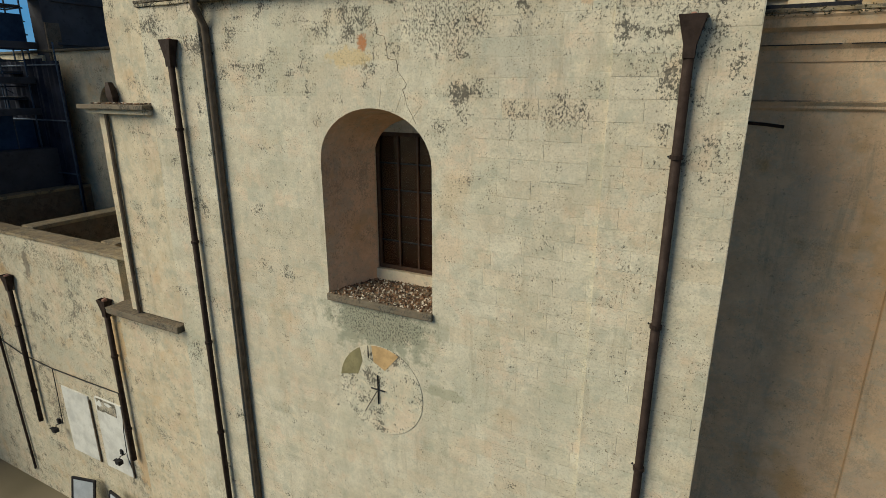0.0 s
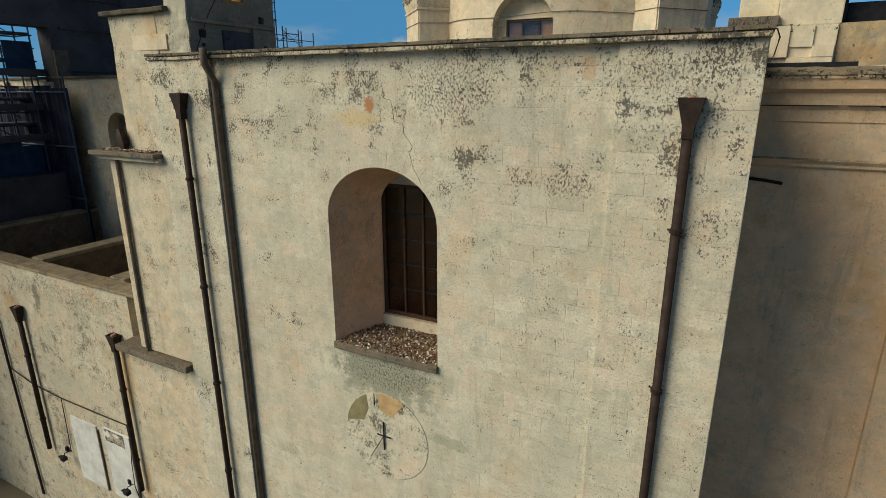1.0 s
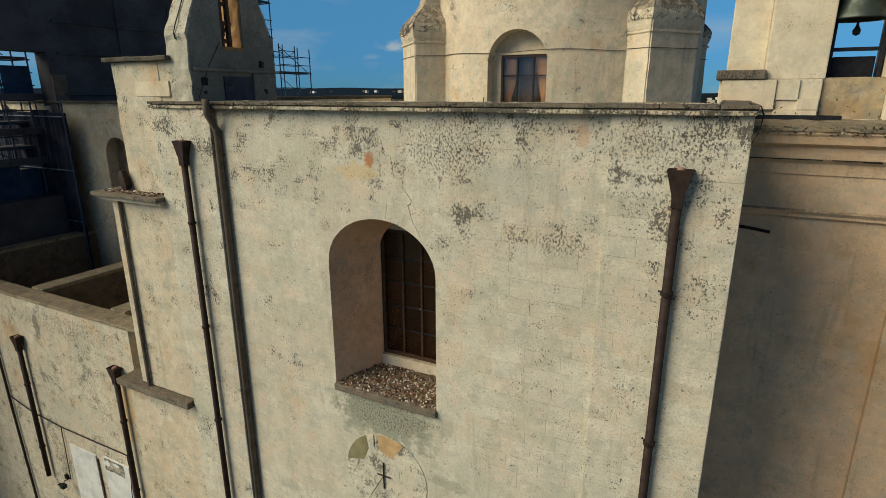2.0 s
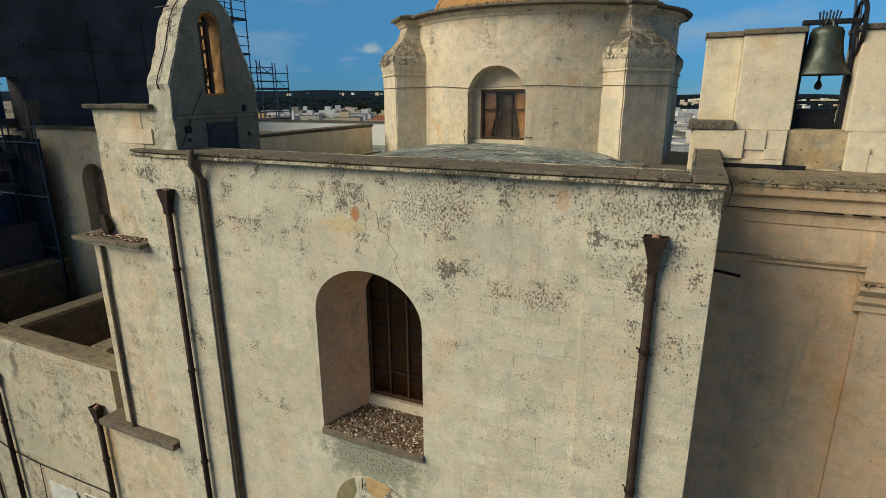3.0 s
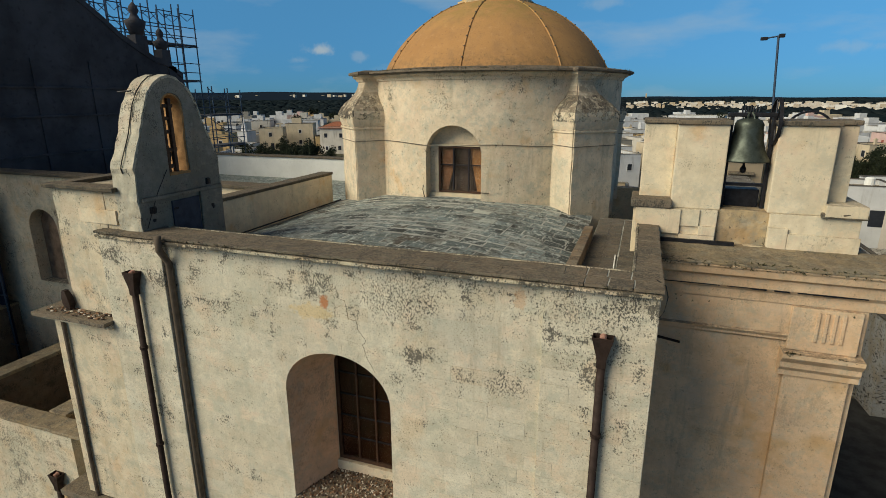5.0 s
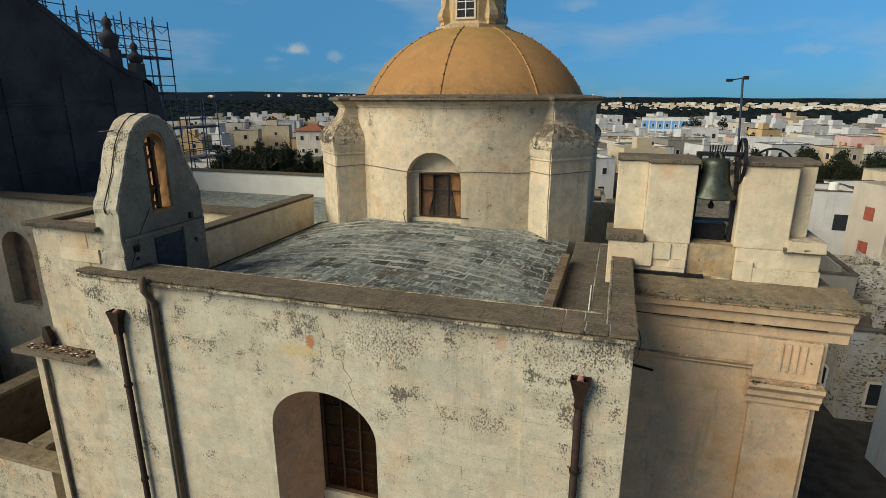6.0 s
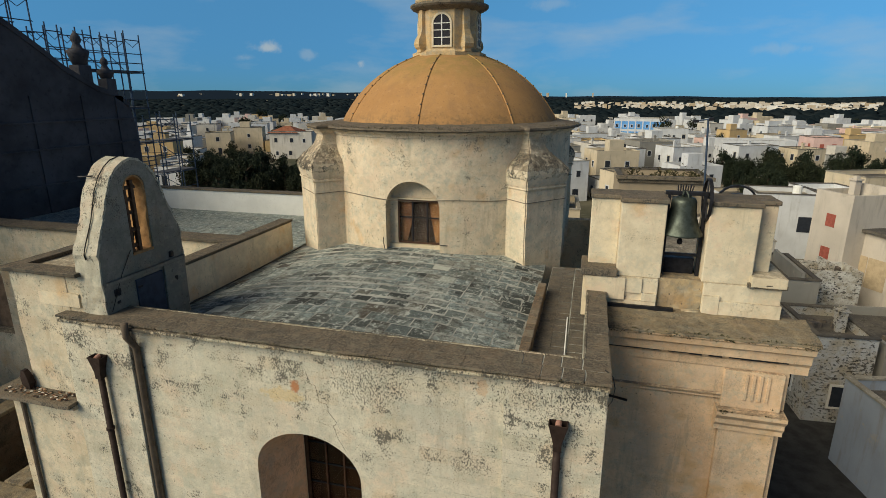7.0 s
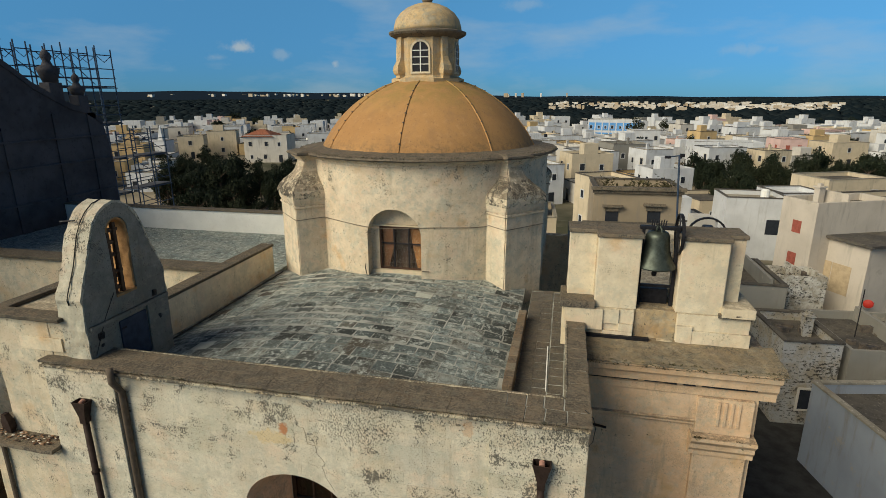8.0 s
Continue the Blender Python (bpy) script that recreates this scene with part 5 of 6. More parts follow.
tufts("moss", lambda r: (7.40 + r.uniform(0, 0.15) if r.random() < 0.6 else r.uniform(7.4, 8.6), CYW - 0.31, 12.5 + r.uniform(-0.03, 0.03)), 50, choir, 9, 0.04, "dark moss on the capital")
part("spout", tube([(5.08, CYW - 0.04, 12.42), (5.42, CYW - 0.10, 12.40), (5.66, CYW - 0.12, 12.37)], 0.028), M_PIPE, choir, "short iron water spout")
part("roof", box(XR - 0.3, 8.62, 4.0, 17.0, 13.3, 13.9), M_GREY, choir)

# ---- belfry wall over the choir ----
belfry = thing("belfry", "cream stone belfry wall with two piers holding the bell", "bell tower", at=(6.5, 4.6, 13.9))
part("plinth", box(4.58, 6.12, 4.0, 5.2, 13.9, 14.86, 0.02), M_SMOOTH, belfry)
part("plinth", box(7.0, 8.45, 4.0, 5.2, 13.9, 14.86, 0.02), M_SMOOTH, belfry)
part("bare_core", roughen(box(6.12, 7.0, 4.08, 5.2, 13.9, 14.88, 0.02), 0.12, 0.03, 4.0), M_CORE, belfry, "rough bare stone core under the bell")
part("plinth_step", box(4.52, 5.28, 3.9, 4.9, 14.862, 15.02, 0.02), M_COPING, belfry)
part("plinth_step", box(7.85, 8.50, 3.92, 5.2, 14.862, 15.08, 0.02), M_SMOOTH, belfry)
part("block", box(4.62, 5.46, 3.93, 4.0, 14.36, 14.855, 0.012), M_SMOOTH, belfry)
part("block", box(5.46, 5.80, 3.965, 4.0, 14.52, 14.855, 0.008), M_SMOOTH, belfry)
part("block", box(5.46, 6.10, 3.95, 4.0, 14.14, 14.36, 0.01), M_SMOOTH, belfry)
part("block", box(5.80, 6.10, 3.94, 4.0, 14.36, 14.54, 0.01), M_SMOOTH, belfry)
part("block", box(7.0, 7.32, 3.94, 4.0, 14.16, 14.60, 0.012), M_SMOOTH, belfry)
part("block", box(7.32, 8.47, 3.95, 4.0, 14.12, 14.50, 0.012), M_SMOOTH, belfry)
part("block", box(6.62, 7.0, 3.96, 4.1, 13.9, 14.22, 0.02), M_SMOOTH, belfry)
part("weathered_step", roughen(box(7.80, 8.50, 3.93, 4.3, 14.84, 14.93, 0.015), 0.09, 0.035, 7.0), M_COPING, belfry)
part("slot", box(5.02, 6.45, 3.88, 3.96, 14.20, 14.275), M_IRON, belfry, "dark slot under the belfry plinth")
for x0, x1, xa, xb in ((5.26, 6.15, 4.66, 5.26), (6.95, 7.88, 7.88, 8.26)):
    pier = part("pier", box(x0, x1, 4.05, 5.05, 14.86, 16.46, 0.02), M_SMOOTH, belfry)
    part("cap", roughen(box(x0 - 0.03, x1 + 0.03, 4.0, 5.1, 16.462, 16.55, 0.02), 0.5, 0.012), M_COPING, pier)
    part("side_pier", box(xa, xb, 4.38, 5.05, 14.86, 16.46, 0.02), M_SMOOTH, pier)
    part("cap", roughen(box(xa - 0.03 * (xa < 6), xb + 0.03 * (xb > 7), 4.34, 5.1, 16.466, 16.555, 0.02), 0.5, 0.012), M_COPING, pier)

bell = thing("bell", "old green-black bronze bell hanging from an iron yoke", "bell", at=(6.5, 4.5, 15.7))
BX, BY = 6.5, 4.4
bp = [(0.0, 16.44), (0.10, 16.44), (0.17, 16.41), (0.20, 16.34), (0.205, 16.2), (0.225, 16.02), (0.265, 15.86), (0.31, 15.75), (0.345, 15.68), (0.35, 15.65), (0.31, 15.66), (0.24, 15.84), (0.19, 16.05), (0.16, 16.3), (0.0, 16.36)]
part("bell_body", lathe([(max(r * 1.24, 0.004), z + 0.13) for r, z in bp], BX, BY, 40), M_BRONZE, bell, smooth=True)
crown = part("crown", box(BX - 0.05, BX + 0.05, BY - 0.05, BY + 0.05, 16.42, 16.62, 0.02), M_BRONZE, bell)
for k in range(6):
    a = radians(60 * k)
    part("crown_loop", tube([(BX + 0.04 * math.cos(a), BY + 0.04 * math.sin(a), 16.44), (BX + 0.13 * math.cos(a), BY + 0.13 * math.sin(a), 16.52), (BX + 0.11 * math.cos(a), BY + 0.11 * math.sin(a), 16.62), (BX + 0.04 * math.cos(a), BY + 0.04 * math.sin(a), 16.68)], 0.022, 6), M_BRONZE, crown)
part("yoke", box(6.12, 6.98, BY - 0.06, BY + 0.06, 16.60, 16.68, 0.015), M_IRON, bell)
for k in range(7):
    part("spike", tube([(6.36 + 0.045 * k, BY, 16.68), (6.35 + 0.05 * k, BY, 16.80 + 0.02 * (k % 2))], 0.014, 6), M_IRON, bell)
part("clapper", lathe([(0.02, 16.3), (0.02, 15.7), (0.06, 15.62), (0.05, 15.56), (0.01, 15.54)], BX, BY, 10), M_IRON, bell)
for x in (6.20, 6.90):
    part("upright", box(x - 0.03, x + 0.03, BY - 0.05, BY + 0.05, 14.87, 16.62, 0.01), M_IRON, bell)
part("crossbar", box(6.17, 6.93, BY - 0.03, BY + 0.03, 15.30, 15.36), M_IRON, bell)
part("motor_box", box(6.25, 6.85, BY + 0.1, BY + 0.45, 14.87, 15.22, 0.02), M_IRON, bell, "dark striking motor box")


def wheel(x, y, z, r, name, parent):
    rim = bmesh.new()
    m = 28
    loops = []
    for i in range(m + 1):
        a = 2 * math.pi * i / m
        loops.append([(x + dx, y + (r + dr) * math.cos(a), z + (r + dr) * math.sin(a)) for dx, dr in ((-0.03, -0.02), (0.03, -0.02), (0.03, 0.02), (-0.03, 0.02))])
    w = part(name, sweep(loops, caps=False, bm=rim), M_IRON, parent)
    for i in range(6):
        a = radians(60 * i + 15)
        part("spoke", tube([(x, y, z), (x, y + r * math.cos(a), z + r * math.sin(a))], 0.016, 6), M_IRON, w)
    return w


wheel(6.93, BY, 16.52, 0.42, "bell_wheel", bell)
wheel2 = thing("far_bell_wheel", "black iron bell wheel standing behind the belfry pier", "wheel", at=(7.6, 5.6, 16.4))
hoop = bmesh.new()
sweep([[(7.72 + (0.42 + dr) * math.cos(a), 5.45 + dx, 16.26 + (0.42 + dr) * math.sin(a)) for dx, dr in ((-0.03, -0.02), (0.03, -0.02), (0.03, 0.02), (-0.03, 0.02))] for a in [2 * math.pi * i / 28 for i in range(29)]], caps=False, bm=hoop)
part("rim", hoop, M_IRON, wheel2)
part("hub", lathe([(0.12, 16.2), (0.16, 16.3), (0.12, 16.50)], 7.72, 5.45, 12), M_IRON, wheel2)
part("stand", box(7.67, 7.77, 5.4, 5.5, 13.9, 16.2), M_IRON, wheel2)

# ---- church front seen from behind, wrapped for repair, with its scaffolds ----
# very dark base tone that also holds the shadow on this side
M_WRAP_SHADED = plain("shaded_wrapped_stone", (0.075, 0.074, 0.085), 0.9, 0.4, 0.6)
front_wall = thing("repaired_church", "dark back of the tall scrolled church front under repair", "church", at=(-20, 12, 0))
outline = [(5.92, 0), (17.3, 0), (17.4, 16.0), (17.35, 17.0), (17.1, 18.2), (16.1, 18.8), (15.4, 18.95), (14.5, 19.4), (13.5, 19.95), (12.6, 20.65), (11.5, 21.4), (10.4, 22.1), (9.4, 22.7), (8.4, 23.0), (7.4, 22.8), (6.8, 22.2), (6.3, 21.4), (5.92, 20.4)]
part("wall", prism(outline, -20.3, -19.5, "x"), M_WRAP_SHADED, front_wall)
# added wall outside the view, only there to throw shade on the nave
part("wall", box(-20.3, -19.5, -4.0, 0.1, 0, 21.5), M_WRAP_SHADED, front_wall)
part("wall", box(-20.3, -19.5, 0.1, 5.92, 16.25, 21.3), M_WRAP_SHADED, front_wall, "dark wall over a wide scaffolded opening")
part("wall", box(-20.3, -19.5, 0.1, 5.92, 0, 10.6), M_WRAP_SHADED, front_wall)
for z in (14.42, 13.1, 11.9):
    part("cross_beam", box(-20.36, -20.1, 0.1, 5.92, z, z + 0.26, 0.02), M_WRAP_SHADED, front_wall)
# added slab whose tone stands for sun on the jamb
part("sunlit_jamb_strip", roughen(box(-19.5, -19.4, 5.93, 6.45, 13.7, 15.4), 0.5, 0.02), M_SHADE_BROWN, front_wall, "slab standing for a sunlit strip of the jamb")
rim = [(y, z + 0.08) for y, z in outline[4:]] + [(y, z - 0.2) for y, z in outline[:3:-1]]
part("scroll_coping", prism(rim, -20.36, -19.44, "x"), M_WRAP_SHADED, front_wall)
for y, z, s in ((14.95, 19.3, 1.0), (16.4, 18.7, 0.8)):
    part("pedestal", box(-20.3, -19.7, y - 0.36 * s, y + 0.36 * s, z - 0.6, z + 0.75, 0.03), M_WRAP_SHADED, front_wall, "stone pedestal")
    part("urn", lathe([(0.30 * s, z + 0.75), (0.46 * s, z + 1.25 * s), (0.50 * s, z + 1.42 * s), (0.24 * s, z + 1.55 * s), (0.16 * s, z + 1.75 * s), (0.24 * s, z + 1.9 * s), (0.2 * s, z + 2.1 * s), (0.12 * s, z + 2.2 * s), (0.03, z + 2.3 * s)], -20, y, 14), M_WRAP_SHADED, front_wall, "stone urn finial", True)
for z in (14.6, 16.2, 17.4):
    part("ledge", box(-19.5, -19.38, 6.3, 17.3, z, z + 0.09, 0.02), M_WRAP_SHADED, front_wall)
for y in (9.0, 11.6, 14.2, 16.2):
    part("lesene", box(-19.5, -19.44, y, y + 0.5, 12, 18.6), M_WRAP_SHADED, front_wall)


def scaffold(xs, ys, z_top, levels, label, base=0.0):
    """A tube scaffold: posts on a grid, ledgers, guard rails, braces and plank decks at the given levels."""
    t = thing("scaffold", label, "scaffold", "scaffolds at the church front", at=(xs[0], ys[0], base))
    for x in xs:
        for y in ys:
            part("post", tube([(x, y, base), (x, y, z_top + 0.15 * ((x + y) % 2))], 0.035, 6), M_STEEL, t)
    for z in levels:
        for x in xs:
            part("ledger", tube([(x, ys[0] - 0.1, z), (x, ys[-1] + 0.1, z)], 0.03, 6), M_STEEL, t)
            for up in (0.5, 1.0):
                part("guard_rail", tube([(x, ys[0] - 0.1, z + up), (x, ys[-1] + 0.1, z + up)], 0.025, 5), M_STEEL, t)
        for y in ys:
            part("transom", tube([(xs[0] - 0.1, y, z), (xs[-1] + 0.1, y, z)], 0.03, 6), M_STEEL, t)
        part("deck", box(xs[0], xs[-1], ys[0], ys[-1], z + 0.04, z + 0.10), M_PLANK, t)
    for a, b in zip(ys[::2], ys[1::2]):
        for x in (xs[0], xs[-1]):
            part("frame_head", tube([(x, a, z_top - 0.18), (x, b, z_top - 0.18)], 0.028, 5), M_STEEL, t)
            part("brace", tube([(x, a, z_top - 0.2), (x, (a + b) / 2, z_top - 0.55), (x, b, z_top - 0.2)], 0.018, 5), M_STEEL, t)
    for a, b in zip(ys[1::2], ys[2::2]):
        for z in levels:
            part("brace", tube([(xs[0], a - 0.4, z + 1.7), (xs[0], b + 0.8, z + 0.2)], 0.022, 5), M_STEEL, t)
    return t


scaffold((-21.7, -20.6), (13.95, 14.8, 15.55, 16.45, 17.0, 18.02, 18.55, 19.6), 21.75, (13.9, 15.9, 17.9, 19.85), "tall steel tube scaffold with plank decks along the church front")
scaffold((-21.7, -20.6), (10.6, 11.5, 12.3, 13.3), 23.0, (18.8, 20.9), "upper steel scaffold bay over the church front", 10.0)
scaffold((-21.4, -20.4), (19.9, 21.3, 22.7), 17.4, (10.0, 12.0, 14.0, 15.9), "narrow steel scaffold tower beside the church front")
sc = scaffold((-22.0, -20.9), (0.4, 1.5, 2.6, 3.7, 4.8, 5.9), 17.0, (6.0, 8.0, 10.0, 11.5, 12.5, 13.5, 15.0, 16.0), "steel scaffold hung with torn blue netting")
M_SHADE_SHEET = plain("navy_shade_sheet", (0.012, 0.017, 0.035), 0.9, 0.5, 1.4)
M_NET = plain("blue_net", (0.03, 0.07, 0.15), 0.9, 0.4, 2)
rn = random.Random(8)
for z in (6, 8, 10, 12, 14):
    for y in (0.4, 1.5, 2.6, 3.7, 4.8):
        if rn.random() < {12: 0.35, 14: 0.3}.get(z, 1.0):
            part("net", box(-20.86, -20.84, y + 0.03, y + 1.07, z + 0.12 + rn.random() * 0.3, z + 1.5 + rn.random() * 0.5), M_NET, sc, "torn blue debris net")

# added navy sheets that give the nave wall's left end its deep shadow
curtain = thing("shade_curtain", "dark navy sheets on steel tubes standing in for deep shadow on the nave wall", "netting", at=(-21, 5.5, 5.4))
for k in range(6):
    x0 = -25 + 1.13 * k
    cols_x = [x0 + 1.12 * i / 8 for i in range(9)]
    front_pts = [(x, 5.52 + 0.05 * math.sin(x * 7.1) + 0.03 * math.sin(x * 17.0)) for x in cols_x]
    part("net", sweep([[(x, y, z) for x, y in front_pts] + [(x, y + 0.012, z) for x, y in front_pts[::-1]] for z in (5.45, 7.6, 9.7, 11.8, 14.05 - 0.1 * (k % 2))]), M_SHADE_SHEET, curtain)
for z in (7.5, 9.6, 11.7, 13.8):
    part("ledger", tube([(-25, 5.42, z), (-18.1, 5.42, z)], 0.03, 6), M_STEEL, curtain)
for x in (-24.5, -22.4, -20.3, -18.15):
    part("post", tube([(x, 5.38, 5.4), (x, 5.38, 14.6)], 0.035, 6), M_STEEL, curtain)

# ---- mast behind the belfry ----
mast = thing("lamp_mast", "thin steel mast with a small cross arm behind the belfry", "mast", at=(7.02, 5.3, 13.9))
part("pole", tube([(7.04, 5.3, 13.9), (7.02, 5.3, 16.6), (6.92, 5.3, 18.1)], 0.022, 8), M_STEEL, mast)
part("cross_arm", tube([(6.68, 5.3, 18.05), (6.98, 5.3, 18.10)], 0.016, 6), M_STEEL, mast)
part("lamp_head", box(6.62, 6.74, 5.26, 5.34, 18.02, 18.08, 0.01), M_IRON, mast)
part("lamp_head", box(6.93, 7.03, 5.26, 5.34, 18.06, 18.13, 0.01), M_IRON, mast)

# ---- town ----
WALLS = [limewash("house_white", (0.60, 0.61, 0.615), 0.45), limewash("house_white_warm", (0.55, 0.52, 0.465), 0.6), limewash("house_cream", (0.58, 0.49, 0.35), 0.6),
         limewash("house_pink", (0.66, 0.46, 0.41), 0.3), limewash("house_ochre", (0.56, 0.40, 0.20), 0.4), limewash("house_grey", (0.26, 0.25, 0.22), 0.9)]
M_ROOF = felt("flat_roof", (0.34, 0.31, 0.25), (0.24, 0.21, 0.16))
M_ROOF2 = felt("dark_flat_roof", (0.12, 0.105, 0.085), (0.07, 0.065, 0.06))
M_RUBBLE = rubble("limewashed_rubble")
M_RUBBLE_GREY = rubble("grey_rubble", (0.40, 0.40, 0.39))
M_OLDWALL = limewash("brown_grey_wall", (0.33, 0.27, 0.19), 0.9)
M_BEIGE = limewash("beige_wall", (0.56, 0.50, 0.42), 0.5)
M_TILES = plain("red_tile_roof", (0.30, 0.11, 0.06), 0.85, 0.35, 2)
M_DARKPANE = plain("dark_window_pane", (0.03, 0.035, 0.045), 0.15, 0.2, 3, 0, 0.05)
M_SHUT = plain("red_brown_shutter", (0.36, 0.10, 0.07), 0.7, 0.25, 4)
M_TANK = plain("black_tank", (0.02, 0.02, 0.022), 0.5, 0.2, 3)
M_CLUTTER = plain("roof_junk", (0.16, 0.13, 0.10), 0.85, 0.6, 1.5, 0, 0.3, (0.05, 0.05, 0.055))
M_BLUEWALL = plain("blue_wall", (0.12, 0.33, 0.66), 0.85, 0.15, 0.6)


def opening_mesh(w, h, material, name):
    """A window: a sunk pane inside a raised surround, drawn at the origin, facing -y."""
    return mesh_of(name, box(-w / 2, w / 2, -0.03, 0.05, 0, h), material)


PANE_A, PANE_B, DOOR_A = opening_mesh(1.0, 1.3, M_DARKPANE, "pane"), opening_mesh(0.8, 1.1, M_DARKPANE, "pane"), opening_mesh(1.1, 2.2, M_DARKPANE, "door_leaf")
SHUT_B, PANE_C, GATE = opening_mesh(0.8, 0.95, M_SHUT, "shutter"), opening_mesh(1.5, 1.8, M_DARKPANE, "pane"), opening_mesh(1.45, 2.2, plain("cream_gate_paint", (0.50, 0.39, 0.25), 0.7, 0.2, 3), "gate_leaf")
SHUT_A = opening_mesh(1.0, 1.4, M_SHUT, "shutter")


def surround_mesh(w, h, material):
    b = bmesh.new()
    for x0, x1, z0, z1 in ((-w / 2 - 0.12, -w / 2, -0.12, h + 0.12), (w / 2, w / 2 + 0.12, -0.12, h + 0.12), (-w / 2, w / 2, h, h + 0.12), (-w / 2, w / 2, -0.12, 0)):
        box(x0, x1, -0.07, 0.04, z0, z1, bm=b)
    return mesh_of("surround", b, material)


SURR_A, SURR_B = surround_mesh(1.0, 1.3, WALLS[1]), surround_mesh(0.8, 1.1, WALLS[0])


def house(x, y, w, d, h, rot, wall_mat, label, roof_mat=None, windows=2, storeys=1, extras=0, group="town houses", shutters=False, rng=None, openings=None):
    """A flat-roofed house: walls with a parapet, a roof slab, openings on the two faces towards the church. (x, y): its near left corner."""
    rng = rng or random.Random(int(x * 7 + y * 13))
    t = thing("house", label, "house", group, at=(x, y, 0))
    t.rotation_euler = (0, 0, radians(rot))
    p = 0.22

    def under(ob, parent=t):
        ob.parent = parent
        return ob

    ring = [[(0, 0), (w, 0), (w, d), (0, d)], [(p, p), (w - p, p), (w - p, d - p), (p, d - p)]]
    top = h + 0.55
    wall_b = sweep([[(a, b, 0) for a, b in ring[0]], [(a, b, top) for a, b in ring[0]], [(a, b, top) for a, b in ring[1]], [(a, b, h - 0.1) for a, b in ring[1]]], caps=False)
    body = under(new("wall", mesh_of("wall", wall_b, wall_mat)))
    under(new("roof", mesh_of("roof", box(p, w - p, p, d - p, h - 0.12, h), roof_mat or (M_ROOF if rng.random() < 0.7 else M_ROOF2))))
    if rng.random() < 0.8:
        cap = bmesh.new()
        for x0, x1, y0, y1 in ((-0.06, w + 0.06, -0.06, p + 0.04), (-0.06, w + 0.06, d - p - 0.04, d + 0.06), (-0.06, p + 0.04, p + 0.04, d - p - 0.04), (w - p - 0.04, w + 0.06, p + 0.04, d - p - 0.04)):
            box(x0, x1, y0, y1, top + 0.002, top + 0.1, bm=cap)
        under(new("coping", mesh_of("coping", cap, M_ROOF if rng.random() < 0.5 else M_ROOF2)))
    for face, u, z, me in openings or ():
        ob = under(new("window", me))
        ob.matrix_basis = pose(u, 0, z) if face == 0 else pose(0, d - u, z, 0, 0, -90)
    step = h / storeys
    for s in range(0 if openings else storeys):
        for face, length in ((0, w), (1, d)):
            n = max(1, min(windows, int(length / 2.6))) if windows else 0
            for k in range(n):
                u = length * (k + 0.5) / n + rng.uniform(-0.3, 0.3)
                big = rng.random() < 0.5
                ground = s == 0 and rng.random() < 0.4
                me = DOOR_A if ground else (SHUT_A if shutters else (PANE_A if big else PANE_B))
                z = 0.05 if ground else s * step + min(1.1, step * 0.35)
                ob = under(new("door" if ground else "window", me))
                ob.matrix_basis = pose(u, 0, z) if face == 0 else pose(0, d - u, z, 0, 0, -90)
                if not ground and not shutters:
                    fr = new("surround", SURR_A if big else SURR_B)
                    fr.parent = ob
    if extras & 1:
        a, b = w * rng.uniform(0.15, 0.5), d * rng.uniform(0.2, 0.5)
        under(new("stair_room", mesh_of("stair_room", box(a, a + w * 0.35, b, b + d * 0.35, h, h + 2.4, 0.03), wall_mat)))
    if extras & 2:
        under(new("water_tank", mesh_of("water_tank", lathe([(0.45, h), (0.5, h + 0.1), (0.5, h + 1.0), (0.3, h + 1.12)], w * 0.75, d * 0.6, 12), M_WHITE if rng.random() < 0.6 else M_TANK)))
    if extras & 8:
        a, b = w * rng.uniform(0.2, 0.8), d * rng.uniform(0.3, 0.8)
        stack = box(a, a + 0.5, b, b + 0.5, h, h + 1.3)
        box(a - 0.08, a + 0.58, b - 0.08, b + 0.58, h + 1.3, h + 1.42, bm=stack)
        box(a + 0.1, a + 0.4, b + 0.1, b + 0.4, h + 1.42, h + 1.62, bm=stack)
        under(new("chimney", mesh_of("chimney", stack, wall_mat)))
    if extras & 16:
        a = w * rng.uniform(0.35, 0.65)
        under(new("roof_wall", mesh_of("roof_wall", roughen(box(a, a + 0.22, p, d - p, h, h + rng.uniform(0.5, 1.1)), 0.8, 0.03), wall_mat)))
    if extras & 32:
        for _ in range(7):
            a, b, s = rng.uniform(0.15, 0.8) * w, rng.uniform(0.15, 0.7) * d, rng.uniform(0.2, 0.8)
            under(new("junk_box", mesh_of("junk_box", box(a, a + s, b, b + rng.uniform(0.15, 0.5), h, h + rng.uniform(0.08, 0.45)), M_CLUTTER)))
    if extras & 4:
        under(new("roof_aerial", mesh_of("roof_aerial", tube([(w * 0.3, d * 0.5, h), (w * 0.3, d * 0.5, h + 3.2)], 0.03, 5), M_IRON)))
    return t


# houses close behind the church
tall_house = house(6.4, 28.6, 5.4, 4.2, 13.05, 2, M_OLDWALL, "tall ochre-grey house with a heavy curved cornice", openings=((0, 1.2, 11.2, PANE_B), (0, 3.8, 11.3, PANE_B)))
for x0, x1, y0, z0, z1 in ((-0.2, 5.6, -0.30, 13.50, 13.72), (-0.1, 5.5, -0.16, 13.30, 13.495), (0.55, 1.85, -0.3, 12.38, 12.52), (3.1, 4.45, -0.3, 12.52, 12.68), (0.75, 1.65, -0.12, 12.1, 12.375), (3.3, 4.3, -0.12, 12.2, 12.515)):
    led = new("ledge", mesh_of("ledge", roughen(box(x0, x1, y0, -0.002, z0, z1, 0.02), 0.3, 0.02), M_COPING))
    led.parent = tall_house
house(6.0, 23.5, 5.8, 4.9, 10.8, 2, WALLS[1], "pale lower house wing behind the belfry", windows=1, storeys=2, extras=48)
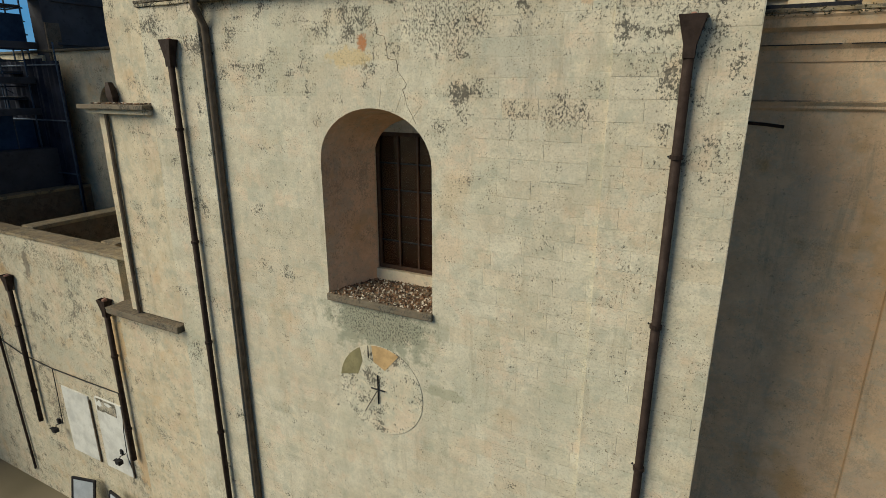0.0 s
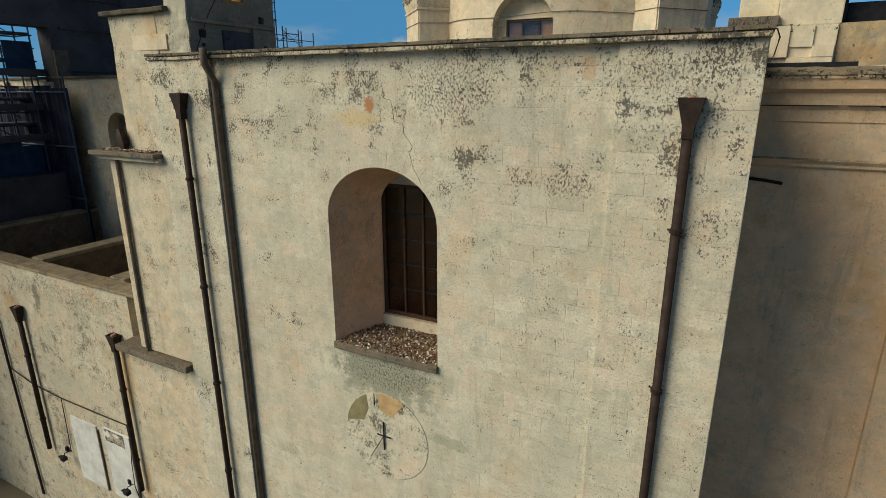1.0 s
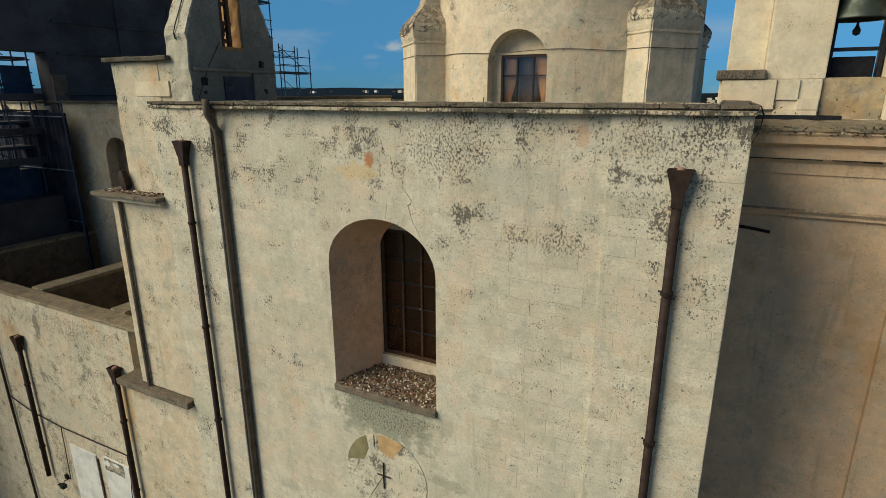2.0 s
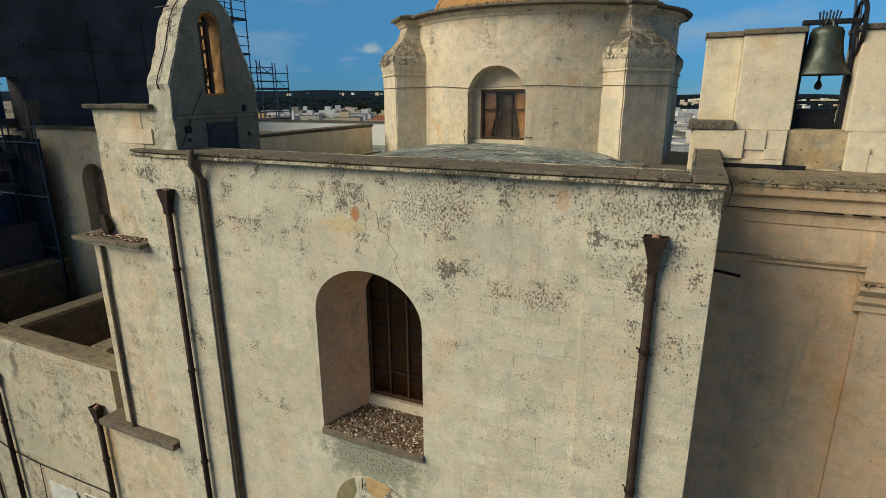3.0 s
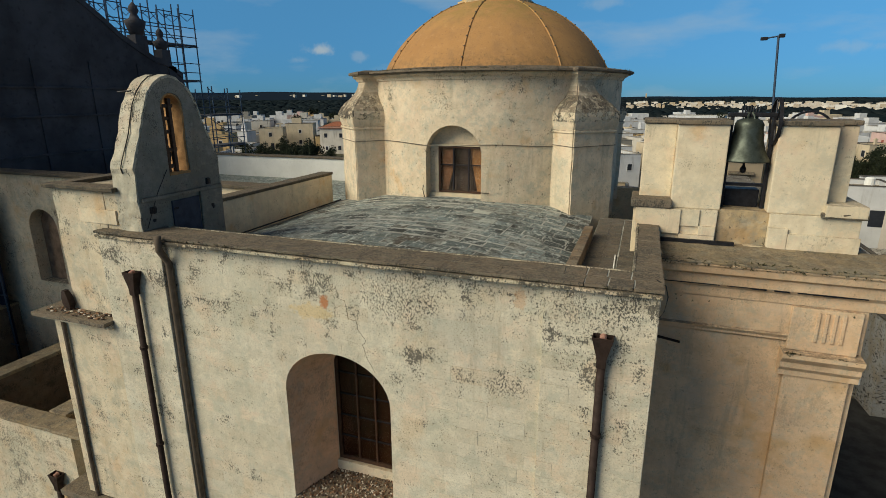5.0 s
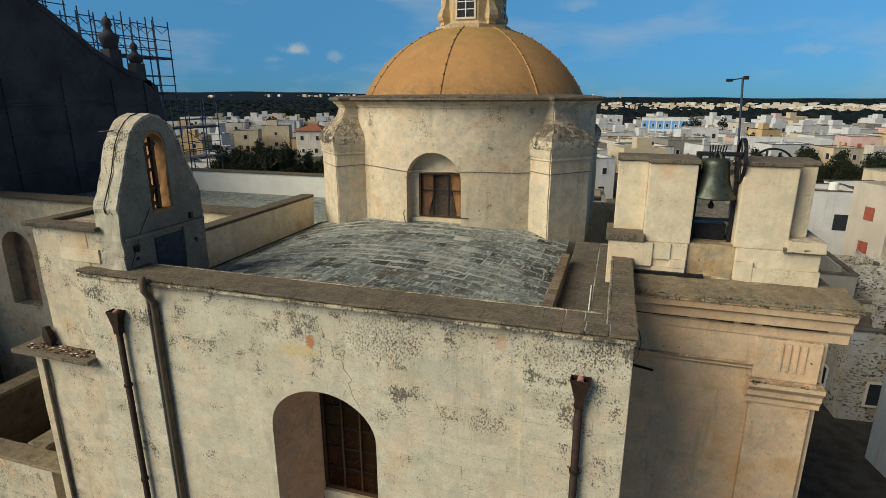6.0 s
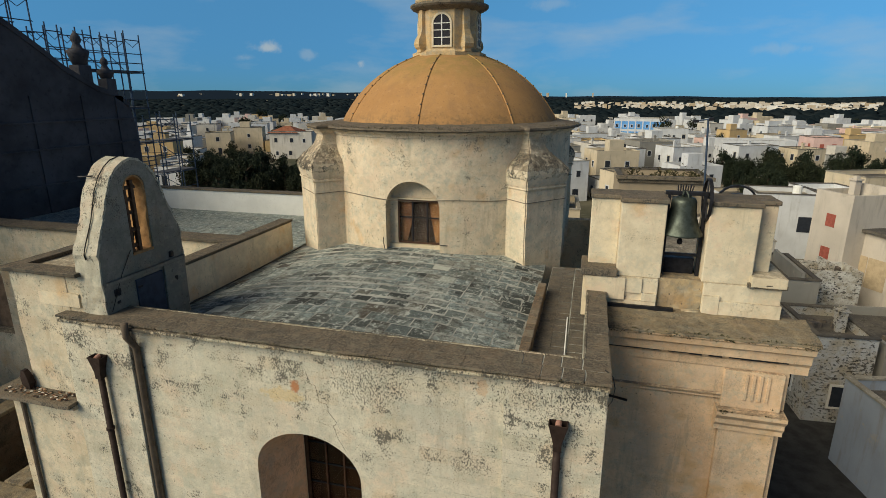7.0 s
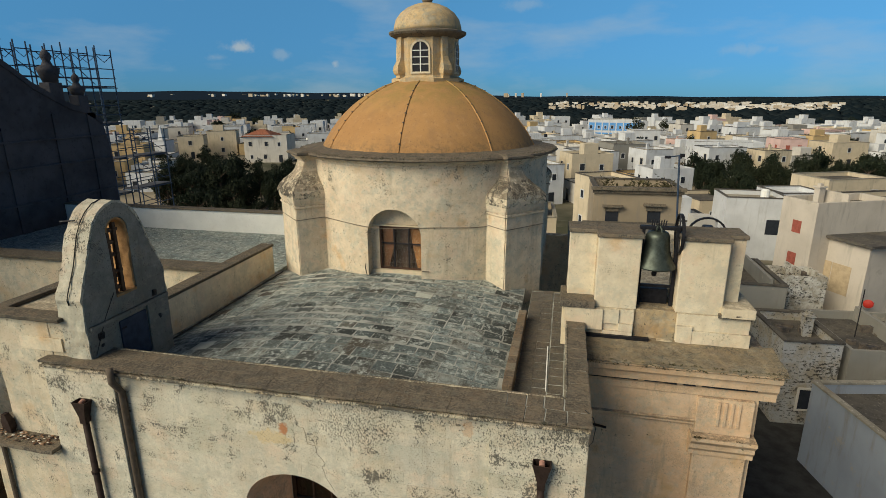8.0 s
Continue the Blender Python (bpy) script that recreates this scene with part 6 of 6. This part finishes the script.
house(22.6, 36.2, 7, 3.3, 11.2, 23, M_BEIGE, "tall whitewashed house with red-brown shutters", M_ROOF2, extras=24, openings=((1, 1.7, 9.2, SHUT_B), (1, 1.7, 6.7, SHUT_B)))
low_house = house(25.4, 34.0, 8, 5.1, 8.6, 27, M_BEIGE, "white house with a flat concrete roof edge", openings=((1, 1.8, 5.2, GATE), (1, 3.32, 5.2, GATE)))
eave = new("eave_slab", mesh_of("eave_slab", roughen(box(-0.35, 8.3, -0.35, 5.45, 9.152, 9.36, 0.02), 0.6, 0.02), M_ROOF2))
eave.parent = low_house
house(23.6, 62.5, 7, 6, 7.0, 0, WALLS[0], "whitewashed house beside a black roof tank", extras=2, openings=((0, 5.4, 3.2, PANE_C),))
house(31.8, 69.0, 6, 6, 6.6, 12, WALLS[0], "low white house with a pale roof", WALLS[0], windows=1)
house(41.5, 80.0, 10, 7, 7.0, 22, WALLS[2], "cream house with a brown roof", M_ROOF2, windows=2, storeys=2)
house(34.0, 50.0, 11, 8, 8.6, 22, WALLS[2], "ochre flat-roofed house with a chimney", M_ROOF2, windows=2, storeys=2, extras=2)
house(16.6, 31.2, 3.0, 6.5, 6.3, 0, WALLS[5], "grey rendered outhouse behind the belfry", M_ROOF2, windows=1, extras=16)
house(19.8, 33.4, 3.2, 2.6, 6.4, 4, M_RUBBLE, "rough rubble-stone outhouse in a yard", M_ROOF2, windows=1, extras=48)
house(17.6, 25.2, 3.2, 5.0, 4.9, 4, M_RUBBLE_GREY, "small grey yard building", M_ROOF2, windows=1, extras=40)
house(21.2, 25.4, 6.5, 6.5, 4.6, 4, WALLS[5], "low building with a stained dark roof", M_ROOF2, windows=1, extras=60)
# white wall given a dim blue-grey colour that holds its shade
house(20.1, 10.8, 8, 11, 4.25, 12, limewash("shaded_white_wall", (0.30, 0.33, 0.37), 0.7), "white house toned blue-grey as shaded, with a dark roof, across the lane", M_ROOF2, windows=0, extras=32)
lane = box(11.0, 20.0, 2.0, 27.0, 0.004, 0.05)
solid("lane", lane, plain("lane_asphalt", (0.045, 0.043, 0.04), 0.9, 0.4, 1.2), "dark worn asphalt lane beside the church", "lane", kind="structure")
house(14.5, 40.0, 5, 6, 6.6, 4, WALLS[1], "white house with a stepped roof", windows=1, storeys=2, extras=49)
house(13.5, 48.0, 6, 6, 6.8, 10, WALLS[0], "white house with stepped terraces", windows=1, storeys=2, extras=1)
house(9.0, 44.0, 4.5, 5, 7.4, 4, WALLS[2], "cream house behind the church", windows=1, storeys=2, extras=24)
house(-3.0, 40.0, 7, 7, 8.4, 4, WALLS[2], "cream house behind the dome", windows=1, storeys=2, extras=3)

dish = thing("satellite_dish", "red satellite dish on a bracket at a house corner", "satellite dish", at=(25.75, 33.6, 5.2))
part("bracket", tube([(26.45, 34.25, 5.1), (25.9, 33.75, 5.1), (25.78, 33.64, 5.2)], 0.025, 8), M_IRON, dish)
bowl = lathe([(0.02, 0.08), (0.17, 0.05), (0.29, 0.0), (0.31, 0.0), (0.31, 0.02), (0.17, 0.08), (0.02, 0.11)], 0, 0, 18)
bowl.transform(pose(25.75, 33.6, 5.22, 80, 0, -30))
part("bowl", bowl, plain("red_paint", (0.42, 0.03, 0.02), 0.5, 0.2, 5), dish)
for px, py in ((1.0, 2.0), (2.2, 1.2), (3.3, 1.6), (4.4, 1.1), (4.9, 2.2)):
    tufts("roof_plant", lambda q: (px + q.gauss(0, 0.3), py + q.gauss(0, 0.3), 13.15 + abs(q.gauss(0, 0.4))), 60, tall_house, int(px * 9), 0.22, "dry shrubs growing on the roof").location = (0, 0, 0)

blue = house(13.2, 244, 21, 10, 8.6, -12, WALLS[0], "long white and blue school building", M_ROOF, windows=7, storeys=2)
for z in (0.4, 4.6):
    b = new("blue_band", mesh_of("blue_band", box(-0.05, 21.05, -0.022, 0.0, z, z + 3.3), M_BLUEWALL))
    b.parent = blue
for k in range(8):
    b = new("white_pier", mesh_of("white_pier", box(k * 2.93 - 0.05, k * 2.93 + 0.4, -0.12, 0.0, 0, 8.6), WALLS[0]))
    b.parent = blue
house(61, 158, 7, 8, 7.2, 8, WALLS[3], "pink two-storey house with red windows", windows=2, storeys=2, shutters=True)
house(37, 147, 17, 9, 7.0, 2, WALLS[0], "long white house with small dark windows", windows=5, storeys=2)
house(19, 146, 9, 10, 7.0, 25, WALLS[0], "plain white block house", windows=1, storeys=2, extras=1)
house(26, 187, 9, 8, 7.4, 10, WALLS[0], "white house with arched windows", windows=3, storeys=2, extras=2)
rr = house(-90.2, 141.3, 13, 9, 7.6, 12, WALLS[1], "cream villa with a red tiled hipped roof", windows=3, storeys=2)
hip = sweep([[(-0.6, -0.6, 7.76), (9.0, -0.6, 7.76), (9.0, 9.6, 7.76), (-0.6, 9.6, 7.76)], [(3.6, 4.2, 9.6), (5.2, 4.2, 9.6), (5.2, 4.8, 9.6), (3.6, 4.8, 9.6)]])
hp = new("hip_roof", mesh_of("hip_roof", hip, M_TILES))
hp.parent = rr

KINDS = [("plain white house with flat roof", 0), ("white two-storey house with dark windows", 0), ("cream plastered house with flat roof", 2), ("warm white house with a parapet", 1), ("pale pink house with small windows", 3), ("ochre house with a flat roof", 4), ("grey unplastered house with a parapet", 5)]
WEIGHTS = [32, 27, 12, 16, 3, 4, 6]
taken = [(o.location.x, o.location.y) for o in scene.objects if o.name.startswith("house")]


def wooded(x, y):
    """The sector of gardens before the villa."""
    return -41 < math.degrees(math.atan2(x - 4, y + 8)) < -22 and 60 < math.hypot(x - 4, y + 8) < 184


def park(x, y):
    """Where trees stand instead of houses."""
    return wooded(x, y) or (28 < x < 66 and 86 < y < 132) or (66 < x < 95 and 112 < y < 150)


FAR_MATS = WALLS + [M_ROOF, M_ROOF2, M_DARKPANE]
far_v, far_f, far_m = [], [], []


def far_block(m, x0, x1, y0, y1, z0, z1, side, top):
    """A closed block: one material for its sides, one for its top."""
    b = len(far_v)
    far_v.extend(tuple(m @ Vector((x, y, z))) for z in (z0, z1) for x, y in ((x0, y0), (x1, y0), (x1, y1), (x0, y1)))
    far_f.extend(((b, b + 1, b + 5, b + 4), (b + 1, b + 2, b + 6, b + 5), (b + 2, b + 3, b + 7, b + 6), (b + 3, b, b + 4, b + 7), (b + 4, b + 5, b + 6, b + 7), (b + 3, b + 2, b + 1, b)))
    far_m.extend((side, side, side, side, top, side))


def far_house(x, y, w, d, h, turn, wall_index, r):
    """A house too far off to pick out: block, parapet rim, roof room, dark openings."""
    m = pose(x, y, 0, 0, 0, math.degrees(turn))
    top = 6 if r.random() < 0.7 else 7
    far_block(m, 0, w, 0, d, 0, h - 0.5, wall_index, top)
    for x0, x1, y0, y1 in ((0, w, 0, 0.25), (0, w, d - 0.25, d), (0, 0.25, 0.25, d - 0.25), (w - 0.25, w, 0.25, d - 0.25)):
        far_block(m, x0, x1, y0, y1, h - 0.5, h, wall_index, wall_index)
    if r.random() < 0.5:
        a, b = r.uniform(0.1, 0.5) * w, r.uniform(0.2, 0.5) * d
        far_block(m, a, a + 0.35 * w, b, b + 0.35 * d, h - 0.5, h + 1.9, wall_index, top)
    for k in range(2):
        u = w * (0.25 + 0.5 * k)
        for z in ((1.0, 4.2) if h > 5 else (1.1,)):
            far_block(m, u - 0.5, u + 0.5, -0.06, 0.1, z, z + 1.3, 8, 8)
    far_block(m, -0.06, 0.1, d * 0.5 - 0.5, d * 0.5 + 0.5, 1.1, 2.4, 8, 8)


rng, west = random.Random(21), random.Random(4)
ca, sa = math.cos(radians(22)), math.sin(radians(22))
for i in range(-36, 40):
    for j in range(2, 38):
        gx, gy = i * 12.4 + rng.uniform(-1.5, 1.5) + 4 * (j % 3 == 0), 42 + j * 11.8 + rng.uniform(-1.5, 1.5)
        x, y = gx * ca - (gy - 42) * sa * 0.25, gy + gx * sa * 0.35
        r = west if -100 < x < -24 and 30 < y < 140 else rng
        dist = math.hypot(x - 4, y + 8)
        az = math.degrees(math.atan2(x - 4, y + 8))
        if r is west and dist < 128:
            continue
        if not (75 < dist < 340 and -56 < az < 33) or park(x, y) or (abs(x - 0.7) < 4 and abs(y - 76.5) < 4) or r.random() < 0.12 + 0.3 * (dist > 270):
            continue
        if any(abs(x - a) < 11 and abs(y - b) < 10 for a, b in taken[:24]):
            continue
        label, wm = r.choices(KINDS, WEIGHTS if r is rng else (40, 30, 8, 16, 0, 0, 6))[0]
        st = r.choice((1, 1, 2, 2, 2))
        if 140 < y < 250 and 4 < x < 48:
            st = 1
        far = dist > 180
        if dist > 255:
            far_house(x, y, r.uniform(5.5, 10.5), r.uniform(6, 9.5), st * r.uniform(2.9, 3.7) + 0.8, radians(22 + r.uniform(-6, 6)), wm, r)
            continue
        house(x, y, r.uniform(5.5, 10.5), r.uniform(6, 9.5), st * r.uniform(2.9, 3.7) + 0.3, 22 + r.uniform(-6, 6), WALLS[wm], label, windows=1 if far else 2, storeys=st, extras=r.choice((0, 1, 17, 2, 3, 12, 6, 8, 24, 40, 33)), rng=r)

chapel = house(-119.0, 131.5, 8, 6, 6.2, 12, WALLS[0], "small white chapel with a pointed spire", M_ROOF2, windows=1)
sp = new("spire", mesh_of("spire", sweep([[(6.0, 0.3, 6.8), (7.6, 0.3, 6.8), (7.6, 1.9, 6.8), (6.0, 1.9, 6.8)], [(6.7, 1.0, 11.2), (6.9, 1.0, 11.2), (6.9, 1.2, 11.2), (6.7, 1.2, 11.2)]]), WALLS[0]))
sp.parent = chapel

fm = bpy.data.meshes.new("far_housing")
fm.from_pydata(far_v, [], far_f)
for mt in FAR_MATS:
    fm.materials.append(mt)
fm.polygons.foreach_set("material_index", far_m)
tagged(new("far_housing", fm), "far rows of white and cream flat-roofed houses", "houses", kind="stuff")


# ---- trees ----
def foliage(name, a, b, spec=0.2):
    n = Nodes(name)
    info = n.add("ShaderNodeNewGeometry")
    c = n.mix(info.outputs["Random Per Island"], a, b)
    return n.finish(c, 0.75 if spec else 1.0, None, spec=spec)


M_LEAF = foliage("dark_leaf", (0.009, 0.014, 0.007), (0.026, 0.032, 0.013))
M_PINE = foliage("pine_leaf", (0.009, 0.016, 0.009), (0.023, 0.031, 0.015))
M_BARK = plain("bark", (0.09, 0.065, 0.045), 0.95, 0.35, 4)


def tree_meshes(seed, tall):
    r = random.Random(seed)
    trunk = tube([(0, 0, -0.2), (0.1, 0.05, 1.5), (0.0, 0.1, 3.2 + tall)], 0.22, 8)
    clumps = []
    for k in range(15):
        a, z = r.uniform(0, 6.28), 1.3 + r.uniform(0, 3.6 + tall * 1.5)
        e = Vector((math.cos(a) * r.uniform(0.9, 2.1), math.sin(a) * r.uniform(0.9, 2.1), z))
        tube([(0, 0, max(0.3, z - 1.4)), tuple(e * 0.6 + Vector((0, 0, z * 0.4 - 0.4))), tuple(e)], 0.07, 5, bm=trunk)
        clumps.append((e, r.uniform(0.8, 1.4)))
    clumps.append((Vector((0, 0, 5.4 + tall * 1.5)), 1.2))
    leaf = bmesh.new()
    for c, s in clumps:
        for _ in range(130):
            d = Vector((r.gauss(0, 1), r.gauss(0, 1), r.gauss(0, 0.8))).normalized() * s * r.uniform(0.55, 1.05)
            p, q = c + d, Euler((r.random() * 6, r.random() * 6, r.random() * 6)).to_matrix()
            w = r.uniform(0.16, 0.30)
            vs = [leaf.verts.new(p + q @ Vector(o)) for o in ((-w, 0, 0), (0, -w * 0.5, 0.05), (w, 0, 0), (0, w * 0.5, 0.05))]
            leaf.faces.new(vs)
    me = bpy.data.meshes.new("crown")
    leaf.to_mesh(me)
    leaf.free()
    return mesh_of("trunk", trunk, M_BARK), me


TREES = []
for seed, tall, lm in ((1, 0, M_LEAF), (2, 1.0, M_LEAF), (3, 2.2, M_PINE), (4, 0.6, M_PINE), (5, 1.6, M_LEAF)):
    tm, cm = tree_meshes(seed, tall)
    cm.materials.append(lm)
    TREES.append((tm, cm))


def tree(x, y, s, v, spin):
    t = thing("tree", "dark green leafy tree with a rounded uneven crown", "tree", "trees in the town", at=(x, y, 0))
    t.scale, t.rotation_euler = (s, s, s), (0, 0, spin)
    for nm, me in zip(("trunk", "crown"), TREES[v]):
        o = new(nm, me)
        o.parent = t


rt = random.Random(5)
for _ in range(150):
    az, dist = radians(rt.uniform(-40.5, -23)), rt.triangular(72, 182, 112)
    if dist > 126 and -0.59 < az < -0.47:
        continue
    tree(4 + dist * math.sin(az), dist * math.cos(az) - 8, rt.uniform(0.5, 0.78) if rt.random() < 0.8 or dist > 112 else rt.uniform(0.85, 1.1), rt.randrange(5), rt.random() * 6)
for _ in range(72):
    x, y = rt.uniform(29, 68), rt.uniform(90, 132)
    tree(x, y, rt.uniform(0.55, 0.85), rt.randrange(5), rt.random() * 6)
for _ in range(20):
    tree(rt.uniform(66, 95), rt.uniform(112, 150), rt.uniform(0.5, 0.9), rt.randrange(5), rt.random() * 6)
for _ in range(75):
    x, y = rt.uniform(-240, 200), rt.uniform(90, 330)
    if math.hypot(x, y) > 90:
        tree(x, y, rt.uniform(0.7, 1.25), rt.randrange(5), rt.random() * 6)

# ---- distance: woods to the horizon and a far bright town ----
woods = bmesh.new()
rw = random.Random(9)
ico = bmesh.new()
bmesh.ops.create_icosphere(ico, subdivisions=1, radius=1.0)
ico_v, ico_f = [tuple(v.co) for v in ico.verts], [tuple(v.index for v in f.verts) for f in ico.faces]
ico.free()
wv, wf = [], []


def clump(x, y, z, r, h):
    base = len(wv)
    for a, b, c in ico_v:
        k = rw.uniform(0.75, 1.2)
        wv.append((x + a * r * k, y + b * r * k, z + c * h * k))
    wf.extend(tuple(base + i for i in f) for f in ico_f)


for _ in range(9500):
    az, u = radians(rw.uniform(-60, 40)), rw.random()
    dist = 335 + 2700 * u * u
    clump(4 + dist * math.sin(az), dist * math.cos(az), 1.0, rw.uniform(3.5, 7.5) * (1 + dist / 1500), rw.uniform(3.0, 5.5))
wm = bpy.data.meshes.new("woods")
wm.from_pydata(wv, [], wf)
wm.shade_smooth()
# blue of the distance haze is mixed into the leaf colours
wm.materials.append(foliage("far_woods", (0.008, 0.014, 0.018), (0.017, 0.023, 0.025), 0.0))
tagged(new("woods", wm), "dark woods tinted blue for haze, stretching to the horizon", "woods", kind="stuff")
# low hills that close the horizon over the woods, distance haze put into their colour
hills = bmesh.new()
crest = []
for k in range(121):
    az = -70 + k
    lift = 46 / (1 + math.exp((az + 14) / 7)) + 6 + 3.0 * math.sin(az * 0.31) + 2.0 * math.sin(az * 0.83 + 1)
    crest.append((radians(az), max(4.0, lift)))
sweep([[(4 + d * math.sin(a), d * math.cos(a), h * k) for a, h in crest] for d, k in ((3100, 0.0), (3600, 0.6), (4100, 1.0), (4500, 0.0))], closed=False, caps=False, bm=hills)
tagged(part("hills", hills, foliage("hazy_hills", (0.014, 0.023, 0.036), (0.014, 0.023, 0.036), 0.0), None, smooth=True), "low hills tinted blue-grey for haze along the horizon", "hills", kind="structure")

ft = bmesh.new()
for _ in range(300):
    az, dist = radians(rw.uniform(-2, 23)), rw.uniform(640, 1100)
    x, y, w, h = 4 + dist * math.sin(az), dist * math.cos(az), rw.uniform(2.5, 8), rw.choice((3, 4, 5, 6.5))
    box(x, x + w, y, y + rw.uniform(6, 14), 0, h + 1.5, bm=ft)
for _ in range(70):
    az, dist = radians(rw.gauss(-22, 9)), rw.uniform(3350, 3560)
    x, y, w = 4 + dist * math.sin(az), dist * math.cos(az), rw.uniform(6, 26)
    box(x, x + w, y, y + 20, 8, rw.uniform(24, 33), bm=ft)
tagged(part("distant_town", ft, foliage("distant_walls", (0.78, 0.75, 0.68), (0.44, 0.34, 0.22)), None), "far bright town beyond the woods", "town", kind="stuff")

# ---- roof slabs, one by one ----
slabs = []
for k in range(5):
    rs = random.Random(30 + k)
    j = [(rs.uniform(-0.012, 0.012), rs.uniform(-0.012, 0.012)) for _ in range(4)]
    q = [(-0.5 + j[0][0], -0.5 + j[0][1]), (0.5 + j[1][0], -0.5 + j[1][1]), (0.5 + j[2][0], 0.5 + j[2][1]), (-0.5 + j[3][0], 0.5 + j[3][1])]
    slabs.append(mesh_of("slab", sweep([[(a, b, 0.0) for a, b in q], [(a, b, 0.028) for a, b in q], [(a * 0.96, b * 0.955, 0.036) for a, b in q]]), M_TILE))
rs = random.Random(77)
rest_v, rest_f = [], []
y, row, laid = VY0 + 0.03, 0, 0
while y < 7.5:
    dy = 0.42
    x = VX0 + 0.02 + (0.2 if row % 2 else 0.0)
    while x < VX1 - 0.12:
        w = min(rs.uniform(0.36, 0.52), VX1 - x)
        mx, my = x + w / 2, y + dy / 2
        slope = math.degrees(math.atan2(vault_z(mx + 0.1, my) - vault_z(mx - 0.1, my), 0.2))
        lie = pose(mx, my, vault_z(mx, my) - 0.0352 + rs.uniform(-0.0005, 0.0015), rs.uniform(-0.3, 0.3), -slope + rs.uniform(-0.3, 0.3), rs.uniform(-0.5, 0.5)) @ Matrix.Diagonal((w - 0.013, dy - 0.012, 1, 1))
        me = slabs[rs.randrange(5)]
        if laid < 300:
            ob = new("slab", me)
            ob.parent = roof
            ob.matrix_basis = Matrix.Translation(-roof.location) @ lie
        else:
            base = len(rest_v)
            rest_v.extend(tuple(lie @ v.co - roof.location) for v in me.vertices)
            rest_f.extend(tuple(base + i for i in p.vertices) for p in me.polygons)
        laid += 1
        x += w
    y += dy
    row += 1
rest = bpy.data.meshes.new("far_paving")
rest.from_pydata(rest_v, [], rest_f)
rest.materials.append(M_TILE_REST)
far = new("far_paving", rest)
far.parent = roof
tagged(far, "lichen-grey roof slabs near the drum", kind="stuff")

# ---- facing blocks of the facade, course by course ----
bl = random.Random(55)
unit = []
for k in range(4):
    e = [bl.uniform(0.0, 0.012) for _ in range(4)]
    q = [(-0.5 + e[0], -0.5 + e[1]), (0.5 - e[2], -0.5 + e[3]), (0.5 - e[1], 0.5 - e[0]), (-0.5 + e[3], 0.5 - e[2])]
    unit.append(mesh_of("block", sweep([[(a, 0.02, b) for a, b in q], [(a, -0.5, b) for a, b in q], [(a * 0.985, -1.0, b * 0.97) for a, b in q]]), M_BLOCK))
fields = ((facade_wall, -3.40, 3.495, 0.0), (left_pilaster, XL - 0.01, -3.605, -0.13), (right_pilaster, 3.505, XR + 0.01, -0.06))
rest_v, rest_f, laid = [], [], 0
z = TOP - 0.004
row = 0
while z > 4.2:
    h = bl.choice((0.25, 0.265, 0.28, 0.29))
    for wall_part, x0, x1, face in fields:
        x = x0 - (bl.uniform(0.05, 0.4) if row % 2 else 0.0)
        while x < x1 - 0.03:
            w = bl.uniform(0.42, 0.66)
            a, b = max(x, x0), min(x + w, x1)
            x += w
            cx, cz = (a + b) / 2, z - h / 2
            near = math.hypot((max(a, min(WC, b)) - WC) / 1.44, (max(z - h, min(WZ1, z)) - WZ1) / (WR + 0.38)) if z > WZ1 else (0.0 if a < WX1 + 0.03 and b > WX0 - 0.03 and z > WZ0 - 0.14 else 2.0)
            dial_gap = math.hypot(cx - DX, cz - DZ) < 1.2
            if b - a < 0.08 or (face == 0.0 and (near < 1.0 or dial_gap)) or bl.random() < 0.06:
                continue
            lie = pose(cx, face, cz, 0, 0, bl.uniform(-0.06, 0.06)) @ Matrix.Diagonal((b - a - 0.004, bl.uniform(0.0010, 0.0034) * (1.1 if cx > 1.5 else 0.55), h - 0.004, 1))
            me = unit[bl.randrange(4)]
            if laid < 300:
                ob = new("block", me)
                ob.parent = wall_part
                ob.matrix_basis = lie
            else:
                base = len(rest_v)
                rest_v.extend(tuple(lie @ v.co) for v in me.vertices)
                rest_f.extend(tuple(base + i for i in p.vertices) for p in me.polygons)
            laid += 1
    z -= h
    row += 1
rest = bpy.data.meshes.new("lower_facing")
rest.from_pydata(rest_v, [], rest_f)
rest.materials.append(M_BLOCK_REST)
low = new("lower_facing", rest)
low.parent = facade_wall
tagged(low, "lower courses of cream limestone facing blocks", kind="stuff")
